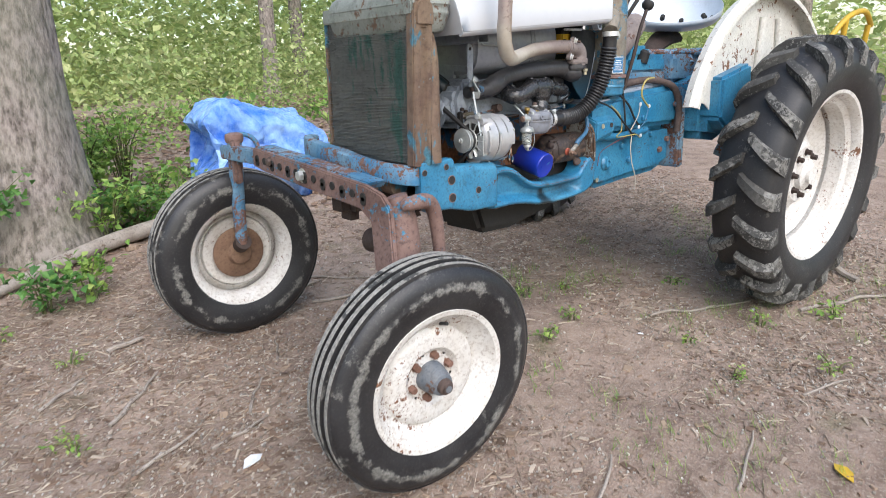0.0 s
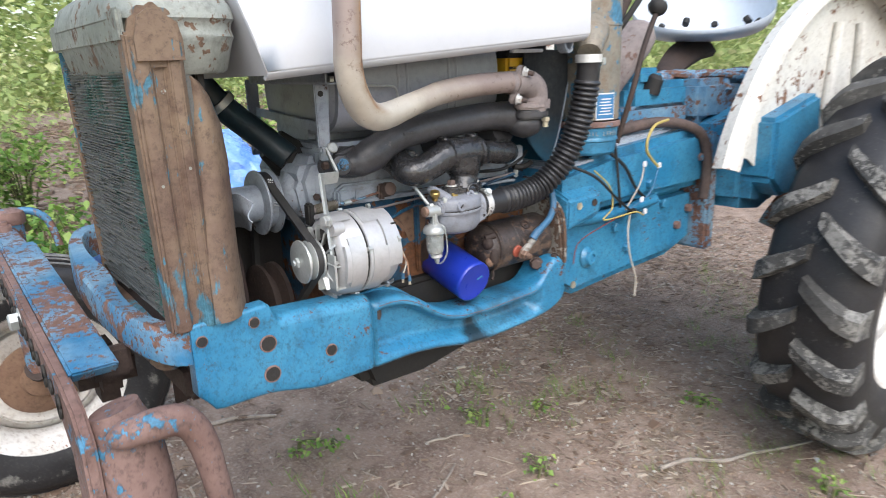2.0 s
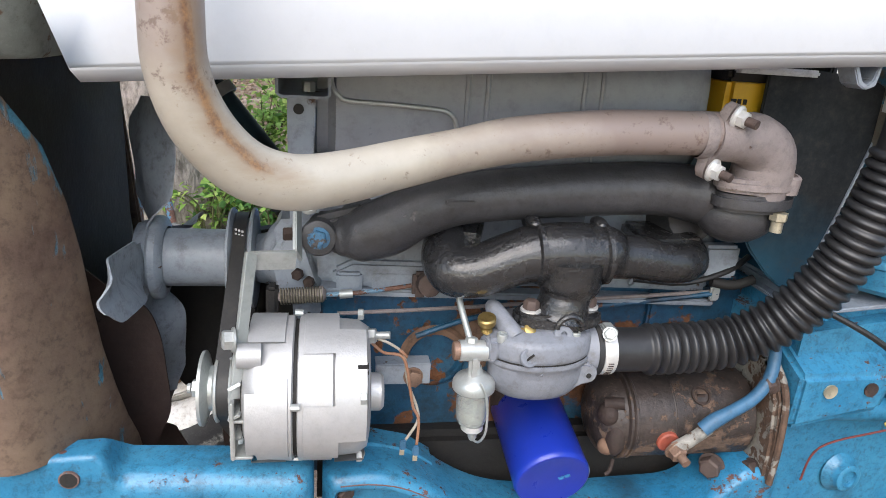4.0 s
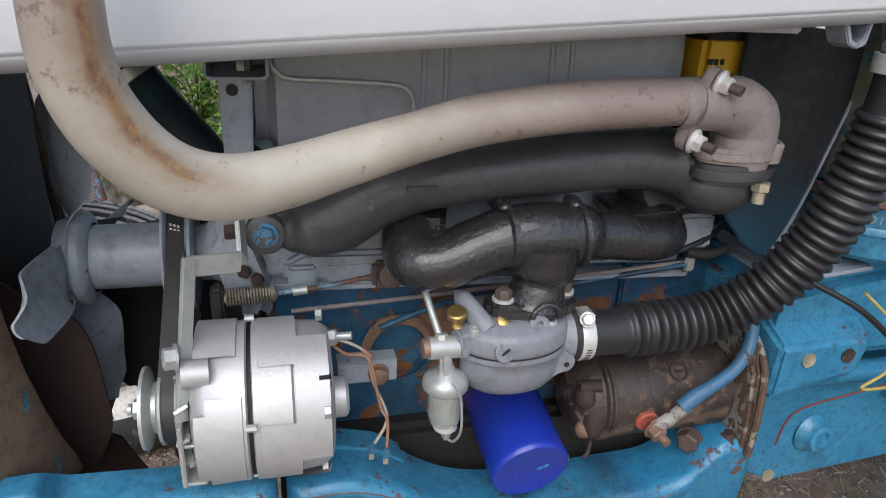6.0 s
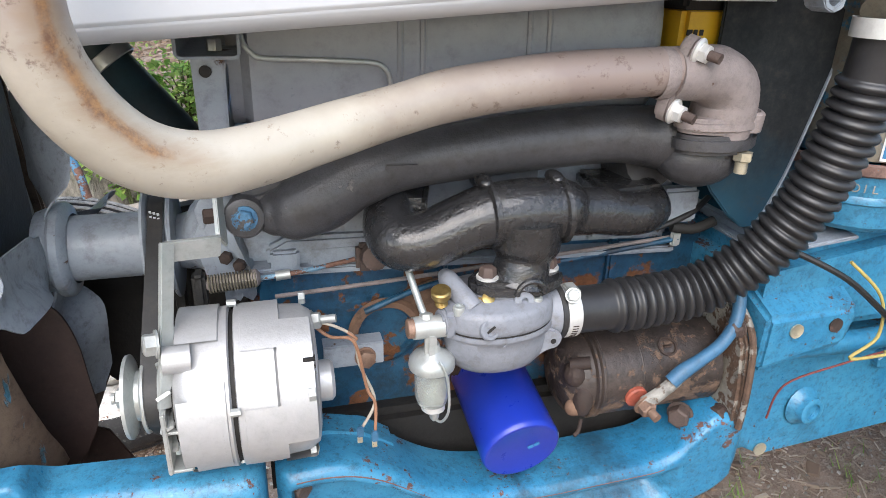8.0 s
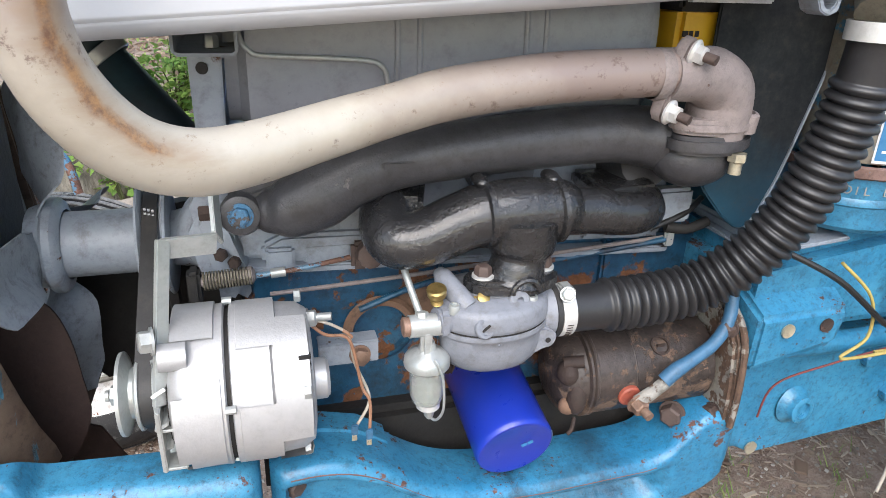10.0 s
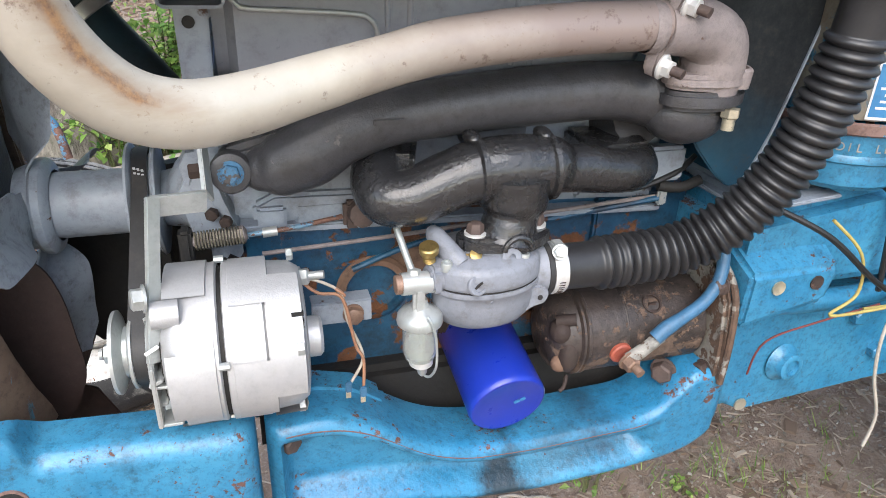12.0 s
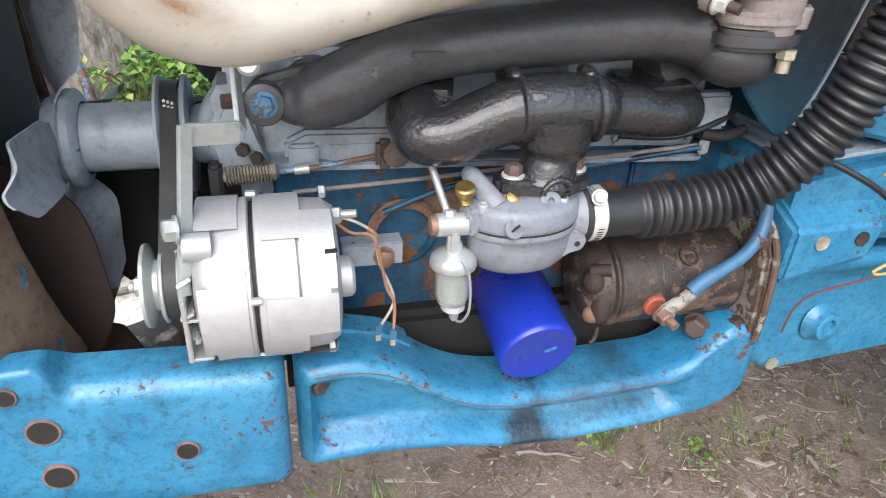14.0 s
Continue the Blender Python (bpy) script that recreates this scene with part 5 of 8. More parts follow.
fc = Vector((0.455, -0.216, 0.7))
filt = part("oil_filter", Geo().lathe([(-0.125, 0.0), (-0.125, 0.037), (-0.118, 0.0425), (-0.012, 0.0428), (-0.006, 0.0432), (-0.002, 0.0424), (0.0, 0.0408), (0.0005, 0.0385), (-0.0005, 0.036), (-0.0005, 0.0)], fc, fd, 56), FILTER, tractor, "bright blue spin-on oil filter can")
part("scuffed_crimp", Geo().lathe([(-0.0042, 0.0431), (-0.002, 0.0429), (-0.0006, 0.0419)], fc, fd, 24, 20, 160), SCUFF, filt, "scuffed pale rim of the can")
for k in range(2):
    part("stamped_mark", Geo().box(fc + fd * 0.0003 + Vector((0.008, -0.003, 0.006)) + Vector((0.006, -0.0015, 0.0035)) * k, (0.006, 0.0012, 0.003), 0.0, Matrix.Rotation(0.5, 3, fd)), LABEL_BLUE, filt)

# alternator
ac = Vector((0.0, -0.2, 0.815))
alt_g = Geo().lathe([(0.133, 0.0), (0.133, 0.05), (0.137, 0.06), (0.146, 0.068), (0.178, 0.071), (0.1795, 0.068)], ac, X, 48)
alt_g.lathe([(0.183, 0.068), (0.184, 0.071), (0.215, 0.0715), (0.217, 0.068), (0.24, 0.066), (0.249, 0.06), (0.251, 0.05), (0.252, 0.0)], ac, X, 48)
alt = part("alternator", alt_g, ALU, tractor, "bright cast aluminium alternator")
part("stator_gap", Geo().lathe([(0.177, 0.0665), (0.185, 0.0665)], ac, X, 48), BLACK, alt)
for k, th in enumerate((20, 110, 200, 290)):
    a = radians(th)
    y, z = -math.cos(a) * 0.071, math.sin(a) * 0.071
    part("through_bolt", Geo().bolt((0.24, ac.y + y, ac.z + z), X, 0.006, 0.006), ZINC, alt)
for x, th0, th1 in ((0.218, 60, 150), (0.218, 190, 250), (0.147, 100, 170)):
    part("raised_web", Geo().lathe([(x, 0.066), (x, 0.0735), (x + 0.028, 0.0725), (x + 0.03, 0.066)], ac, X, 16, th0, th1), ALU, alt)
for x0, x1, a0, r0 in ((0.137, 0.172, 20, 0.0728), (0.137, 0.172, 110, 0.0728), (0.137, 0.172, 200, 0.0728), (0.188, 0.222, 30, 0.073), (0.188, 0.222, 120, 0.073), (0.188, 0.222, 210, 0.073), (0.188, 0.222, 300, 0.073)):
    part("cast_step", Geo().lathe([(x0, 0.066), (x0 + 0.001, r0), (x1 - 0.001, r0), (x1, 0.066)], ac, X, 10, a0, a0 + 52), ALU, alt)
for k in range(4):
    a = radians(15 + 90 * k)
    part("bolt_boss", Geo().tube([(0.178, ac.y - 0.0735 * math.cos(a), ac.z + 0.0735 * math.sin(a)), (0.186, ac.y - 0.0735 * math.cos(a), ac.z + 0.0735 * math.sin(a))], 0.0035, 8, 1), ZINC, alt)
for k in range(5):
    part("vent_slot", Geo().box((0.2425, -0.256 - 0.0 + 0.001 * k, 0.84 + 0.006 * k), (0.01, 0.006, 0.0028), 0.0), BLACK, alt)
part("mounting_ear", Geo().tube([(0.129, -0.24, 0.87), (0.15, -0.238, 0.869)], 0.0115, 20, 2), ALU, alt)
part("lower_ear", Geo().tube([(0.14, -0.2, 0.745), (0.17, -0.2, 0.742)], 0.013, 16, 2), ALU, alt)
part("rear_boss", Geo().lathe([(0, 0), (0, 0.019), (0.012, 0.019), (0.015, 0.016), (0.015, 0)], (0.251, -0.205, 0.81), X, 24), ALU, alt)
part("output_stud", Geo().bolt((0.249, -0.185, 0.862), (1, -0.2, 0.1), 0.008, 0.008, 0.01).tube([(0.255, -0.186, 0.863), (0.272, -0.19, 0.865)], 0.004, 10, 2), ZINC, alt, "plated output stud")
# Black disc paints in the shade behind the cooling fins.
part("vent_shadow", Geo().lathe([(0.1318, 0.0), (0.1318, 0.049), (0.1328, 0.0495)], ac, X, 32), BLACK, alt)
for k in range(12):
    th = 2 * math.pi * k / 12
    r = Matrix.Rotation(th, 3, X)
    part("fan_fin", Geo().box(ac + Vector((0.127, 0, 0)) + r @ Vector((0, 0, 0.043)), (0.012, 0.003, 0.026), 0.0005, r @ Matrix.Rotation(0.5, 3, "Z")), ZINC, alt)
pul = part("pulley", Geo().lathe([(0.086, 0), (0.086, 0.012), (0.0895, 0.03), (0.0905, 0.036), (0.0935, 0.0365), (0.095, 0.034), (0.0985, 0.022), (0.102, 0.022), (0.104, 0.031), (0.1055, 0.0335), (0.1075, 0.033), (0.109, 0.026), (0.117, 0.026), (0.119, 0.033), (0.121, 0.034), (0.123, 0.032), (0.124, 0.0)], ac, X, 44), ZINC, alt, "zinc plated two-groove pulley")
part("pulley_nut", Geo().bolt(ac + Vector((0.087, 0, 0)), (-1, 0, 0), 0.009, 0.006).tube([ac + Vector((0.08, 0, 0)), ac + Vector((0.077, 0, 0))], 0.005, 10, 2), ZINC, alt)


def plate_strip(corners, thick):
    """A flat strip through four corners, given a thickness."""
    c_ = [Vector(p) for p in corners]
    nrm_ = (c_[1] - c_[0]).cross(c_[3] - c_[0]).normalized() * thick
    bm = bmesh.new()
    lo_ = [bm.verts.new(p) for p in c_]
    hi_ = [bm.verts.new(p + nrm_) for p in c_]
    bm.faces.new(lo_)
    bm.faces.new(hi_[::-1])
    for k in range(4):
        bm.faces.new((lo_[k], lo_[(k + 1) % 4], hi_[(k + 1) % 4], hi_[k]))
    bmesh.ops.recalc_face_normals(bm, faces=bm.faces)
    return Geo().from_bm(bm, 0.0008)


strap = part("adjusting_bracket", plate_strip([(0.1365, -0.207, 0.958), (0.1455, -0.2, 0.954), (0.1325, -0.2435, 0.828), (0.1235, -0.2505, 0.831)], 0.0045), ZINC, alt, "bent zinc plated adjusting strap")
part("strap_shelf", plate_strip([(0.137, -0.2, 0.957), (0.1395, -0.193, 0.937), (0.1775, -0.184, 0.935), (0.18, -0.188, 0.9545)], 0.004), ZINC, strap)
part("strap_foot", plate_strip([(0.176, -0.19, 0.954), (0.1815, -0.182, 0.94), (0.1795, -0.15, 0.985), (0.1745, -0.16, 0.992)], 0.004), ZINC, strap)
part("foot_bolt", Geo().bolt((0.1745, -0.163, 0.962), (-1, -0.1, 0), 0.0072, 0.009), RUST_DARK, strap)
part("bracket_bolt", Geo().bolt((0.127, -0.236, 0.884), (-0.95, -0.25, 0.1), 0.0092, 0.009, 0.0115), ZINC, alt)
part("lower_bracket", Geo().box((0.125, -0.245, 0.8), (0.004, 0.024, 0.06), 0.001).box((0.133, -0.245, 0.772), (0.02, 0.022, 0.003), 0.001).box((0.134, -0.245, 0.81), (0.018, 0.02, 0.003), 0.001), ZINC, alt, "folded zinc tension bracket")
part("rear_strut", Geo().box((0.292, -0.15, 0.8), (0.06, 0.008, 0.024), 0.001).box((0.292, -0.143, 0.811), (0.06, 0.02, 0.003), 0.0005), GREY, alt)
part("strut_bolt", Geo().bolt((0.303, -0.154, 0.798), (0, -1, 0), 0.0098, 0.008, 0.011), COPPER, alt)

# drive belt, crank pulley, pump and fan
part("crank_pulley", Geo().lathe([(0.085, 0), (0.085, 0.05), (0.09, 0.07), (0.096, 0.07), (0.104, 0.05), (0.11, 0.05), (0.118, 0.07), (0.126, 0.07), (0.13, 0.05), (0.14, 0.0)], (0.0, -0.02, 0.7), X, 36), RUST_DARK, tractor, "dark crank pulley")
bx = 0.112
PUMP = Vector((0.0, -0.03, 0.89))
B = []
for (cy, cz, r, a0, a1, m_) in ((-0.03, 0.89, 0.0545, 62, 12, 6), (-0.02, 0.7, 0.066, -8, -128, 10), (-0.2, 0.815, 0.0315, 214, 130, 8), (-0.03, 0.89, 0.0545, 142, 70, 8)):
    for k in range(m_):
        th = radians(a0 + (a1 - a0) * k / (m_ - 1))
        B.append((cy + r * math.cos(th), cz + r * math.sin(th)))
vs, fs = [], []
for i, (y, z) in enumerate(B):
    y0, z0_ = B[i - 1]
    y1, z1_ = B[(i + 1) % len(B)]
    d = Vector((0, z1_ - z0_, -(y1 - y0))).normalized()
    d = d if d.y * (y + 0.08) + d.z * (z - 0.8) > 0 else -d
    for o, a in ((-0.0072, 0.0), (0.0072, 0.0), (0.005, -0.009), (-0.005, -0.009)):
        vs.append((bx + o, y + d.y * a, z + d.z * a))
for i in range(len(B)):
    j = (i + 1) % len(B)
    for k in range(4):
        fs.append((i * 4 + k, i * 4 + (k + 1) % 4, j * 4 + (k + 1) % 4, j * 4 + k))
belt = part("drive_belt", Geo().add(vs, fs), RUBBER, tractor, "black rubber fan belt with white print")
for th in (132, 163, 178):
    for r in range(3):
        a = radians(th)
        for h in range(2):
            part("printed_bar", Geo().box(PUMP + Vector((bx - 0.0035 + 0.0035 * r, 0.0547 * math.cos(a), 0.0547 * math.sin(a) + 0.005 * h - 0.0012 * r)), (0.0022, 0.0012, 0.0034), 0.0, Matrix.Rotation(a - math.pi / 2, 3, "X")), LABEL_WHITE, belt)
pump = part("water_pump", Geo().tube([(0.012, -0.03, 0.89), (0.1, -0.03, 0.89)], 0.0335, 36, 2), GREY, tractor, "grey painted water pump barrel")
part("pump_pulley", Geo().lathe([(0.097, 0.02), (0.0965, 0.05), (0.098, 0.0585), (0.1005, 0.0595), (0.1025, 0.057), (0.105, 0.047), (0.119, 0.047), (0.1215, 0.057), (0.1235, 0.0595), (0.126, 0.0585), (0.1275, 0.05), (0.1275, 0.02)], PUMP, X, 48), GREY, pump)
part("pump_neck", Geo().tube([(0.125, -0.03, 0.89), (0.145, -0.035, 0.892), (0.17, -0.045, 0.9), (0.2, -0.05, 0.91)], [0.028, 0.031, 0.046, 0.066], 24, 5), GREY, pump)
part("pump_housing", Geo().prism([(0.145, 0.93), (0.165, 0.968), (0.2, 0.975), (0.21, 0.86), (0.19, 0.83), (0.16, 0.85)], -0.105, 0.08, "y", 0.014), GREY, pump)

part("bracket_foot", Geo().box((0.186, -0.14, 0.987), (0.034, 0.034, 0.012), 0.003), GREY, pump)
part("pump_bolt", Geo().lathe([(0, 0), (0, 0.0095), (0.003, 0.0095), (0.005, 0.007), (0.005, 0)], (0.19, -0.157, 0.99), (0, -0.9, 0.35), 20), ZINC, pump)
part("pump_bolt", Geo().bolt((0.178, -0.108, 0.9), (-0.3, -1, 0), 0.0065, 0.007), RUST_DARK, pump)
part("fan_flange", Geo().lathe([(0.0, 0.0), (0.0, 0.046), (0.003, 0.0485), (0.01, 0.0485), (0.013, 0.046), (0.016, 0.036)], (0.012, -0.03, 0.89), X, 40), GREY, pump)
fan = part("fan_hub", Geo().lathe([(-0.012, 0), (-0.012, 0.04), (-0.004, 0.043), (0.003, 0.043)], (0.009, -0.03, 0.89), X, 28), GREY, tractor, "grey sheet metal radiator fan")


def fan_blade(angle, twist, seed, wide=0.024):
    """A pressed blade: narrow at the hub, creased along its length, twisted, with a rolled tip."""
    a = radians(angle)
    NB, cuts = 19, (-1, -0.8, -0.6, -0.4, -0.25, -0.12, 0, 0.25, 0.5, 0.75, 1)
    nc = len(cuts)
    W2 = 2 * nc
    vs_, fs_ = [], []
    for i in range(NB):
        q = i / (NB - 1)
        r = 0.026 + 0.155 * q
        wd = 0.024 + wide * ease((q - 0.06) / 0.3) - 0.018 * ease((q - 0.8) / 0.2)
        tw = radians(twist) * ease((q - 0.02) / 0.3)
        for s in cuts:
            u = s * wd
            fold = 0.016 * max(0.0, -s - 0.1) * ease((q - 0.1) / 0.25) + 0.003 * math.sin(9 * q + 2.2 * s + seed)
            x = math.sin(tw) * u + math.cos(tw) * fold
            t = math.cos(tw) * u - math.sin(tw) * fold
            for o in (0, 0.0022):
                vs_.append((0.007 + x + o, -0.03 + r * math.cos(a) - t * math.sin(a), 0.89 + r * math.sin(a) + t * math.cos(a)))
    for i in range(NB - 1):
        for c in range(nc - 1):
            for o in (0, 1):
                fs_.append((i * W2 + c * 2 + o, i * W2 + c * 2 + 2 + o, (i + 1) * W2 + c * 2 + 2 + o, (i + 1) * W2 + c * 2 + o))
        for c in (0, nc - 1):
            fs_.append((i * W2 + c * 2, i * W2 + c * 2 + 1, (i + 1) * W2 + c * 2 + 1, (i + 1) * W2 + c * 2))
    for c in range(nc - 1):
        for e_ in (0, (NB - 1) * W2):
            fs_.append((e_ + c * 2, e_ + c * 2 + 1, e_ + c * 2 + 3, e_ + c * 2 + 2))
    return Geo().add(vs_, fs_)


for k in range(4):
    part("fan_blade", fan_blade(84 + 90 * k + (6 if k == 2 else 0), (50, 26, 44, 50)[k], k, (0.02, 0.006, 0.014, 0.02)[k]), FANPAINT, fan, sharp=50)

# choke and throttle rods on the block
part("throttle_rod", Geo().tube([(0.16, -0.13, 0.882), (0.235, -0.128, 0.885), (0.3, -0.122, 0.892)], 0.0026, 8, 3), BLUE_OLD, tractor, "thin linkage rod with blue paint flecks")
part("spring_boot", Geo().lathe([(0, 0), (0, 0.0045), (0.004, 0.0066), (0.04, 0.0068), (0.044, 0.0085), (0.047, 0.0085), (0.05, 0.0045), (0.05, 0)], (0.158, -0.13, 0.882), (1, 0.02, 0.06), 18), ELBOW, tractor, "dull brown governor spring sleeve")
coil = [(0.16 + 0.0004 * k, -0.13 + 0.0084 * math.cos(k * 0.9), 0.8822 + 0.00002 * k + 0.0084 * math.sin(k * 0.9)) for k in range(112)]
part("governor_spring", Geo().tube(coil, 0.0011, 5, 1), SPRING, tractor, "weathered close-wound coil spring")
part("rod_clevis", Geo().box((0.31, -0.12, 0.893), (0.018, 0.012, 0.03), 0.004), BOLT_RUST, tractor)
part("rod_joint", Geo().lathe([(0, 0), (0, 0.005), (0.014, 0.005), (0.014, 0)], (0.222, -0.128, 0.884), (1, 0, 0.08), 10), ZINC, tractor)
part("long_rod", Geo().tube([(0.22, -0.12, 0.858), (0.36, -0.12, 0.865), (0.52, -0.118, 0.875), (0.66, -0.12, 0.885)], 0.0024, 8, 4), ELBOW, tractor, "long rusty control rod")
part("cable_run", Geo().tube([(0.31, -0.11, 0.825), (0.39, -0.108, 0.85), (0.52, -0.11, 0.862), (0.6, -0.115, 0.873), (0.665, -0.125, 0.885)], 0.0034, 8, 4), BLUE_ENGINE, tractor, "paint-flecked wire loom")
part("dark_cable", Geo().tube([(0.56, -0.12, 0.9), (0.62, -0.13, 0.9), (0.67, -0.13, 0.915), (0.7, -0.12, 0.93)], 0.0035, 8, 4), W_BLACK, tractor)
part("rod_fork", Geo().box((0.152, -0.128, 0.875), (0.012, 0.02, 0.04), 0.003), BLACK, tractor)
part("cable_clip", Geo().box((0.662, -0.125, 0.885), (0.012, 0.006, 0.018), 0.002), ZINC, tractor)

# starter motor
SY, SZ = -0.148, 0.742
st = Geo().lathe([(0.545, 0.0), (0.545, 0.05), (0.5465, 0.0535), (0.549, 0.0535), (0.5505, 0.0505), (0.5525, 0.0535), (0.555, 0.0535), (0.5565, 0.0515), (0.7, 0.0515), (0.703, 0.0475), (0.708, 0.0)], (0.0, SY, SZ), X, 48)
starter = part("starter_motor", st, STARTER, tractor, "rusty brown starter motor")
part("end_frame", Geo().lathe([(0.515, 0.0), (0.515, 0.018), (0.518, 0.03), (0.526, 0.043), (0.536, 0.048), (0.546, 0.049)], (0.0, SY, SZ), X, 32), STARTER, starter)
part("end_boss", Geo().ball((0.525, SY - 0.032, SZ + 0.018), (0.012, 0.014, 0.014)).ball((0.535, SY - 0.04, SZ - 0.01), (0.012, 0.011, 0.022)).tube([(0.52, SY - 0.03, SZ + 0.03), (0.54, SY - 0.038, SZ + 0.034)], 0.007, 10, 2), RUST_DARK, starter)
part("end_rust", Geo().ball((0.528, SY - 0.036, SZ - 0.022), (0.012, 0.009, 0.011)), DRUM, starter, "orange rust on the end frame")
part("end_lug", Geo().tube([(0.541, SY - 0.03, SZ - 0.045), (0.536, SY - 0.036, SZ - 0.056), (0.53, SY - 0.038, SZ - 0.06)], 0.0024, 8, 3), RUST_DARK, starter)
part("pole_screw", Geo().lathe([(0, 0.0115), (0.0015, 0.0115), (0.0015, 0.0095), (-0.001, 0.009), (-0.001, 0)], (0.634, SY - 0.034, SZ + 0.0393), (0, -0.66, 0.76), 18).box((0.634, SY - 0.0345, SZ + 0.0397), (0.009, 0.0025, 0.0025), 0.0), RUST_DARK, starter)
part("band_seam", Geo().lathe([(0.6, 0.0516), (0.601, 0.0522), (0.602, 0.0516)], (0.0, SY, SZ), X, 40), STARTER, starter)
part("terminal_insulator", Geo().lathe([(0, 0), (0, 0.0128), (0.004, 0.0128), (0.0055, 0.011), (0.0055, 0)], (0.592, SY - 0.05, 0.7345), (0, -1, -0.15), 22), RED, starter, "red insulating washer")
part("terminal_stud", Geo().bolt((0.595, -0.211, 0.7315), (0.15, -1, -0.2), 0.0095, 0.011, 0.012).tube([(0.597, -0.221, 0.7295), (0.5995, -0.233, 0.727)], 0.0052, 12, 2), COPPER, starter, "copper terminal stud")
part("starter_lug", Geo().tube([(0.595, -0.2145, 0.734), (0.604, -0.2155, 0.742), (0.615, -0.216, 0.75), (0.628, -0.216, 0.761)], [0.0085, 0.0075, 0.007, 0.0075], 12, 4, flat=0.6), CABLE_END, starter, "frayed pale cable lug")
part("starter_cable", Geo().tube([(0.622, -0.215, 0.758), (0.634, -0.215, 0.769), (0.656, -0.213, 0.78), (0.682, -0.208, 0.793), (0.702, -0.2, 0.815), (0.709, -0.188, 0.845), (0.71, -0.17, 0.875)], [0.0085, 0.0085, 0.0072, 0.0072, 0.0072, 0.0072, 0.0072], 14, 5), W_BLUE, starter, "thick blue painted starter cable")
part("mount_flange", Geo().prism([(-0.225, 0.69), (-0.223, 0.74), (-0.215, 0.79), (-0.2, 0.815), (-0.17, 0.835), (-0.1, 0.835), (-0.1, 0.69), (-0.18, 0.685)], 0.705, 0.716, "x", 0.004), CABLE_END, starter, "dirty pale mounting flange")
part("flange_strip", Geo().tube([(0.712, -0.226, 0.69), (0.713, -0.226, 0.74), (0.715, -0.218, 0.79), (0.714, -0.202, 0.817), (0.712, -0.17, 0.838)], 0.004, 8, 4), CABLE_END, starter)
part("mount_bolt", Geo().bolt((0.705, -0.2, 0.806), (-1, -0.35, 0), 0.0095, 0.011, 0.012), BOLT_RUST, starter)
part("mount_bolt", Geo().bolt((0.704, -0.205, 0.697), (-1, -0.35, 0), 0.0105, 0.011, 0.012), RUST_DARK, starter)

# bell housing and transmission
bell_g = Geo()
bm = bmesh.new()
for row_ in (((0.722, -0.226, 0.826), (0.838, -0.226, 0.828), (0.828, -0.226, 0.785), (0.724, -0.222, 0.76)), ((0.722, -0.178, 0.846), (0.77, -0.15, 0.875), (0.845, -0.165, 0.86), (0.86, -0.17, 0.75), (0.722, -0.16, 0.74))):
    for p in row_:
        bm.verts.new(p)
bmesh.ops.convex_hull(bm, input=bm.verts)
bmesh.ops.dissolve_limit(bm, angle_limit=0.05, verts=bm.verts, edges=bm.edges)
bell_g.from_bm(bm, 0.005, 3)
bell_g.prism([(0.71, 0.79), (1.31, 0.79), (1.31, 0.62), (1.22, 0.59), (1.0, 0.58), (0.8, 0.565), (0.735, 0.6), (0.715, 0.66)], -0.175, 0.15, "y", 0.03)
bell_g.prism([(0.71, 0.885), (0.9, 0.912), (1.25, 0.935), (1.32, 0.91), (1.33, 0.78), (0.71, 0.78)], -0.2, 0.15, "y", 0.02)
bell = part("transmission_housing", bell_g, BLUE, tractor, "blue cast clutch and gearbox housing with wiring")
for x, z in ((0.7585, 0.8095), (0.8095, 0.8105)):
    part("housing_hole", Geo().lathe([(0, 0.0085), (0.0016, 0.0085), (0.001, 0.0065), (0.0004, 0.0)], (x, -0.2265, z), (0, -1, 0), 18), PALE_BRASS if x < 0.78 else RUST_DARK, bell)
part("housing_hole", Geo().lathe([(0, 0.009), (0.002, 0.009), (0.0005, 0.0)], (0.8, -0.1765, 0.605), (0, -1, 0), 18), PALE_BRASS, bell)
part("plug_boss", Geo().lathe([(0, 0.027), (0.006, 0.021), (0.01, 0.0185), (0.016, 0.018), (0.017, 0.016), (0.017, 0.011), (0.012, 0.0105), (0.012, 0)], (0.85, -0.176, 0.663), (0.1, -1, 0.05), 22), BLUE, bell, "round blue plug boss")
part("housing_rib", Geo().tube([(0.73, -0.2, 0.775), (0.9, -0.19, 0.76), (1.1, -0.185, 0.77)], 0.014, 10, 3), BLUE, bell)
part("cover_plate", Geo().prism([(0.73, 0.905), (1.25, 0.95), (1.25, 0.935), (0.73, 0.89)], -0.16, 0.14, "y", 0.004), GREY, bell, "grey top cover plate")
part("bare_patch", Geo().prism([(0.72, 0.892), (0.84, 0.903), (0.84, 0.898), (0.72, 0.887)], -0.2, -0.1, "y", 0.002), GREY, bell)
for x, z in ((0.95, 0.72), (1.05, 0.82), (1.0, 0.66), (1.15, 0.75), (1.22, 0.68), (1.28, 0.86), (1.27, 0.72)):
    part("housing_bolt", Geo().bolt((x, -0.2 if z > 0.78 else -0.175, z), (0, -1, 0), 0.012, 0.012), BLUE if x < 1.2 else RUSTY, bell)
part("flange_ring", Geo().prism([(1.3, 0.93), (1.34, 0.92), (1.34, 0.6), (1.3, 0.6)], -0.22, 0.16, "y", 0.008), BLUE_OLD, bell)
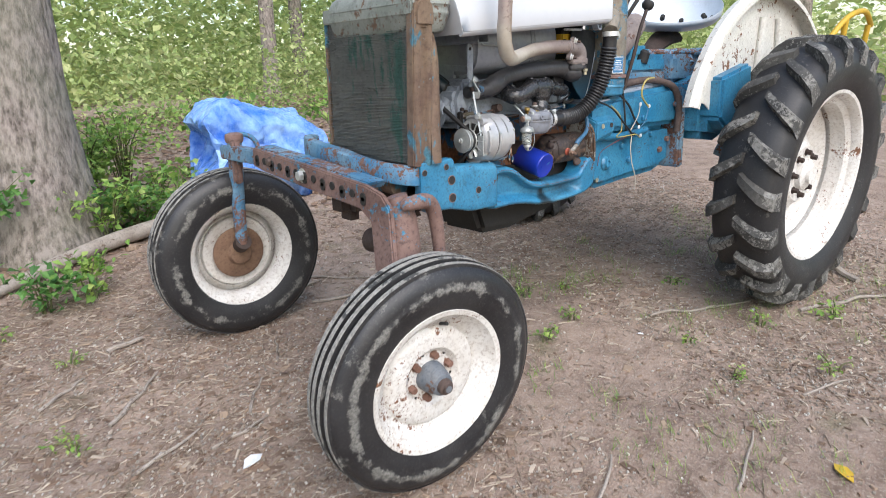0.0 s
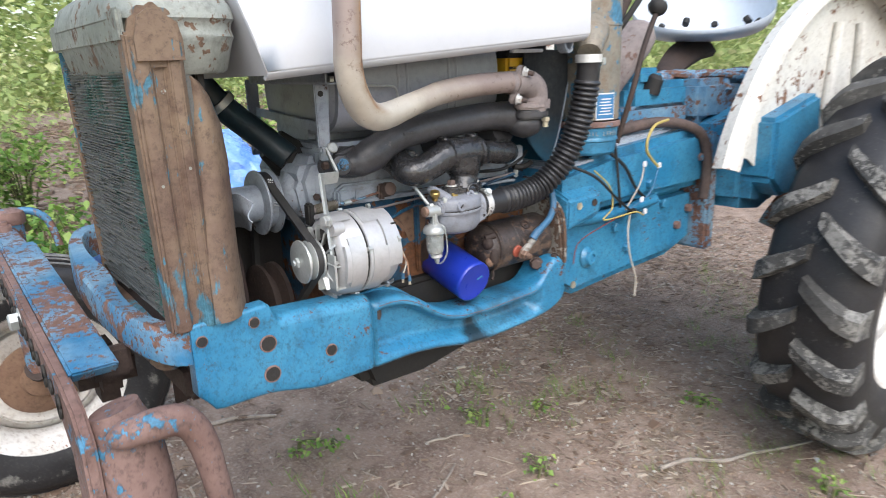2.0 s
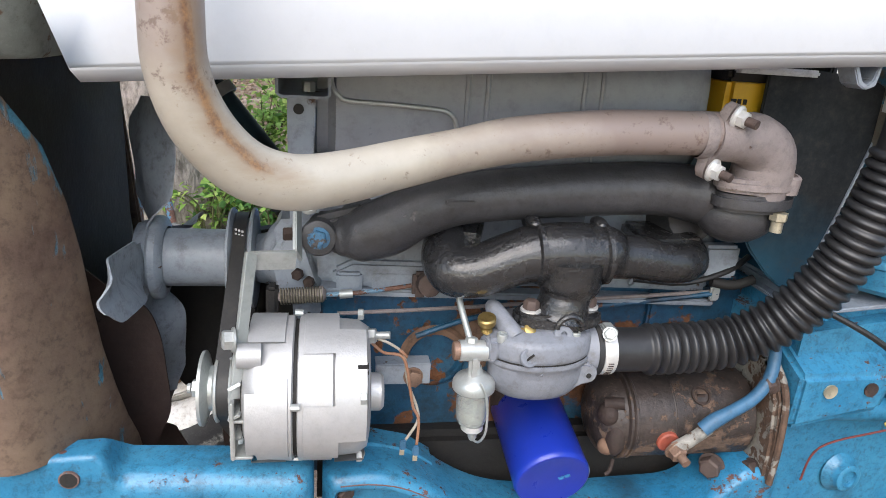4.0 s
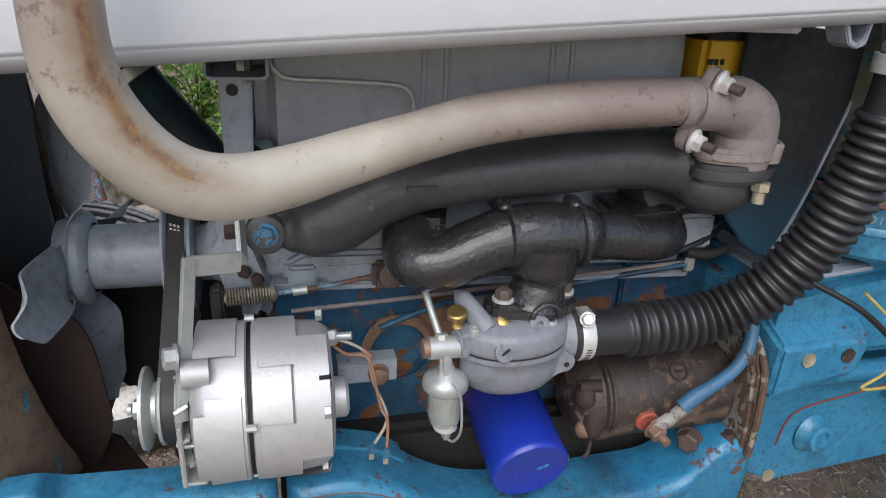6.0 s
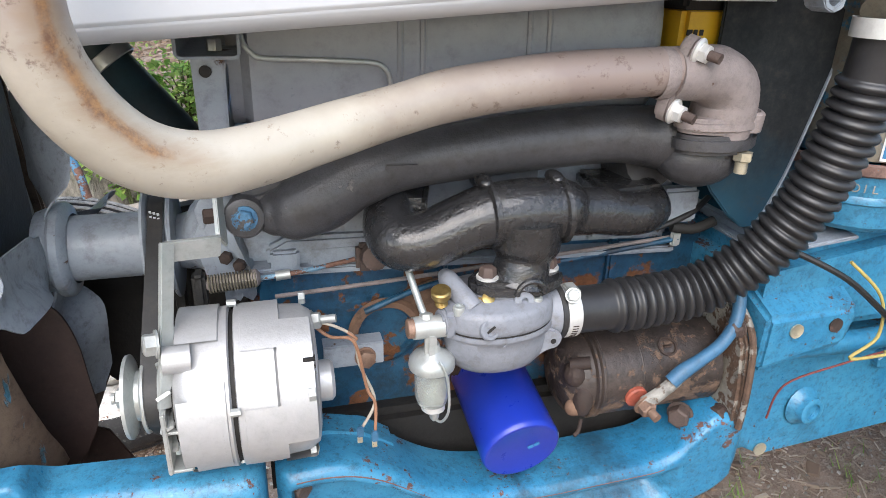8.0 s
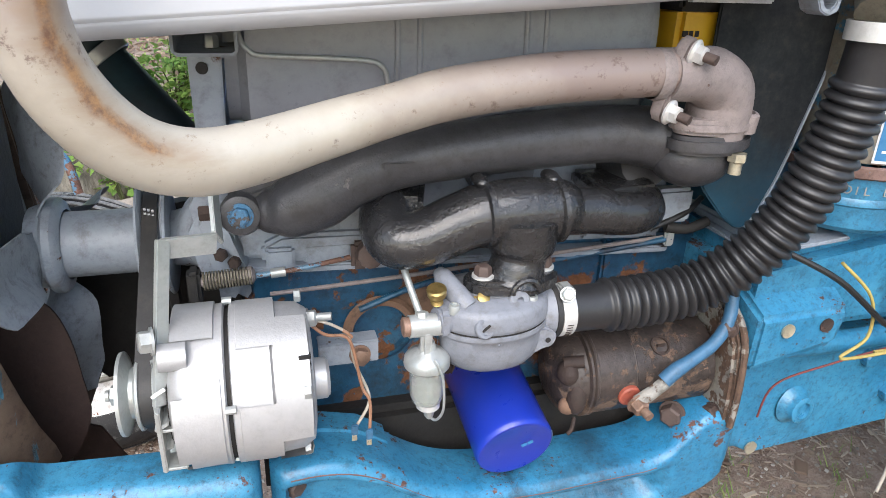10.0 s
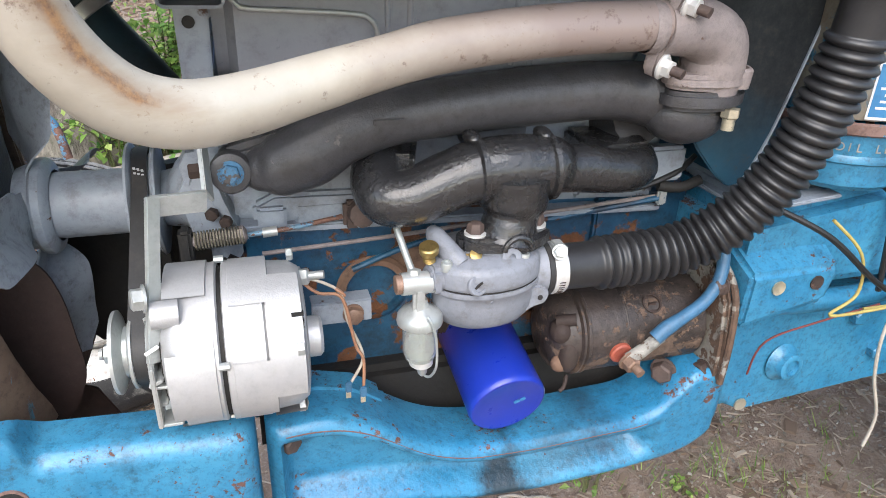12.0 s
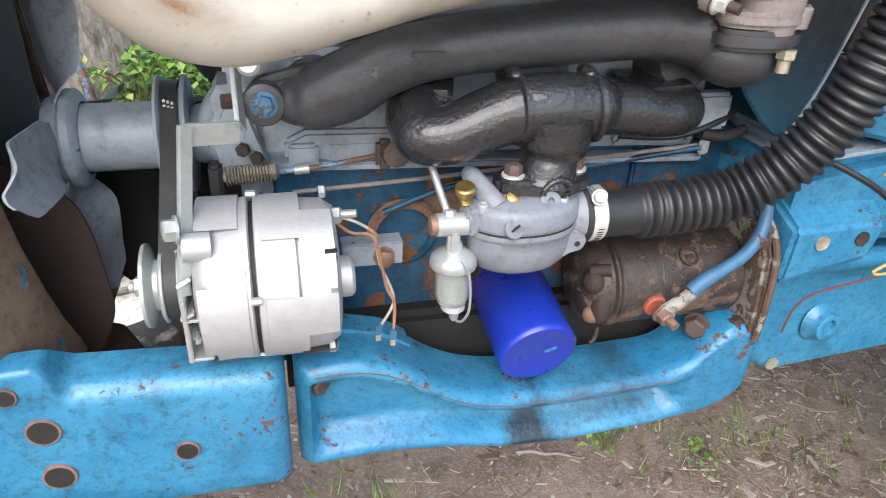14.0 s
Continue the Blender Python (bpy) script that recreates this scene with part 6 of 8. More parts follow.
part("rust_hoop", Geo().tube([(1.0, -0.12, 0.945), (1.15, -0.16, 0.96), (1.26, -0.2, 0.93), (1.29, -0.215, 0.85), (1.28, -0.215, 0.75)], 0.014, 10, 5), BOLT_RUST, bell, "rusty curved lever")
part("gear_cover", Geo().box((1.2, 0.0, 0.97), (0.3, 0.22, 0.06), 0.01), BLUE_OLD, bell)
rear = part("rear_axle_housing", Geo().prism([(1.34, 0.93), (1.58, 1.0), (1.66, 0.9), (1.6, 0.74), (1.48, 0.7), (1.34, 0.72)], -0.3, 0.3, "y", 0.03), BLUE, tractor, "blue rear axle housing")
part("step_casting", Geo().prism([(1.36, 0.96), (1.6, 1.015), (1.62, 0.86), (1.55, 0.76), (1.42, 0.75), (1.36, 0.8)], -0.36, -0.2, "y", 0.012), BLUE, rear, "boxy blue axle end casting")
part("axle_tube", Geo().tube([(1.68, -0.25, 0.72), (1.74, -0.5, 0.57)], [0.12, 0.08], 20, 2), BLUE_OLD, rear)
part("axle_tube", Geo().tube([(1.68, 0.25, 0.72), (1.74, 0.9, 0.7)], [0.12, 0.08], 20, 2), BLUE_OLD, rear)
part("gearbox_top", Geo().box((1.33, 0.03, 1.01), (0.46, 0.26, 0.1), 0.02).box((1.2, -0.02, 1.07), (0.12, 0.14, 0.05), 0.015), BLUE, rear, "blue gearbox top casting")
part("lift_cover", Geo().box((1.6, 0.05, 1.0), (0.5, 0.4, 0.12), 0.02), BLUE_OLD, rear)
for k in range(9):
    random.seed(40 + k)
    x0, y0 = 1.15 + random.random() * 0.6, -0.2 + random.random() * 0.35
    part("hydraulic_line", Geo().tube([(x0, y0, 1.02), (x0 + 0.06, y0 + 0.04, 1.07), (x0 + 0.16, y0 - 0.03, 1.06), (x0 + 0.25, y0 + 0.02, 1.02)], 0.012, 8, 4), BLUE_OLD if k % 3 else RUST_DARK, rear)
for k in range(6):
    random.seed(60 + k)
    part("lift_fitting", Geo().lathe([(0, 0), (0, 0.025), (0.04, 0.022), (0.05, 0.012), (0.05, 0)], (1.2 + 0.11 * k, -0.18 + 0.3 * random.random(), 1.03), (0.2, -0.3, 1), 12), BLUE_OLD if k % 2 else BLACK, rear)

# air cleaner and its hose
CX, CY, CR = 0.858, -0.155, 0.074
can = Geo().lathe([(0.99, 0.0), (0.99, CR - 0.002), (1.0, CR), (1.19, CR), (1.192, CR + 0.002), (1.198, CR + 0.002), (1.2, CR), (1.31, CR), (1.315, CR + 0.004), (1.33, CR + 0.004), (1.33, 0.0)], (CX, CY, 0), (0, 0, 1), 44)
air = part("air_cleaner", can, CLEANER, tractor, "tall oil-bath air cleaner in worn tan and blue paint")
part("clamp_band", Geo().lathe([(0.974, CR + 0.001), (0.976, CR + 0.004), (0.986, CR + 0.004), (0.988, CR + 0.001)], (CX, CY, 0), (0, 0, 1), 44), RUSTY, air)
part("oil_cup", Geo().lathe([(0.912, 0.0), (0.912, CR - 0.012), (0.918, CR - 0.006), (0.942, CR - 0.004), (0.944, CR - 0.001), (0.949, CR - 0.001), (0.952, CR - 0.003), (0.974, CR - 0.001)], (CX, CY, 0), (0, 0, 1), 44), BLUE, air, "blue oil cup with raised lettering")
part("inlet_window", Geo().box((CX - 0.02, CY - 0.068, 1.285), (0.07, 0.02, 0.04), 0.003), BLACK, air)
part("inlet_stub", Geo().tube([(CX - 0.03, CY - 0.03, 1.18), (0.77, -0.235, 1.165), (0.74, -0.258, 1.135)], [0.045, 0.034, 0.024], 20, 5), CLEANER, air)
uax = Vector((0, 0, 1)).orthogonal().normalized()
wax = Vector((0, 0, 1)).cross(uax)


def on_can(z0, z1, a0, a1, r):
    return Geo().lathe([(z0, r), (z1, r)], (CX, CY, 0), (0, 0, 1), 12, a0, a1)


def az(dx, dy):
    d = Vector((dx, dy, 0))
    return math.degrees(math.atan2(d.dot(wax), d.dot(uax))) % 360


mid = az(-0.25, -0.97)
part("label_border", on_can(0.992, 1.05, mid - 19, mid + 19, CR + 0.0006), LABEL_WHITE, air, "white bordered instruction label")
part("label_field", on_can(0.995, 1.047, mid - 17.5, mid + 17.5, CR + 0.001), LABEL_BLUE, air, "blue label field")
for k in range(6):
    part("label_line", on_can(1.003 + 0.0065 * k, 1.0055 + 0.0065 * k, mid - 14 + (k % 3) * 2, mid + 14 - (k * 5 % 7), CR + 0.0014), LABEL_WHITE, air)
for k, ch_ in enumerate("OIL LEVEL"):
    if ch_ == " ":
        continue
    cu = bpy.data.curves.new("letter", "FONT")
    cu.body, cu.size, cu.extrude, cu.align_x = ch_, 0.013 * K, 0.0008, "CENTER"
    ang = math.atan2(-0.97, -0.25) + radians(7.5) * (k - 4)
    lo_ = new("raised_letter", cu)
    lo_.matrix_basis = Matrix.Translation(Vector((CX + (CR - 0.0025) * math.cos(ang), CY + (CR - 0.0025) * math.sin(ang), 0.957)) * K) @ Matrix.Rotation(ang + math.pi / 2, 4, "Z") @ Matrix.Rotation(math.pi / 2, 4, "X")
    me_ = bpy.data.meshes.new_from_object(lo_.evaluated_get(bpy.context.evaluated_depsgraph_get()))
    me_.materials.clear()
    me_.materials.append(CABLE_END)
    lm = new("raised_letter", me_)
    lm.matrix_basis = lo_.matrix_basis.copy()
    bpy.data.objects.remove(lo_)
    under(lm, air)
hose_path = [(0.487, -0.2, 0.852), (0.535, -0.2, 0.851), (0.6, -0.2, 0.853), (0.65, -0.205, 0.865), (0.69, -0.22, 0.9), (0.716, -0.235, 0.95), (0.728, -0.246, 1.0), (0.735, -0.254, 1.05), (0.737, -0.259, 1.095), (0.735, -0.262, 1.13)]


def smooth_line(path, n):
    P = [Vector(p) for p in path]
    out = []
    for i in range(len(P) - 1):
        p0, p1, p2, p3 = P[max(i - 1, 0)], P[i], P[i + 1], P[min(i + 2, len(P) - 1)]
        for k in range(n):
            t = k / n
            out.append(0.5 * (2 * p1 + (p2 - p0) * t + (2 * p0 - 5 * p1 + 4 * p2 - p3) * t * t + (3 * p1 - p0 - 3 * p2 + p3) * t**3))
    return out + [P[-1]]


line = smooth_line(hose_path, 40)
dist = [0.0]
for a, b in zip(line, line[1:]):
    dist.append(dist[-1] + (b - a).length)
total, pitch = dist[-1], 0.0109
pts, rad = [], []
s = 0.0
while s <= total:
    i = min(range(len(dist)), key=lambda q: abs(dist[q] - s))
    pts.append(line[i])
    if s < 0.056 or s > total - 0.05:
        rad.append(0.0235)
    else:
        rad.append(0.0222 + 0.0058 * (0.5 + 0.5 * math.cos(2 * math.pi * (s - 0.05) / pitch)) ** 0.45)
    s += pitch / 10
clean = [pts[0]]
crad = [rad[0]]
for p, r in zip(pts[1:], rad[1:]):
    if (p - clean[-1]).length > 0.0004:
        clean.append(p)
        crad.append(r)
hose = part("intake_hose", Geo().tube(clean, crad, 28, 1), HOSE, tractor, "black corrugated plastic intake hose", sharp=80)
hose_band = part("hose_clamp", Geo().lathe([(-0.007, 0.0245), (-0.007, 0.0262), (-0.0055, 0.0266), (0.0055, 0.0266), (0.007, 0.0262), (0.007, 0.0245)], (0.4965, -0.2, 0.8518), X, 40), NUTZINC, hose, "bright worm drive hose clamp")
for k in range(15):
    a = radians(188 + 7 * k)
    part("band_slot", Geo().box((0.4965, -0.2 + 0.0266 * math.cos(a), 0.8518 + 0.0266 * math.sin(a)), (0.006, 0.0006, 0.0013), 0.0, Matrix.Rotation(a - math.pi / 2, 3, "X")), RUST_DARK, hose_band)
part("clamp_screw", Geo().bolt((0.493, -0.219, 0.878), (-0.25, -0.85, 0.45), 0.0062, 0.006, 0.0075).box((0.4965, -0.208, 0.8785), (0.013, 0.02, 0.008), 0.002), ZINC, hose)
part("hose_clamp", Geo().lathe([(-0.008, 0.0255), (-0.008, 0.0275), (0.008, 0.0275), (0.008, 0.0255)], (0.735, -0.262, 1.124), (0, 0, 1), 32), NUTZINC, hose, "white hose clamp")
part("clamp_screw", Geo().box((0.763, -0.27, 1.118), (0.012, 0.02, 0.014), 0.002), ZINC, hose)

# radiator, leaning a little
def leaned(geo):
    geo.v = [(x - 0.05 * (z - 0.97), y + 0.03 - 0.11 * (z - 0.97), z) for x, y, z in geo.v]
    return geo


def loft(layers, cx, cy, hx, hy, rc, n=9):
    """A rounded box built of layers: (height, scale)."""
    vs, fs = [], []
    loop = []
    for sx, sy, a0 in ((1, 1, 0), (-1, 1, 90), (-1, -1, 180), (1, -1, 270)):
        for k in range(n):
            th = radians(a0 + 90 * k / (n - 1))
            loop.append((sx * (hx - rc) + rc * math.cos(th), sy * (hy - rc) + rc * math.sin(th)))
    m_ = len(loop)
    for z, s, in layers:
        for x, y in loop:
            d = 1 - s
            vs.append((cx + x - math.copysign(min(abs(x), d * hx), x), cy + y - math.copysign(min(abs(y), d * hx), y), z))
    for i in range(len(layers) - 1):
        for k in range(m_):
            fs.append((i * m_ + k, i * m_ + (k + 1) % m_, (i + 1) * m_ + (k + 1) % m_, (i + 1) * m_ + k))
    fs += [tuple(range(m_))[::-1], tuple(len(vs) - m_ + k for k in range(m_))]
    return Geo().add(vs, fs)


radiator = part("radiator", leaned(Geo().box((-0.1, -0.085, 0.97), (0.07, 0.4, 0.4), 0.003)), RADCORE, tractor, "dark finned radiator core with bent fins")
fins = Geo()
random.seed(5)
for k in range(92):
    z = 0.772 + k * 0.0042
    y0 = -0.283
    while y0 < 0.11:
        w = random.uniform(0.02, 0.09)
        fins.box((-0.136 + random.uniform(-0.0025, 0.003), y0 + w / 2, z + random.uniform(-0.001, 0.001)), (0.006, min(w, 0.112 - y0), 0.0016), 0.0)
        y0 += w
part("fin_pack", leaned(fins), RADCORE, radiator)
part("top_tank", leaned(loft([(1.12, 0.78), (1.125, 0.84), (1.16, 0.93), (1.167, 0.96), (1.17, 1.05), (1.178, 1.07), (1.186, 1.05), (1.189, 0.98), (1.205, 0.95), (1.222, 0.85), (1.234, 0.65), (1.238, 0.3)], -0.07, -0.088, 0.083, 0.215, 0.055)), GALV, radiator, "greenish weathered radiator top tank")
part("front_lip", leaned(Geo().prism([(-0.3, 1.16), (0.12, 1.16), (0.12, 1.2), (-0.3, 1.2)], -0.15, -0.143, "x", 0.003)), GALV, radiator)
part("filler_cap", leaned(Geo().lathe([(0, 0), (0, 0.035), (0.012, 0.035), (0.018, 0.025), (0.018, 0)], (-0.08, -0.06, 1.236), (0, 0, 1), 24)), GALV, radiator)
ridge = [(-0.144, -0.286), (-0.142, -0.3), (-0.134, -0.305), (-0.122, -0.304), (-0.116, -0.296), (-0.104, -0.296), (-0.098, -0.304), (-0.086, -0.305), (-0.078, -0.298), (-0.076, -0.29), (-0.082, -0.286)]
post = Geo().prism(ridge, 0.765, 1.16, "z", 0.0015)
post.prism([(-0.144, 1.13), (-0.144, 1.165), (-0.135, 1.195), (-0.118, 1.207), (-0.098, 1.205), (-0.082, 1.19), (-0.076, 1.165), (-0.076, 1.13)], -0.309, -0.285, "y", 0.008)
post.prism([(-0.304, 0.765), (-0.304, 1.17), (-0.275, 1.18), (-0.272, 0.765)], -0.148, -0.139, "x", 0.003)
side_post = part("side_post", leaned(post), RUST_POST, radiator, "pressed rust brown radiator side post")
for p in ((-0.11, 1.1), (-0.13, 0.98), (-0.09, 1.0)):
    part("post_rivet", leaned(Geo().lathe([(0, 0), (0, 0.0035), (0.0015, 0.003), (0.002, 0)], (p[0], -0.303, p[1]), (0, -1, 0), 12)), GALV, side_post)
for x in (-0.125, -0.095):
    for y in (-0.25, -0.215):
        part("tank_hole", leaned(Geo().box((x, y, 1.2245 if y < -0.23 else 1.236), (0.012, 0.006, 0.003), 0.0)), BLACK, radiator)
part("far_post", leaned(Geo().prism([(-0.142, 0.765), (-0.142, 1.17), (-0.055, 1.17), (-0.055, 0.765)], 0.118, 0.128, "y", 0.003)), RUST_POST, radiator)
edge_line = [(0.7, 0.003, -0.15), (0.712, 0.013, -0.14), (0.73, 0.012, -0.146), (0.76, 0.007, -0.158), (0.8, 0.002, -0.17), (0.85, -0.004, -0.18), (0.9, -0.007, -0.188), (0.95, -0.009, -0.195), (1.0, -0.013, -0.205), (1.05, -0.022, -0.218), (1.09, -0.04, -0.235), (1.11, -0.056, -0.248), (1.118, -0.07, -0.258)]
vs, fs = [], []
cols = 14
for z, xe, ye in edge_line:
    for o in (0.0, 0.003):
        for c_ in range(cols):
            s_ = c_ / (cols - 1)
            vs.append((-0.08 + (xe + 0.08) * s_, -0.262 + (ye + 0.262) * s_**2.2 - 0.012 * math.sin(math.pi * s_) + o, max(z, 0.77 - 0.07 * ease((s_ - 0.55) / 0.4))))
nr = 2 * cols
for i in range(len(edge_line) - 1):
    for o in (0, cols):
        for c_ in range(cols - 1):
            fs.append((i * nr + o + c_, i * nr + o + c_ + 1, (i + 1) * nr + o + c_ + 1, (i + 1) * nr + o + c_))
    for c_ in (0, cols - 1):
        fs.append((i * nr + c_, i * nr + cols + c_, (i + 1) * nr + cols + c_, (i + 1) * nr + c_))
part("fan_shroud", Geo().add(vs, fs), RUST_POST, radiator, "rusty fan shroud sheet with blue paint remains", sharp=60)
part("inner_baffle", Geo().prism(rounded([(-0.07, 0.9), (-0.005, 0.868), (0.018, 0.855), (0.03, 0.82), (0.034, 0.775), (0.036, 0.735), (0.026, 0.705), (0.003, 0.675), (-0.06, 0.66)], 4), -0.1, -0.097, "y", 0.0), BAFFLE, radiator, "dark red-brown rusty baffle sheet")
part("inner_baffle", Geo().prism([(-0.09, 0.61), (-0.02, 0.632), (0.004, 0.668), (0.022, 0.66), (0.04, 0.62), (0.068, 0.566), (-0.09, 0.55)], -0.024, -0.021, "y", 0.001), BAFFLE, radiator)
# Black sheet gives the rear of the core its shade as colour.
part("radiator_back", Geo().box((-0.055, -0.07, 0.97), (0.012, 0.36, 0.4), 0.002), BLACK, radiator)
part("lower_tank", Geo().box((-0.08, -0.06, 0.755), (0.09, 0.36, 0.05), 0.01), RUST_DARK, radiator)
hs = part("radiator_hose", Geo().tube([(-0.01, 0.03, 1.17), (0.03, 0.035, 1.12), (0.076, 0.03, 1.063), (0.13, -0.01, 1.005), (0.165, -0.04, 0.965)], 0.024, 20, 5), HOSE_TEAL, tractor, "black upper radiator hose")
part("hose_band", Geo().lathe([(-0.007, 0.028), (-0.006, 0.0295), (0.006, 0.0295), (0.007, 0.028)], (0.074, 0.031, 1.066), (0.6, -0.1, -0.75), 24), ZINC, hs)
part("thermostat_housing", Geo().tube([(0.15, 0.0, 0.99), (0.19, -0.01, 0.95)], [0.032, 0.042], 18, 2), BLACK, tractor)

# tank with its supports, hood, battery, firewall
tk2 = Geo().prism(rounded([(-0.115, 1.015), (-0.14, 1.04), (-0.147, 1.085), (-0.143, 1.14), (-0.12, 1.185), (-0.06, 1.2), (0.06, 1.2), (0.115, 1.17), (0.125, 1.1), (0.115, 1.04), (0.08, 1.012), (-0.06, 1.005)], 4), 0.197, 0.606, "x", 0.018, 3)
tank = part("fuel_tank", tk2, TANK, tractor, "dark grey painted fuel tank")
for x in (0.342, 0.362, 0.461, 0.48):
    part("stiffening_rib", Geo().tube([(x, -0.139, 1.04), (x, -0.1465, 1.085), (x, -0.1425, 1.14), (x, -0.12, 1.185)], 0.0032, 8, 4), TANK, tank)
part("fuel_line", Geo().tube([(0.208, -0.152, 1.13), (0.211, -0.16, 1.106), (0.217, -0.161, 1.097), (0.2265, -0.161, 1.0925), (0.268, -0.161, 1.0907), (0.312, -0.161, 1.088), (0.324, -0.161, 1.084), (0.33, -0.159, 1.074), (0.332, -0.155, 1.05)], 0.0023, 10, 5), ZINC, tank, "thin steel fuel line")
sup = part("tank_support", Geo().prism([(0.169, 1.098), (0.196, 1.098), (0.193, 0.99), (0.19, 0.968), (0.172, 0.968), (0.17, 1.0)], -0.148, -0.142, "y", 0.002), GREY, tractor, "grey steel tank support strap")
part("strap_hole", Geo().lathe([(0, 0), (0, 0.005), (0.001, 0.005), (0.001, 0)], (0.18, -0.1485, 1.081), (0, -1, 0), 14), BLACK, sup)
part("support_rear_leg", Geo().box((0.184, 0.14, 1.03), (0.026, 0.006, 0.15), 0.002), GREY, sup)
part("support_brace", Geo().prism([(-0.142, 1.03), (0.14, 1.05), (0.14, 1.034), (-0.142, 1.012)], 0.186, 0.191, "x", 0.001), GREY, sup)
ch = [(0.1625, 1.125), (0.1625, 1.1), (0.1665, 1.0965), (0.206, 1.0965), (0.21, 1.1), (0.21, 1.125), (0.2075, 1.125), (0.2075, 1.1), (0.2045, 1.099), (0.168, 1.099), (0.165, 1.1), (0.165, 1.125)]
part("channel_bracket", Geo().prism(ch, -0.2, 0.1, "y", 0.0005), GREY, sup)
part("channel_nut", Geo().bolt((0.19, -0.17, 1.1), (0, 0, 1), 0.006, 0.009), ZINC, sup)

hood_rows = []
for i in range(19):
    q = i / 18
    x = 0.03 + 0.68 * q
    zb = 1.109 + 0.05 * q
    ztop = 1.335 + 0.035 * math.sin(math.pi * min(1, q * 1.1)) - (0.0 if q > 0.08 else 0.06 * (1 - q / 0.08))
    c, hw = -0.07, 0.215
    row = []
    sect = [(-hw + 0.02, zb + 0.006), (-hw + 0.016, zb + 0.003), (-hw + 0.0135, zb + 0.003), (-hw + 0.001, zb + 0.0115), (-hw, zb + 0.0135), (-hw, zb + 0.06), (-hw + 0.004, zb + 0.11), (-hw + 0.025, ztop - 0.05), (-hw + 0.06, ztop - 0.02), (-hw + 0.11, ztop - 0.006), (-0.05, ztop), (0.05, ztop), (hw - 0.11, ztop - 0.006), (hw - 0.06, ztop - 0.02), (hw - 0.025, ztop - 0.05), (hw, zb + 0.06), (hw, zb)]
    for y, z in sect:
        lead = -0.07 * max(0.0, (z - 1.115)) / 0.2 * (1 - q)
        row.append((x + lead, c + y, z))
    hood_rows.append(row)
n = len(hood_rows[0])
outer = [p for r in hood_rows for p in r]
inner = [(x, c + (y - c) * 0.985, z - 0.004) for x, y, z in outer]
hg = Geo()
m0 = len(outer)
fs = []
for i in range(18):
    for k in range(n - 1):
        fs.append((i * n + k, i * n + k + 1, (i + 1) * n + k + 1, (i + 1) * n + k))
        fs.append((m0 + i * n + k, m0 + (i + 1) * n + k, m0 + (i + 1) * n + k + 1, m0 + i * n + k + 1))
    for k in (0, n - 1):
        fs.append((i * n + k, (i + 1) * n + k, m0 + (i + 1) * n + k, m0 + i * n + k))
for k in range(n - 1):
    for i in (0, 18):
        fs.append((i * n + k, i * n + k + 1, m0 + i * n + k + 1, m0 + i * n + k))
fs.append(tuple(range(n)))
hg.add(outer + inner, fs)
hood = part("hood", hg, HOOD, tractor, "glossy white engine hood", sharp=50)
part("hood_hinge", Geo().prism([(0.655, 1.165), (0.66, 1.165), (0.672, 1.142), (0.677, 1.14), (0.682, 1.144), (0.686, 1.165), (0.69, 1.165), (0.686, 1.139), (0.677, 1.135), (0.668, 1.139)], -0.262, -0.238, "y", 0.001), GREY, hood)
part("hood_brace", Geo().box((0.62, -0.2, 1.158), (0.12, 0.012, 0.008), 0.001), LABEL_WHITE, hood)
bat = part("battery", Geo().box((0.652, -0.03, 1.1), (0.075, 0.24, 0.07), 0.006), BAT_YELLOW, tractor, "yellow cased battery with a black lid")
part("battery_lid", Geo().box((0.652, -0.03, 1.137), (0.08, 0.245, 0.014), 0.004), BLACK, bat)
part("battery_strap", Geo().box((0.655, -0.165, 1.143), (0.09, 0.012, 0.007), 0.002), LABEL_WHITE, bat)
for k, w_ in enumerate((0.006, 0.004, 0.004)):
    part("printed_bar", Geo().box((0.622 + 0.0065 * k, -0.1505, 1.11), (w_, 0.001, 0.0055), 0.0), BLACK, bat)
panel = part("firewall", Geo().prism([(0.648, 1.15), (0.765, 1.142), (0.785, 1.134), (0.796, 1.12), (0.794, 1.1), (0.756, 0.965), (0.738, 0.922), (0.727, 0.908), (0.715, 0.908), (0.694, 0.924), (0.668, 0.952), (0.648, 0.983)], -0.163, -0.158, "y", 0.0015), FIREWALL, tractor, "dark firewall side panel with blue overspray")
part("panel_edge", Geo().tube([(0.796, -0.1635, 1.115), (0.776, -0.1635, 1.036), (0.756, -0.1635, 0.965), (0.738, -0.1635, 0.922), (0.728, -0.1635, 0.909)], 0.0018, 6, 4), GREY, panel)
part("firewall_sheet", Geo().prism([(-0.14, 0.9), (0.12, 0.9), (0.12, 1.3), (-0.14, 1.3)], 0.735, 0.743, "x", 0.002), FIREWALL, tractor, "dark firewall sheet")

# seat, fender, controls
seat_c = Vector((1.77, 0.12, 1.165))
sg = Geo()
vs, fs = [], []
rings, seg = 12, 44
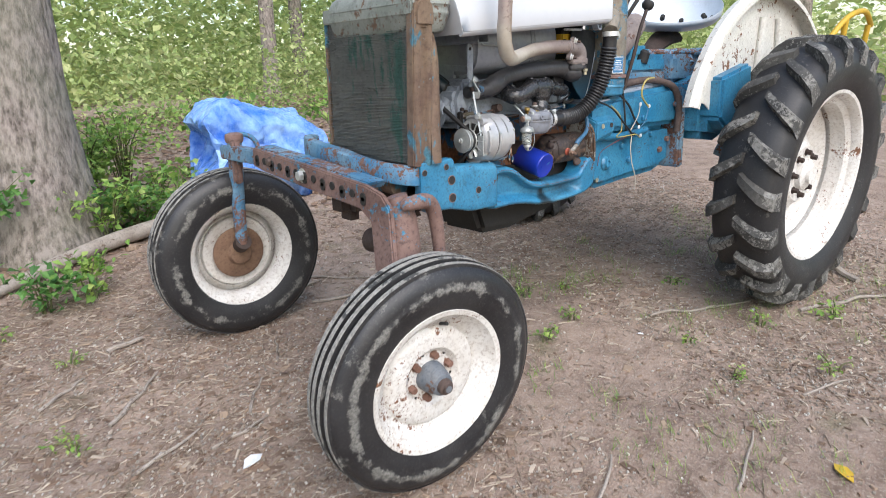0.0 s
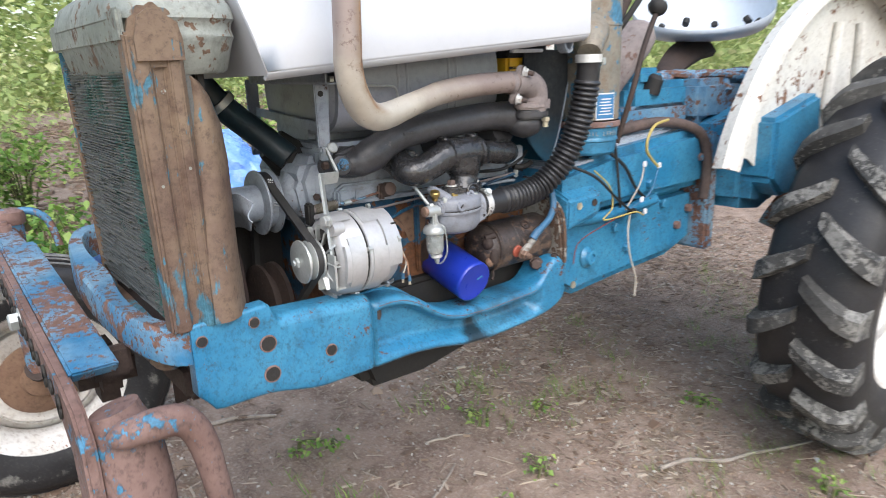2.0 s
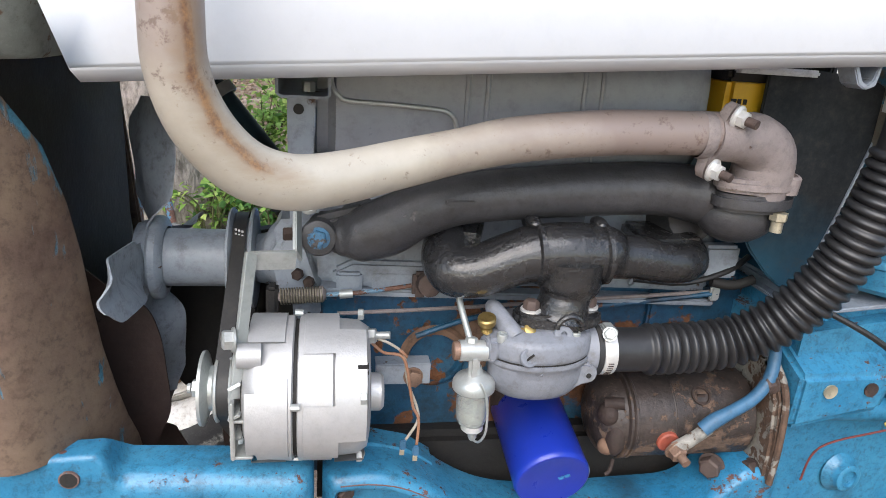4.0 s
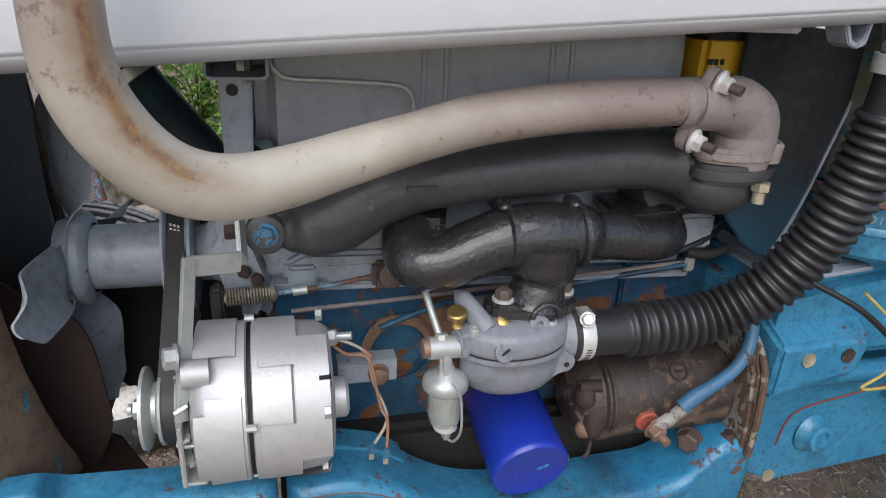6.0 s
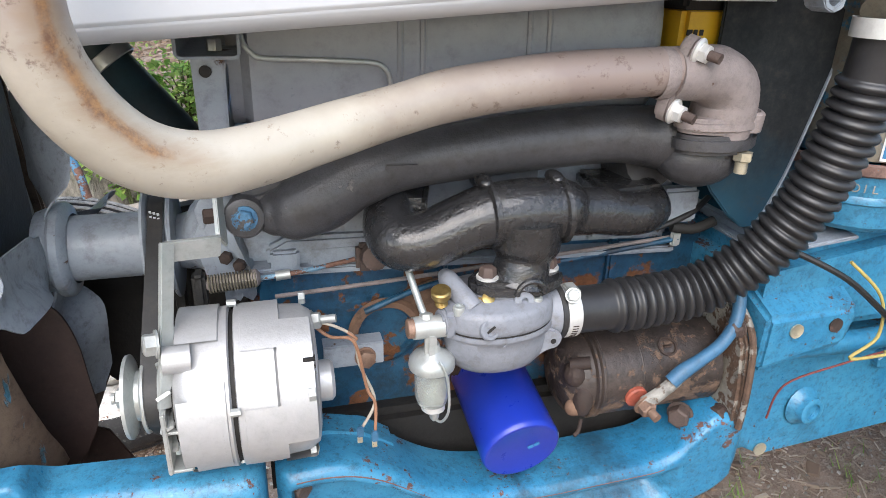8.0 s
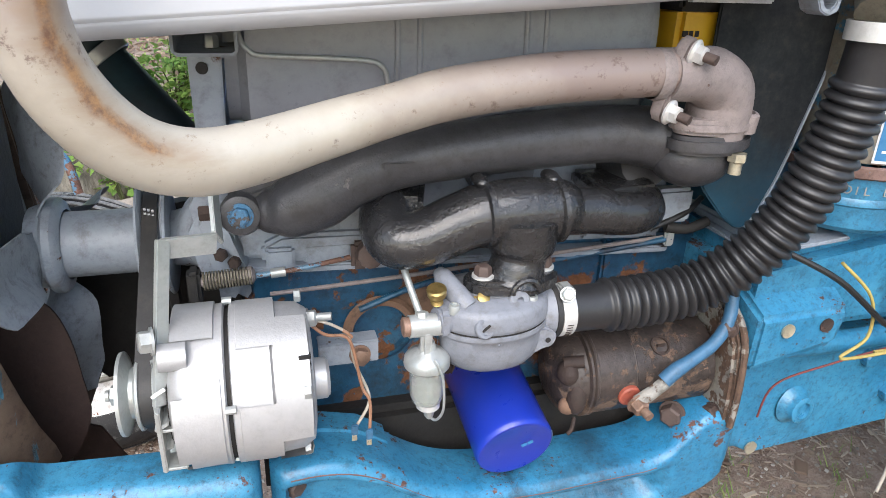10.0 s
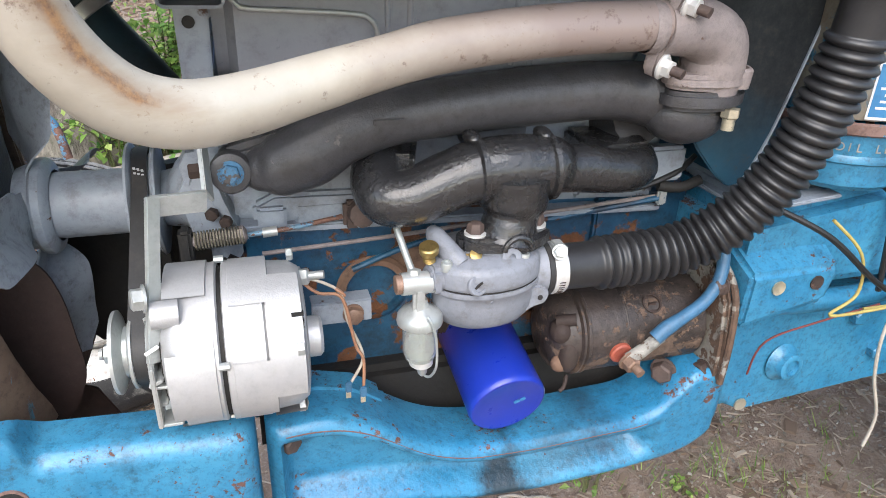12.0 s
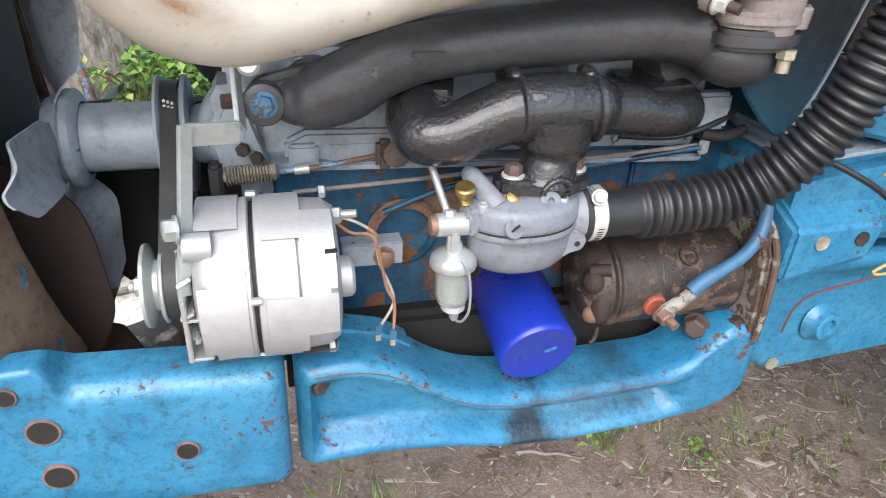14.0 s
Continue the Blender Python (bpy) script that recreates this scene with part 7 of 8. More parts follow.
for side_ in (0, 1):
    for i in range(rings + 1):
        q = i / rings
        for k in range(seg):
            th = 2 * math.pi * k / seg
            rx = 0.225 * (1 + 0.06 * math.cos(2 * th))
            rise = 0.115 + 0.09 * math.cos(th - 0.6)
            vs.append((seat_c.x + rx * math.sin(q * math.pi / 2) ** 0.9 * math.cos(th), seat_c.y + 0.225 * math.sin(q * math.pi / 2) ** 0.9 * math.sin(th), seat_c.z + rise * q**2.4 + 0.006 * side_))
    o = side_ * (rings + 1) * seg
    for i in range(rings):
        for k in range(seg):
            j = (k + 1) % seg
            fs.append((o + i * seg + k, o + i * seg + j, o + (i + 1) * seg + j, o + (i + 1) * seg + k))
o = (rings + 1) * seg
for k in range(seg):
    j = (k + 1) % seg
    fs.append((rings * seg + k, rings * seg + j, o + rings * seg + j, o + rings * seg + k))
seat = part("seat_pan", sg.add(vs, fs), SEAT, tractor, "pale grey pressed steel seat pan")
for k in range(6):
    th = 2 * math.pi * k / 6 + 0.3
    q = 0.62
    part("seat_hole", Geo().lathe([(-0.008, 0), (-0.008, 0.011), (0.012, 0.011), (0.012, 0)], (seat_c.x + 0.225 * 0.82 * math.cos(th), seat_c.y + 0.225 * 0.82 * math.sin(th), seat_c.z + 0.15 * q**2.4 + 0.012), (math.cos(th), math.sin(th), -1.0), 12), BLACK, seat)
part("seat_spring", Geo().tube([(1.45, 0.05, 1.0), (1.52, 0.07, 1.08), (1.65, 0.1, 1.13), (1.77, 0.12, 1.153)], [0.02, 0.02, 0.025, 0.03], 10, 4, flat=2.0), RUST_DARK, seat)
part("gear_lever", Geo().tube([(0.93, -0.19, 0.93), (0.95, -0.215, 1.05), (0.99, -0.21, 1.14), (1.04, -0.205, 1.22)], 0.0065, 10, 3), RUST_DARK, tractor, "gear lever with a black knob")
part("lever_knob", Geo().lathe([(-0.016, 0.0), (-0.016, 0.011), (-0.008, 0.02), (0.004, 0.023), (0.013, 0.019), (0.018, 0.008), (0.019, 0.0)], (1.046, -0.204, 1.232), (0.45, 0.05, 0.9), 20), BLACK, tractor)
part("steering_box", Geo().tube([(0.95, -0.05, 1.0), (1.1, -0.1, 1.16), (1.13, -0.1, 1.19)], [0.06, 0.05, 0.03], 16, 3), ELBOW, tractor, "brown steering gear casting")
part("steering_column", Geo().tube([(1.0, -0.05, 1.08), (1.2, -0.04, 1.34), (1.26, -0.035, 1.42)], 0.014, 12, 3), RUST_DARK, tractor)
ring = [(1.24 + 0.13 * math.cos(t) * 0.75, -0.035 + 0.2 * math.sin(t), 1.42 - 0.13 * math.cos(t) * 0.6) for t in [2 * math.pi * k / 24 for k in range(25)]]
part("steering_wheel", Geo().tube(ring, 0.012, 10, 2), BLACK, tractor, "thin black steering wheel")
for k in range(3):
    i = k * 8 + 2
    part("wheel_spoke", Geo().tube([(1.25, -0.035, 1.41), ring[i]], 0.007, 8, 2), BLACK, tractor)
part("throttle_lever", Geo().tube([(0.9, -0.17, 1.14), (0.94, -0.2, 1.21), (0.97, -0.21, 1.25)], 0.007, 8, 3), BLACK, tractor)


def fender(y_in, y_out, label):
    """A flat-faced shell fender: a plate beside the tyre with a lip over the tread."""
    cx, cz, R = 1.78, 0.62, 0.66
    plate, lip = Geo(), Geo()
    arc_ = []
    for k in range(27):
        th = radians(160 - 165 * k / 26)
        arc_.append((cx + R * math.cos(th), cz + R * math.sin(th) * 1.03))
    plate.prism([(1.22, 0.88), (1.32, 0.86), (1.5, 0.75), (1.72, 0.7), (2.0, 0.65), (2.35, 0.58)] + arc_[::-1], y_in, y_in + math.copysign(0.006, y_in - y_out), "y", 0.0)
    vs, fs = [], []
    for x, z in arc_:
        d = Vector((x - cx, 0, z - cz)).normalized()
        for r, yy in ((0.0, y_in), (0.012, y_in), (0.02, (y_in + y_out) / 2), (0.006, y_out), (-0.012, y_out), (-0.012, y_out + 0.004 * (1 if y_in > y_out else -1)), (0.0, y_out + 0.006 * (1 if y_in > y_out else -1)), (0.012, (y_in + y_out) / 2)):
            vs.append((x + d.x * r, yy, z + d.z * r))
    for i in range(len(arc_) - 1):
        for k in range(8):
            fs.append((i * 8 + k, i * 8 + (k + 1) % 8, (i + 1) * 8 + (k + 1) % 8, (i + 1) * 8 + k))
    fs += [tuple(range(8)), tuple(len(vs) - 8 + k for k in range(8))]
    f = part("fender", plate, WHITE, tractor, label)
    part("fender_crown", lip.add(vs, fs), WHITE, f)
    part("fender_brace", Geo().tube([(1.72, y_in - 0.012 if y_in > y_out else y_in + 0.012, 0.96), (1.75, y_in - 0.012 if y_in > y_out else y_in + 0.012, 1.2)], 0.014, 8, 2), WHITE, f)
    part("fender_brace", Geo().tube([(1.92, y_in - 0.012 if y_in > y_out else y_in + 0.012, 0.96), (1.9, y_in - 0.012 if y_in > y_out else y_in + 0.012, 1.2)], 0.014, 8, 2), WHITE, f)
    return f


fender(-0.31, -0.37, "white fender with rusty chipped edges")
fender(0.78, 0.84, "white fender with rust stains along its crown")

# loose wiring
def wire(pts, mat, r=0.0019, name="loose_wire"):
    return part(name, Geo().tube(pts, r, 8, 6), mat, wiring)


wiring = part("wiring_loom", Geo().tube([(0.86, -0.2, 0.93), (0.93, -0.212, 0.88), (0.98, -0.212, 0.82), (1.02, -0.21, 0.79)], 0.0042, 8, 5), W_BLACK, tractor, "loose untied wiring with bare ends")
wire([(0.74, -0.21, 0.9), (0.8, -0.235, 0.87), (0.88, -0.235, 0.81), (0.95, -0.22, 0.77)], W_BLACK, 0.0034)
wire([(0.82, -0.215, 0.88), (0.86, -0.228, 0.84), (0.87, -0.23, 0.79), (0.84, -0.23, 0.765), (0.93, -0.23, 0.765)], W_YELLOW)
wire([(0.9, -0.22, 0.76), (0.96, -0.23, 0.765), (1.0, -0.225, 0.75)], W_YELLOW)
wire([(0.955, -0.22, 0.77), (0.94, -0.225, 0.72), (0.945, -0.23, 0.66), (0.965, -0.235, 0.6), (0.955, -0.24, 0.555)], W_WHITE, 0.0022)
wire([(0.94, -0.215, 0.77), (0.98, -0.225, 0.83), (1.0, -0.22, 0.87)], W_WHITE)
wire([(0.94, -0.22, 0.77), (1.02, -0.225, 0.8), (1.06, -0.22, 0.86)], W_BLUE)
wire([(1.06, -0.22, 0.86), (1.0, -0.225, 0.91), (1.03, -0.22, 0.96), (1.12, -0.2, 0.97)], W_YELLOW, 0.0035)
wire([(0.93, -0.215, 0.76), (0.86, -0.205, 0.74), (0.8, -0.19, 0.71), (0.79, -0.185, 0.66)], W_RED, 0.0013)
wire([(0.9, -0.19, 1.2), (0.9, -0.2, 1.05), (0.88, -0.205, 0.96), (0.9, -0.21, 0.92), (0.92, -0.215, 0.78)], W_BLACK, 0.0035)
wire([(0.91, -0.17, 1.18), (0.87, -0.15, 1.05), (0.86, -0.2, 0.96)], W_TAN, 0.004)
for p in ((1.0, -0.222, 0.875), (1.06, -0.222, 0.865), (1.02, -0.215, 0.755), (0.99, -0.225, 0.79)):
    part("wire_terminal", Geo().box(p, (0.012, 0.006, 0.014), 0.002), LABEL_WHITE, wiring, "pale wire terminal")
part("connector_plug", Geo().box((0.96, -0.22, 0.765), (0.024, 0.014, 0.012), 0.003), BLACK, wiring)
# alternator leads
tan_run = [(0.255, -0.186, 0.861), (0.268, -0.19, 0.858), (0.282, -0.19, 0.849), (0.288, -0.19, 0.841), (0.2925, -0.191, 0.812), (0.304, -0.194, 0.781), (0.303, -0.2, 0.768), (0.29, -0.206, 0.75)]
wire(tan_run, W_WHITE, 0.0015)
wire([(0.252, -0.186, 0.857), (0.266, -0.19, 0.846), (0.283, -0.191, 0.843), (0.29, -0.192, 0.832), (0.2945, -0.193, 0.808), (0.299, -0.195, 0.785), (0.305, -0.2, 0.772), (0.3035, -0.206, 0.745)], W_TAN, 0.0016)
wire([(0.282, -0.1905, 0.849), (0.286, -0.192, 0.846), (0.29, -0.1905, 0.841), (0.286, -0.1885, 0.839)], W_TAN, 0.0016)
for p in ((0.2885, -0.208, 0.748), (0.3025, -0.209, 0.741)):
    part("spade_terminal", Geo().box(p, (0.0065, 0.004, 0.012), 0.001), W_BLUE, wiring)
    part("terminal_tip", Geo().box((p[0] - 0.0005, p[1] - 0.001, p[2] - 0.0085), (0.005, 0.0012, 0.007), 0.0003), PALE_BRASS, wiring)


# ---- woodland ----
def leaves_mesh(name, mat, centres, sizes, up=0.5, seed=1, droop=0.25):
    """Many small folded leaves: for each centre one leaf of its own size and turn."""
    rng = np.random.default_rng(seed)
    n = len(centres)
    c = np.asarray(centres, float)
    s = np.asarray(sizes, float)[:, None]
    th = rng.uniform(0, 2 * np.pi, n)
    tilt = rng.normal(0, up, n)
    a = np.stack([np.cos(th) * np.cos(tilt), np.sin(th) * np.cos(tilt), np.sin(tilt) - droop], 1)
    a /= np.linalg.norm(a, axis=1)[:, None]
    b = np.stack([-np.sin(th), np.cos(th), rng.normal(0, 0.45, n)], 1)
    b /= np.linalg.norm(b, axis=1)[:, None]
    nrm = np.cross(a, b)
    w = rng.uniform(0.28, 0.42, n)[:, None]
    v = np.stack([c, c + s * (0.4 * a + w * b + 0.1 * nrm), c + s * (0.95 * a - 0.08 * nrm), c + s * (0.4 * a - w * b + 0.1 * nrm), c + s * 0.5 * a], 1).reshape(-1, 3) * K
    i = np.arange(n)[:, None] * 5
    f = np.concatenate([i + [0, 4, 1], i + [1, 4, 2], i + [0, 3, 4], i + [4, 3, 2]], 0)
    me = bpy.data.meshes.new(name)
    me.from_pydata(v.tolist(), [], f.tolist())
    me.materials.append(mat)
    return me


def shrub(name, x, y, h, spread, count, size, mat, label, seed, category="plant", group=""):
    random.seed(seed)
    z0 = gz(x, y)
    root = thing(name, (x, y, z0), label, category, group)
    cs, ss = [], []
    stems = Geo()
    k = max(3, int(count / 22))
    for i in range(k):
        a = random.uniform(0, 2 * math.pi)
        r = spread * random.uniform(0.2, 1.0)
        top = Vector((x + r * math.cos(a), y + r * math.sin(a), z0 + h * random.uniform(0.55, 1.0)))
        mid_ = Vector((x + 0.35 * r * math.cos(a), y + 0.35 * r * math.sin(a), z0 + h * 0.55))
        stems.tube([(x + 0.02 * math.cos(a), y + 0.02 * math.sin(a), z0 - 0.02), mid_, top], [0.005, 0.0035, 0.0015], 5, 3)
        for j in range(int(count / k)):
            q = random.uniform(0.25, 1.0)
            p = mid_.lerp(top, q) if q > 0.4 else Vector((x, y, z0)).lerp(mid_, q * 2)
            o = Vector((random.gauss(0, 1), random.gauss(0, 1), random.gauss(0, 0.6))) * size * 0.9
            cs.append(p + o)
            ss.append(size * random.uniform(0.6, 1.3))
    part("stem", stems, STEM, root)
    under(new("foliage", leaves_mesh("foliage", mat, cs, ss, seed=seed)), root)
    return root


# the big tree beside the tractor
def trunk(name, x, y, r, h, label, seed, flare=1.6, lean=(0, 0), detail=48):
    z0 = gz(x, y)
    root = thing(name, (x, y, z0), label, "tree")
    vs, fs = [], []
    rows = 60 if detail > 20 else 12
    for i in range(rows + 1):
        q = i / rows
        z = z0 - 0.15 + h * q ** 1.6
        rr = r * (1 - 0.25 * q) * (1 + (flare - 1) * math.exp(-max(0, z - z0) * 3.2))
        for k in range(detail):
            th = 2 * math.pi * k / detail
            bump = 1 + 0.1 * (flare - 1) * math.sin(5 * th + seed) * math.exp(-max(0, z - z0) * 2.5) + 0.035 * noise.fractal((math.cos(th) * 6 + seed, math.sin(th) * 6, z * 1.6), 1.0, 2.0, 4)
            vs.append((x + lean[0] * q * h + rr * bump * math.cos(th), y + lean[1] * q * h + rr * bump * math.sin(th), z))
    for i in range(rows):
        for k in range(detail):
            j = (k + 1) % detail
            fs.append((i * detail + k, i * detail + j, (i + 1) * detail + j, (i + 1) * detail + k))
    part("trunk", Geo().add(vs, fs), BARK, root, sharp=80)
    random.seed(seed)
    limbs = Geo()
    cs, ss = [], []
    for k in range(9):
        a = random.uniform(0, 2 * math.pi)
        zz = z0 + h * random.uniform(0.62, 0.95)
        end = Vector((x + math.cos(a) * h * 0.25, y + math.sin(a) * h * 0.25, zz + h * 0.16))
        st_ = Vector((x + lean[0] * h * 0.8, y + lean[1] * h * 0.8, zz))
        limbs.tube([st_, st_.lerp(end, 0.5) + Vector((0, 0, 0.15)), end], [r * 0.35, r * 0.2, r * 0.05], 7, 3)
        for j in range(110):
            p = st_.lerp(end, random.uniform(0.35, 1.1)) + Vector((random.gauss(0, 0.35), random.gauss(0, 0.35), random.gauss(0, 0.3)))
            cs.append(p)
            ss.append(random.uniform(0.1, 0.2))
    part("limbs", limbs, BARK, root)
    under(new("crown", leaves_mesh("crown", LEAF, cs, ss, seed=seed)), root)
    return root


trunk("tree", -0.62, 2.45, 0.285, 7.0, "large grey-barked tree beside the blue tarp", 3, 1.45)
random.seed(21)
for k, (x, y, r) in enumerate(((4.6, 9.6, 0.14), (5.6, 8.6, 0.2), (7.6, 8.0, 0.12), (9.0, 6.2, 0.2), (0.4, 13.0, 0.2), (-2.6, 12.0, 0.18), (12.0, 9.0, 0.25), (-4.5, 8.5, 0.2), (6.6, 12.0, 0.16), (10.5, 3.0, 0.16))):
    trunk("tree", x, y, r, random.uniform(6, 9), "slim woodland tree with a leafy crown", 30 + k, 1.25, (random.uniform(-0.03, 0.03), random.uniform(-0.03, 0.03)), 16)

# undergrowth behind the tractor, thicker with distance
rng = np.random.default_rng(8)


def scatter(count, x0, x1, y0, y1, keep, h0, h1, s0, s1):
    cs, ss = [], []
    while len(cs) < count:
        x, y = rng.uniform(x0, x1), rng.uniform(y0, y1)
        if rng.uniform() > keep(x, y):
            continue
        d = max(0.5, (noise.noise((x * 1.1, y * 1.1, 2.0)) + 0.6))
        cs.append((x, y, gz(x, y) + rng.uniform(h0, h1) ** 1.5 * d))
        ss.append(rng.uniform(s0, s1))
    return cs, ss


def clump(x, y):
    return max(0.0, min(1.0, 0.35 + 1.6 * noise.noise((x * 0.9, y * 0.9, 7.0))))


cs, ss = scatter(10500, -4.5, 8.0, 2.2, 6.5, lambda x, y: clump(x, y) ** 2 * min(1.0, (y - 2.0) / 1.5), 0.0, 0.62, 0.025, 0.06)
tagged(new("undergrowth", leaves_mesh("undergrowth", LEAF, cs, ss, seed=3)), "low green woodland undergrowth", "undergrowth", kind="stuff")
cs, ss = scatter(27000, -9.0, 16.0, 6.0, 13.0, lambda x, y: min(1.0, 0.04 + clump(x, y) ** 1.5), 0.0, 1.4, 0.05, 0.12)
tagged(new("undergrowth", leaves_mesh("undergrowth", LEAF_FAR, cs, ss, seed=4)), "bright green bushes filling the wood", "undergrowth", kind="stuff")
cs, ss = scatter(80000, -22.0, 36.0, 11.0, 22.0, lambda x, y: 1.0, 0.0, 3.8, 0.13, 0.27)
tagged(new("undergrowth", leaves_mesh("undergrowth", LEAF_FAR, cs, ss, seed=5)), "distant green foliage coloured as if sunlit", "undergrowth", kind="stuff")
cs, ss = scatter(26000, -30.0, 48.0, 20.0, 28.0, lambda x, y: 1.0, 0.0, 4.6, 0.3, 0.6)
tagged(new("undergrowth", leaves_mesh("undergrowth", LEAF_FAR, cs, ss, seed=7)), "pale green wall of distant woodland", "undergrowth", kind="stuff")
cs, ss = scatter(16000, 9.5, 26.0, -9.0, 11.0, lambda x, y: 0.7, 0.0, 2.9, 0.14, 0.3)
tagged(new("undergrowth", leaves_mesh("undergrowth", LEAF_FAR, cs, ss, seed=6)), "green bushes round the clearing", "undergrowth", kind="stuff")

# nearer single plants
for k, (x, y, h, sp, n, sz, mt) in enumerate((
        (-0.6, 1.48, 0.2, 0.14, 140, 0.045, LEAF), (-0.78, 1.5, 0.2, 0.16, 160, 0.045, LEAF_DEEP), (-0.1, 2.3, 0.5, 0.3, 320, 0.05, LEAF_DEEP), (0.1, 2.55, 0.55, 0.3, 300, 0.05, LEAF),
        (-0.95, 2.1, 0.55, 0.3, 360, 0.05, LEAF_DEEP), (-1.3, 2.3, 0.6, 0.35, 380, 0.055, LEAF), (-0.3, 2.45, 0.4, 0.25, 260, 0.045, LEAF_DEEP), (0.15, 2.2, 0.6, 0.22, 160, 0.05, LEAF),
        (-0.02, 2.0, 0.7, 0.2, 90, 0.045, LEAF), (0.6, 2.9, 0.7, 0.35, 300, 0.055, LEAF), (1.0, 3.1, 0.6, 0.35, 300, 0.055, LEAF), (-0.02, 1.62, 0.5, 0.12, 60, 0.04, LEAF),
        (1.7, 2.9, 0.6, 0.4, 300, 0.055, LEAF), (-0.8, 2.75, 0.6, 0.3, 280, 0.05, LEAF_DEEP), (-0.35, 2.95, 0.4, 0.35, 420, 0.05, LEAF), (-0.15, 3.1, 0.55, 0.35, 420, 0.05, LEAF), (0.1, 3.2, 0.6, 0.4, 420, 0.05, LEAF), (-0.15, 2.45, 0.3, 0.25, 300, 0.045, LEAF), (-0.3, 2.5, 0.3, 0.22, 260, 0.045, LEAF), (0.05, 2.35, 0.3, 0.2, 220, 0.045, LEAF), (-0.3, 2.3, 0.42, 0.24, 520, 0.042, LEAF), (-0.12, 2.3, 0.36, 0.22, 420, 0.042, LEAF_DEEP), (-0.3, 2.2, 0.6, 0.25, 480, 0.042, LEAF))):
    if y < 2.6 and x > -0.5:
        h, n = h * 0.6, int(n * 0.55)
    shrub("shrub", x, y, h, sp, n, sz, mt, "leafy green sapling growing from the forest floor", 100 + k, group="saplings")
for k, (x, y, sc) in enumerate(((0.84, -0.05, 1), (0.63, -0.09, 1.2), (1.5, -0.12, 1), (1.37, -0.58, 1.1), (1.67, -0.77, 1.4), (1.22, -0.93, 1.1), (0.92, -0.7, 0.8), (-0.83, 0.94, 0.8), (-0.95, 0.4, 1.1), (1.08, 0.2, 0.8), (0.88, 0.23, 1.2), (0.45, 0.45, 1.2), (1.6, -1.1, 1.2), (2.1, -0.9, 1.3), (1.05, -0.45, 0.8), (-1.05, 1.3, 1.3), (0.35, 0.5, 1))):
    shrub("weed", x, y, 0.05 * sc, 0.085 * sc, 44, 0.018 * sc, LEAF, "small green weed in bare dirt", 200 + k, "weed", "weeds on the dirt")

# grass wisps
random.seed(77)
gv, gf = [], []
for t in range(640):
    x, y = random.uniform(0.2, 2.6), random.uniform(-1.7, 0.5)
    if noise.noise((x * 1.7, y * 1.7, 3)) < 0.0:
        continue
    for b in range(random.randint(4, 9)):
        px, py = x + random.gauss(0, 0.02), y + random.gauss(0, 0.02)
        a, h = random.uniform(0, 6.3), random.uniform(0.015, 0.06)
        z = gz(px, py)
        i = len(gv)
        gv += [(px * K, py * K, z * K - 0.004), ((px + 0.0038) * K, py * K, z * K - 0.004), ((px + 0.6 * h * math.cos(a)) * K, (py + 0.6 * h * math.sin(a)) * K, (z + h) * K)]
        gf.append((i, i + 1, i + 2))
gm = bpy.data.meshes.new("grass")
gm.from_pydata(gv, [], gf)
gm.materials.append(LEAF)
tagged(new("grass", gm), "thin wisps of grass on dirt", "grass", kind="stuff")


# ---- litter on the ground ----
def litter(name, mat, count, area, lx, ly, lz, label, seed, dense=None):
    rng_ = np.random.default_rng(seed)
    V, F = [], []
    k = 0
    while k < count:
        x, y = rng_.uniform(area[0], area[1]) + rng_.normal(0, 0.16), rng_.uniform(area[2], area[3]) + rng_.normal(0, 0.16)
        if dense and rng_.uniform() > dense(x, y):
            continue
        k += 1
        a = rng_.uniform(0, 2 * np.pi)
        L, W, H = rng_.uniform(*lx), rng_.uniform(*ly), rng_.uniform(*lz)
        ca, sa = math.cos(a), math.sin(a)
        ti = rng_.normal(0, 0.18)
        z = gz(x, y)
        i = len(V)
        for dx, dy, dz in ((-0.5, -0.5, 0), (0.5, -0.35, 0), (0.5, 0.4, 0), (-0.45, 0.5, 0), (-0.4, -0.35, 1), (0.42, -0.25, 1), (0.4, 0.3, 1), (-0.38, 0.4, 1)):
            u, w = dx * L, dy * W
            V.append(((x + u * ca - w * sa) * K, (y + u * sa + w * ca) * K, (z + 0.002 + dz * H + u * ti) * K))
        F += [(i, i + 3, i + 2, i + 1), (i + 4, i + 5, i + 6, i + 7), (i, i + 1, i + 5, i + 4), (i + 1, i + 2, i + 6, i + 5), (i + 2, i + 3, i + 7, i + 6), (i + 3, i, i + 4, i + 7)]
    me = bpy.data.meshes.new(name)
    me.from_pydata(V, [], F)
    me.materials.append(mat)
    return tagged(new(name, me), label, "litter", kind="stuff")


def trodden(x, y):
    return max(0.15, min(1.0, 0.55 + 0.9 * noise.noise((x * 1.2, y * 1.2, 9)) + 0.45 * ease((0.3 - x) / 0.8) - (0.45 if 0.6 < x < 1.6 and -0.6 < y < 0.4 else 0)))


litter("wood_chips", CHIPS, 30000, (-1.9, 2.8, -1.5, 1.9), (0.006, 0.03), (0.0015, 0.005), (0.001, 0.004), "pale wood chips and twig scraps", 11, trodden)
litter("bark_chips", CHIPS, 1500, (-1.7, 2.4, -1.5, 1.4), (0.015, 0.05), (0.006, 0.016), (0.002, 0.006), "pale bark chips lying on dirt", 16, trodden)
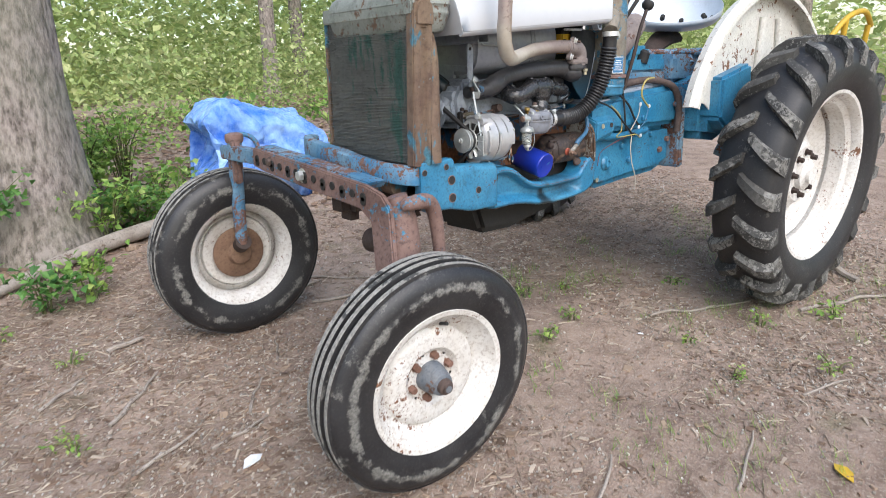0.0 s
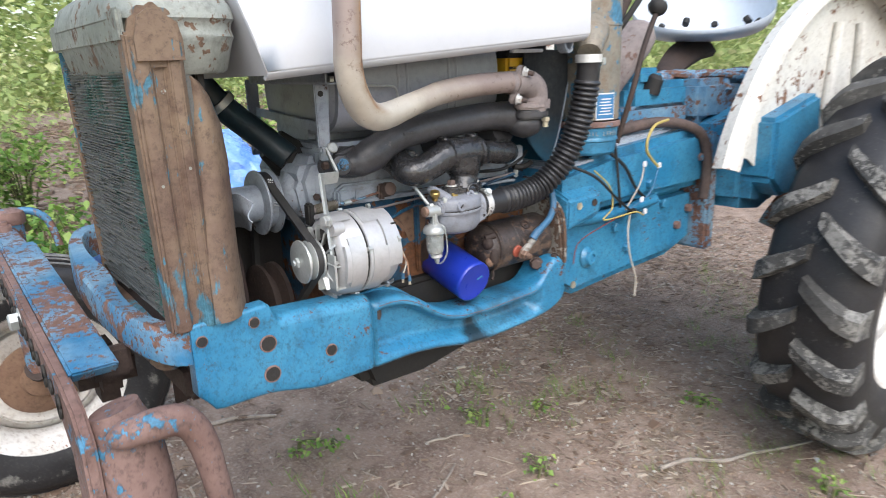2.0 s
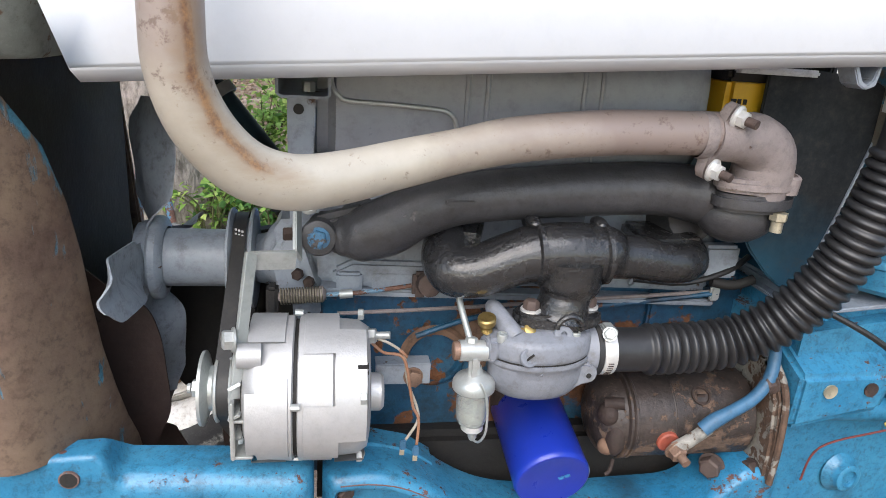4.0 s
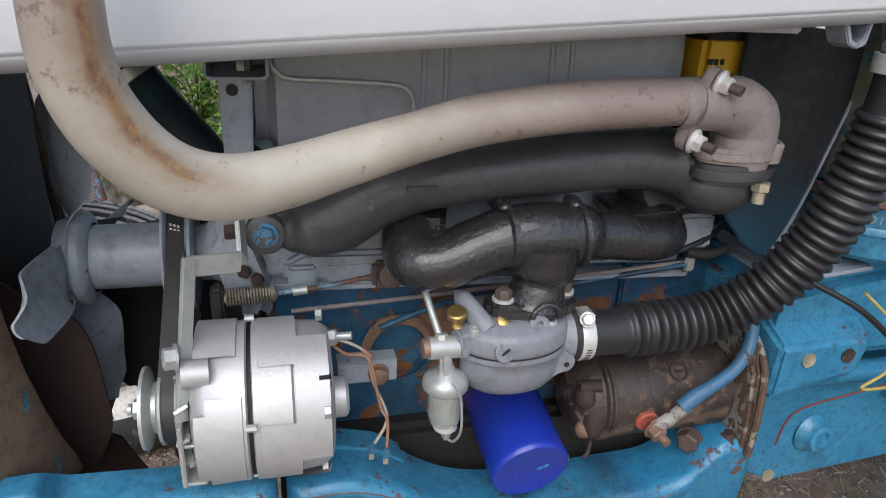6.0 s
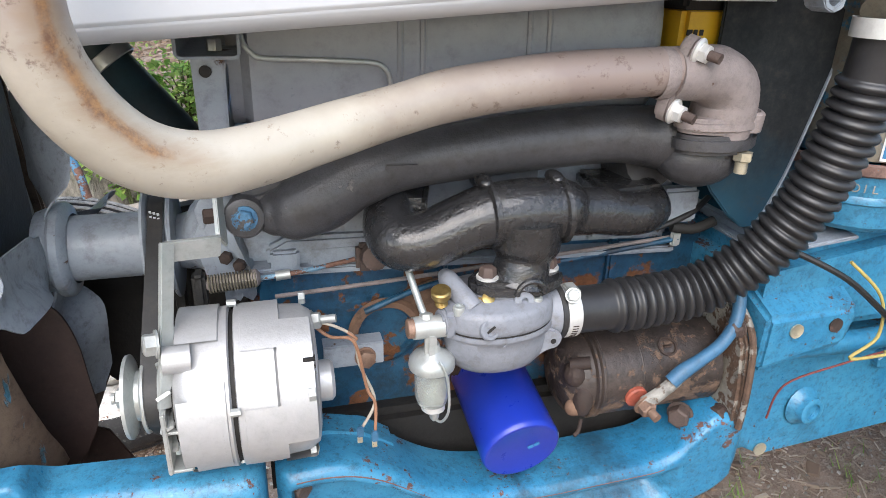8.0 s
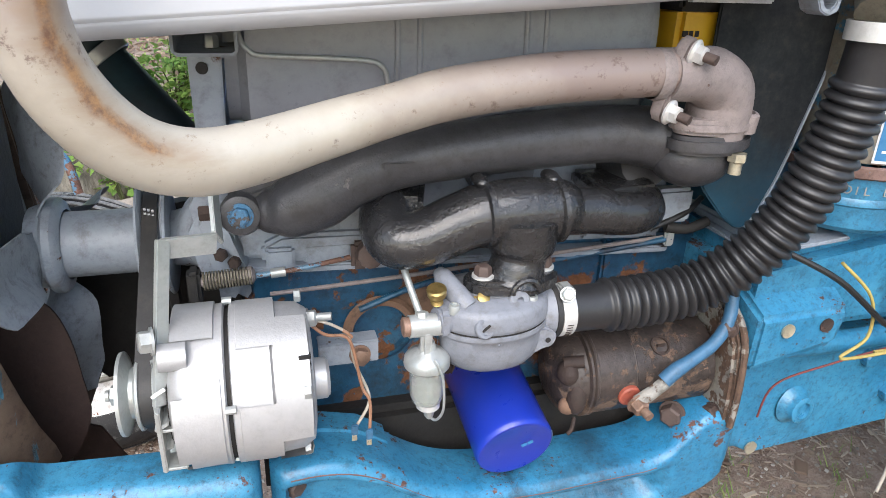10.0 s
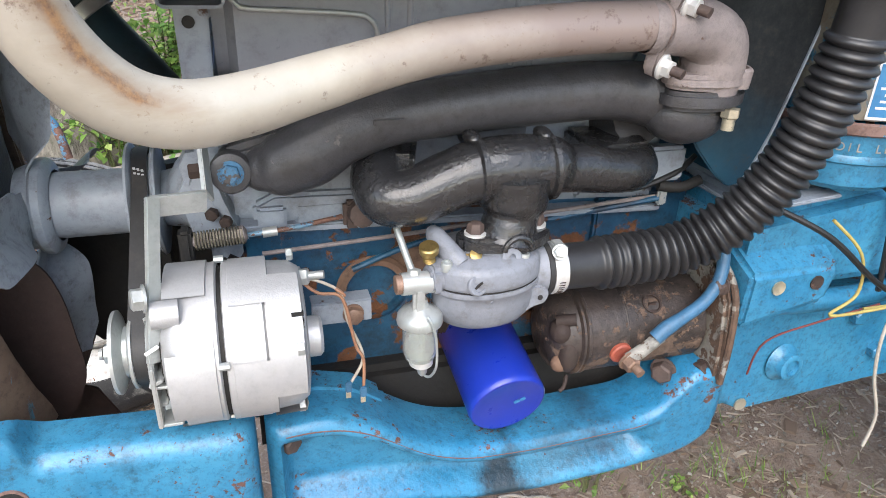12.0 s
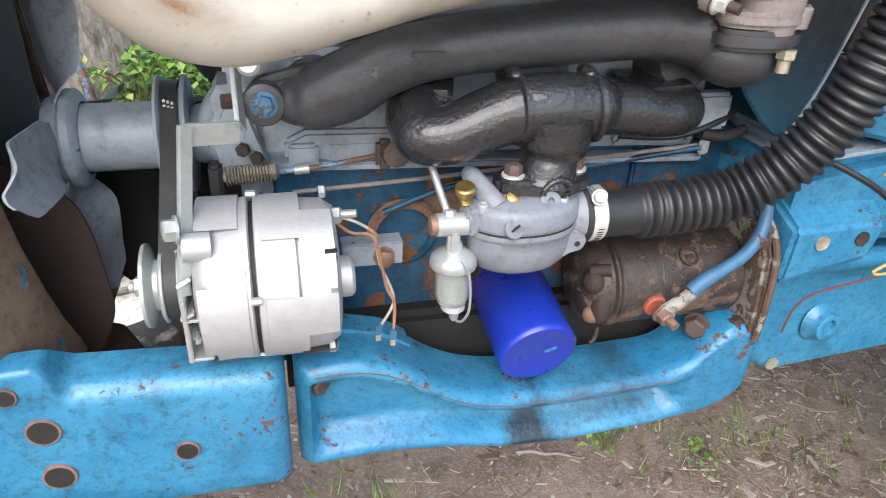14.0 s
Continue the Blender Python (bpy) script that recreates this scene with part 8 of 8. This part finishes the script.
litter("twigs", CHIPS, 5000, (-1.9, 2.8, -1.5, 1.9), (0.03, 0.09), (0.0015, 0.004), (0.0015, 0.004), "thin dry twigs scattered on dirt", 15, trodden)
litter("leaf_litter", LITTER, 16000, (-2.3, 3.6, -1.6, 3.2), (0.006, 0.024), (0.004, 0.014), (0.001, 0.005), "dry brown leaf litter", 12, trodden)
litter("leaf_litter", LITTER, 15000, (-4.0, 8.0, 2.0, 9.0), (0.03, 0.08), (0.02, 0.05), (0.002, 0.02), "dry brown leaf litter under the trees", 13)
litter("dead_leaves", LITTER, 650, (-1.8, 2.6, -1.5, 2.2), (0.03, 0.06), (0.02, 0.04), (0.001, 0.004), "brown curled dead leaves on the dirt", 18, trodden)
litter("gravel", STONES, 15000, (-1.8, 3.2, -1.5, 1.2), (0.003, 0.011), (0.003, 0.009), (0.002, 0.006), "small pale stones in dirt", 14, trodden)


def stick(x, y, a, length, r, seed):
    random.seed(seed)
    pts = []
    for k in range(6):
        q = k / 5 - 0.5
        px = x + q * length * math.cos(a) + random.gauss(0, length * 0.02)
        py = y + q * length * math.sin(a) + random.gauss(0, length * 0.02)
        pts.append((px, py, gz(px, py) + r * 0.8 + random.uniform(0, r)))
    return solid("stick", Geo().tube(pts, [r, r, r * 0.95, r * 0.85, r * 0.75, r * 0.5], 7, 3), DEADWOOD, "dry fallen stick lying on the dirt", "stick", "fallen sticks")


for k, (x, y, a, ln, r) in enumerate(((-0.63, 0.94, 0.1, 0.14, 0.01), (-0.72, 0.55, 0.75, 0.3, 0.007), (-0.42, 0.3, 0.9, 0.2, 0.006), (-0.55, 0.15, 0.2, 0.22, 0.006), (-0.75, 0.2, 0.4, 0.25, 0.006), (0.05, -0.75, 0.4, 0.4, 0.006), (-0.9, 0.75, 0.6, 0.2, 0.006),
                                     (0.25, 0.75, -0.4, 0.3, 0.008), (0.1, 0.95, 0.2, 0.35, 0.009), (0.35, 0.95, -0.7, 0.3, 0.006), (1.35, -0.35, -0.5, 0.5, 0.006), (1.9, -0.75, -0.4, 0.6, 0.009), (2.2, -0.55, 1.2, 0.3, 0.016), (1.1, -0.95, -0.3, 0.25, 0.005), (0.5, -0.95, 0.3, 0.3, 0.005), (-0.2, 0.55, 1.1, 0.2, 0.005), (0.6, 0.1, 0.5, 0.18, 0.004), (0.75, 0.25, -0.3, 0.15, 0.004))):
    stick(x, y, a, ln, r, 300 + k)
solid("log", Geo().tube([(-0.95, 1.75, gz(-0.95, 1.75) + 0.03), (-0.6, 1.95, gz(-0.6, 1.95) + 0.05), (-0.25, 2.08, gz(-0.25, 2.08) + 0.06), (0.15, 2.2, gz(0.15, 2.2) + 0.06)], [0.02, 0.035, 0.042, 0.045], 16, 5), DEADWOOD, "fallen grey log lying behind the wheel", "log")
solid("log", Geo().tube([(-0.45, 2.2, gz(-0.45, 2.2) + 0.06), (-0.1, 2.35, gz(-0.1, 2.35) + 0.1), (0.2, 2.4, gz(0.2, 2.4) + 0.08)], 0.035, 12, 4), DEADWOOD, "second fallen branch beside the log", "log")


def fallen_leaf(x, y, turn, size, mat, label):
    pts_ = [(-0.5, 0, 0.0), (-0.2, 0.22, 0.12), (0.15, 0.24, 0.1), (0.5, 0, 0.02), (0.15, -0.24, 0.1), (-0.2, -0.22, 0.1), (0, 0, 0.02)]
    vs = []
    for dz in (0.0, -0.03):
        for a, b, c in pts_:
            px = x + size * (a * math.cos(turn) - b * math.sin(turn))
            py = y + size * (a * math.sin(turn) + b * math.cos(turn))
            vs.append((px, py, gz(px, py) + 0.004 + size * (c + 0.03 + dz)))
    fs = []
    for k in range(6):
        j = (k + 1) % 6
        fs += [(6, k, j), (13, 7 + j, 7 + k), (k, 7 + k, 7 + j, j)]
    return solid("fallen_leaf", Geo().add(vs, fs), mat, label, "leaf", "fallen leaves")


fallen_leaf(-0.58, 0.0, 0.3, 0.075, LABEL_WHITE, "bleached white leaf curled on the dirt")
fallen_leaf(0.64, -1.16, 1.0, 0.08, YELLOW, "yellow-orange dead leaf on the dirt")
fallen_leaf(0.95, -0.3, 2.0, 0.03, LABEL_WHITE, "small pale leaf scrap on the dirt")
fallen_leaf(1.5, -0.5, 0.6, 0.028, LABEL_WHITE, "small pale leaf scrap on the dirt")


# ---- blue tarp over a heap ----
def tarp():
    n = 90
    cx, cy = 0.77, 2.5
    vs, fs = [], []
    z0 = gz(cx, cy)
    for i in range(n + 1):
        for j in range(n + 1):
            u, v = 2 * i / n - 1, 2 * j / n - 1
            x, y = cx + 0.56 * u + 0.05 * v, cy + 0.27 * v + 0.1 * u
            r = max(abs(u), abs(v)) ** 4
            h = (0.58 - 0.07 * u + 0.05 * v) * (1 - min(1, r)) ** 0.5 * (1 - 0.05 * math.sin(3 * u + 1))
            fold = 0.03 * noise.fractal((x * 3.5, y * 3.5, 1.7), 0.6, 2.1, 6) + 0.05 * abs(noise.noise((x * 2 + y * 5, y * 4 - x * 2, 3))) + 0.02 * abs(noise.noise((x * 9, y * 11, 6)))
            side = min(1.0, r * 1.5)
            hollow = 0.16 * ease((-u - 0.75) / 0.2) * ease((h - 0.1) / 0.2) * ease((0.55 - h) / 0.2)
            vs.append((x + hollow + 0.07 * noise.fractal((y * 3.5, x * 3.5, 8 + 4 * h), 0.9, 2.1, 4) * (0.15 + side), y + 0.07 * noise.fractal((x * 3.5, y * 3.5, 5 + 4 * h), 0.9, 2.1, 4) * (0.15 + side), max(gz(x, y) + 0.003, z0 + h + fold * (1 - 0.5 * side))))
    w = n + 1
    for i in range(n):
        for j in range(n):
            fs.append((i * w + j, (i + 1) * w + j, (i + 1) * w + j + 1, i * w + j + 1))
    ob = solid("tarp", Geo().add(vs, fs), TARP, "crumpled blue plastic tarp draped over a heap", "tarp", sharp=25)
    md = ob.modifiers.new("thickness", "SOLIDIFY")
    md.thickness = 0.002
    return ob


tarp()

# ---- yellow machine parked far behind ----
yel = thing("yellow_implement", (9.0, 2.0, gz(9.0, 2.0)), "yellow tubular farm implement parked in grass", "implement")
for pts in ([(7.9, 1.7, 1.15), (8.3, 1.6, 1.5), (8.9, 1.6, 1.6), (9.5, 1.7, 1.45)], [(8.0, 1.7, 1.0), (8.8, 1.6, 1.15), (9.6, 1.7, 1.1)], [(8.3, 1.6, 1.5), (8.4, 1.7, 0.7), (8.4, 1.7, gz(8.4, 1.7))], [(9.4, 1.7, 1.45), (9.5, 1.8, 0.7), (9.5, 1.8, gz(9.5, 1.8))]):
    part("tube_frame", Geo().tube(pts, 0.035, 10, 5), YELLOW, yel)
part("body_panel", Geo().box((9.0, 1.9, 0.85), (1.0, 0.5, 0.4), 0.04), YELLOW, yel)
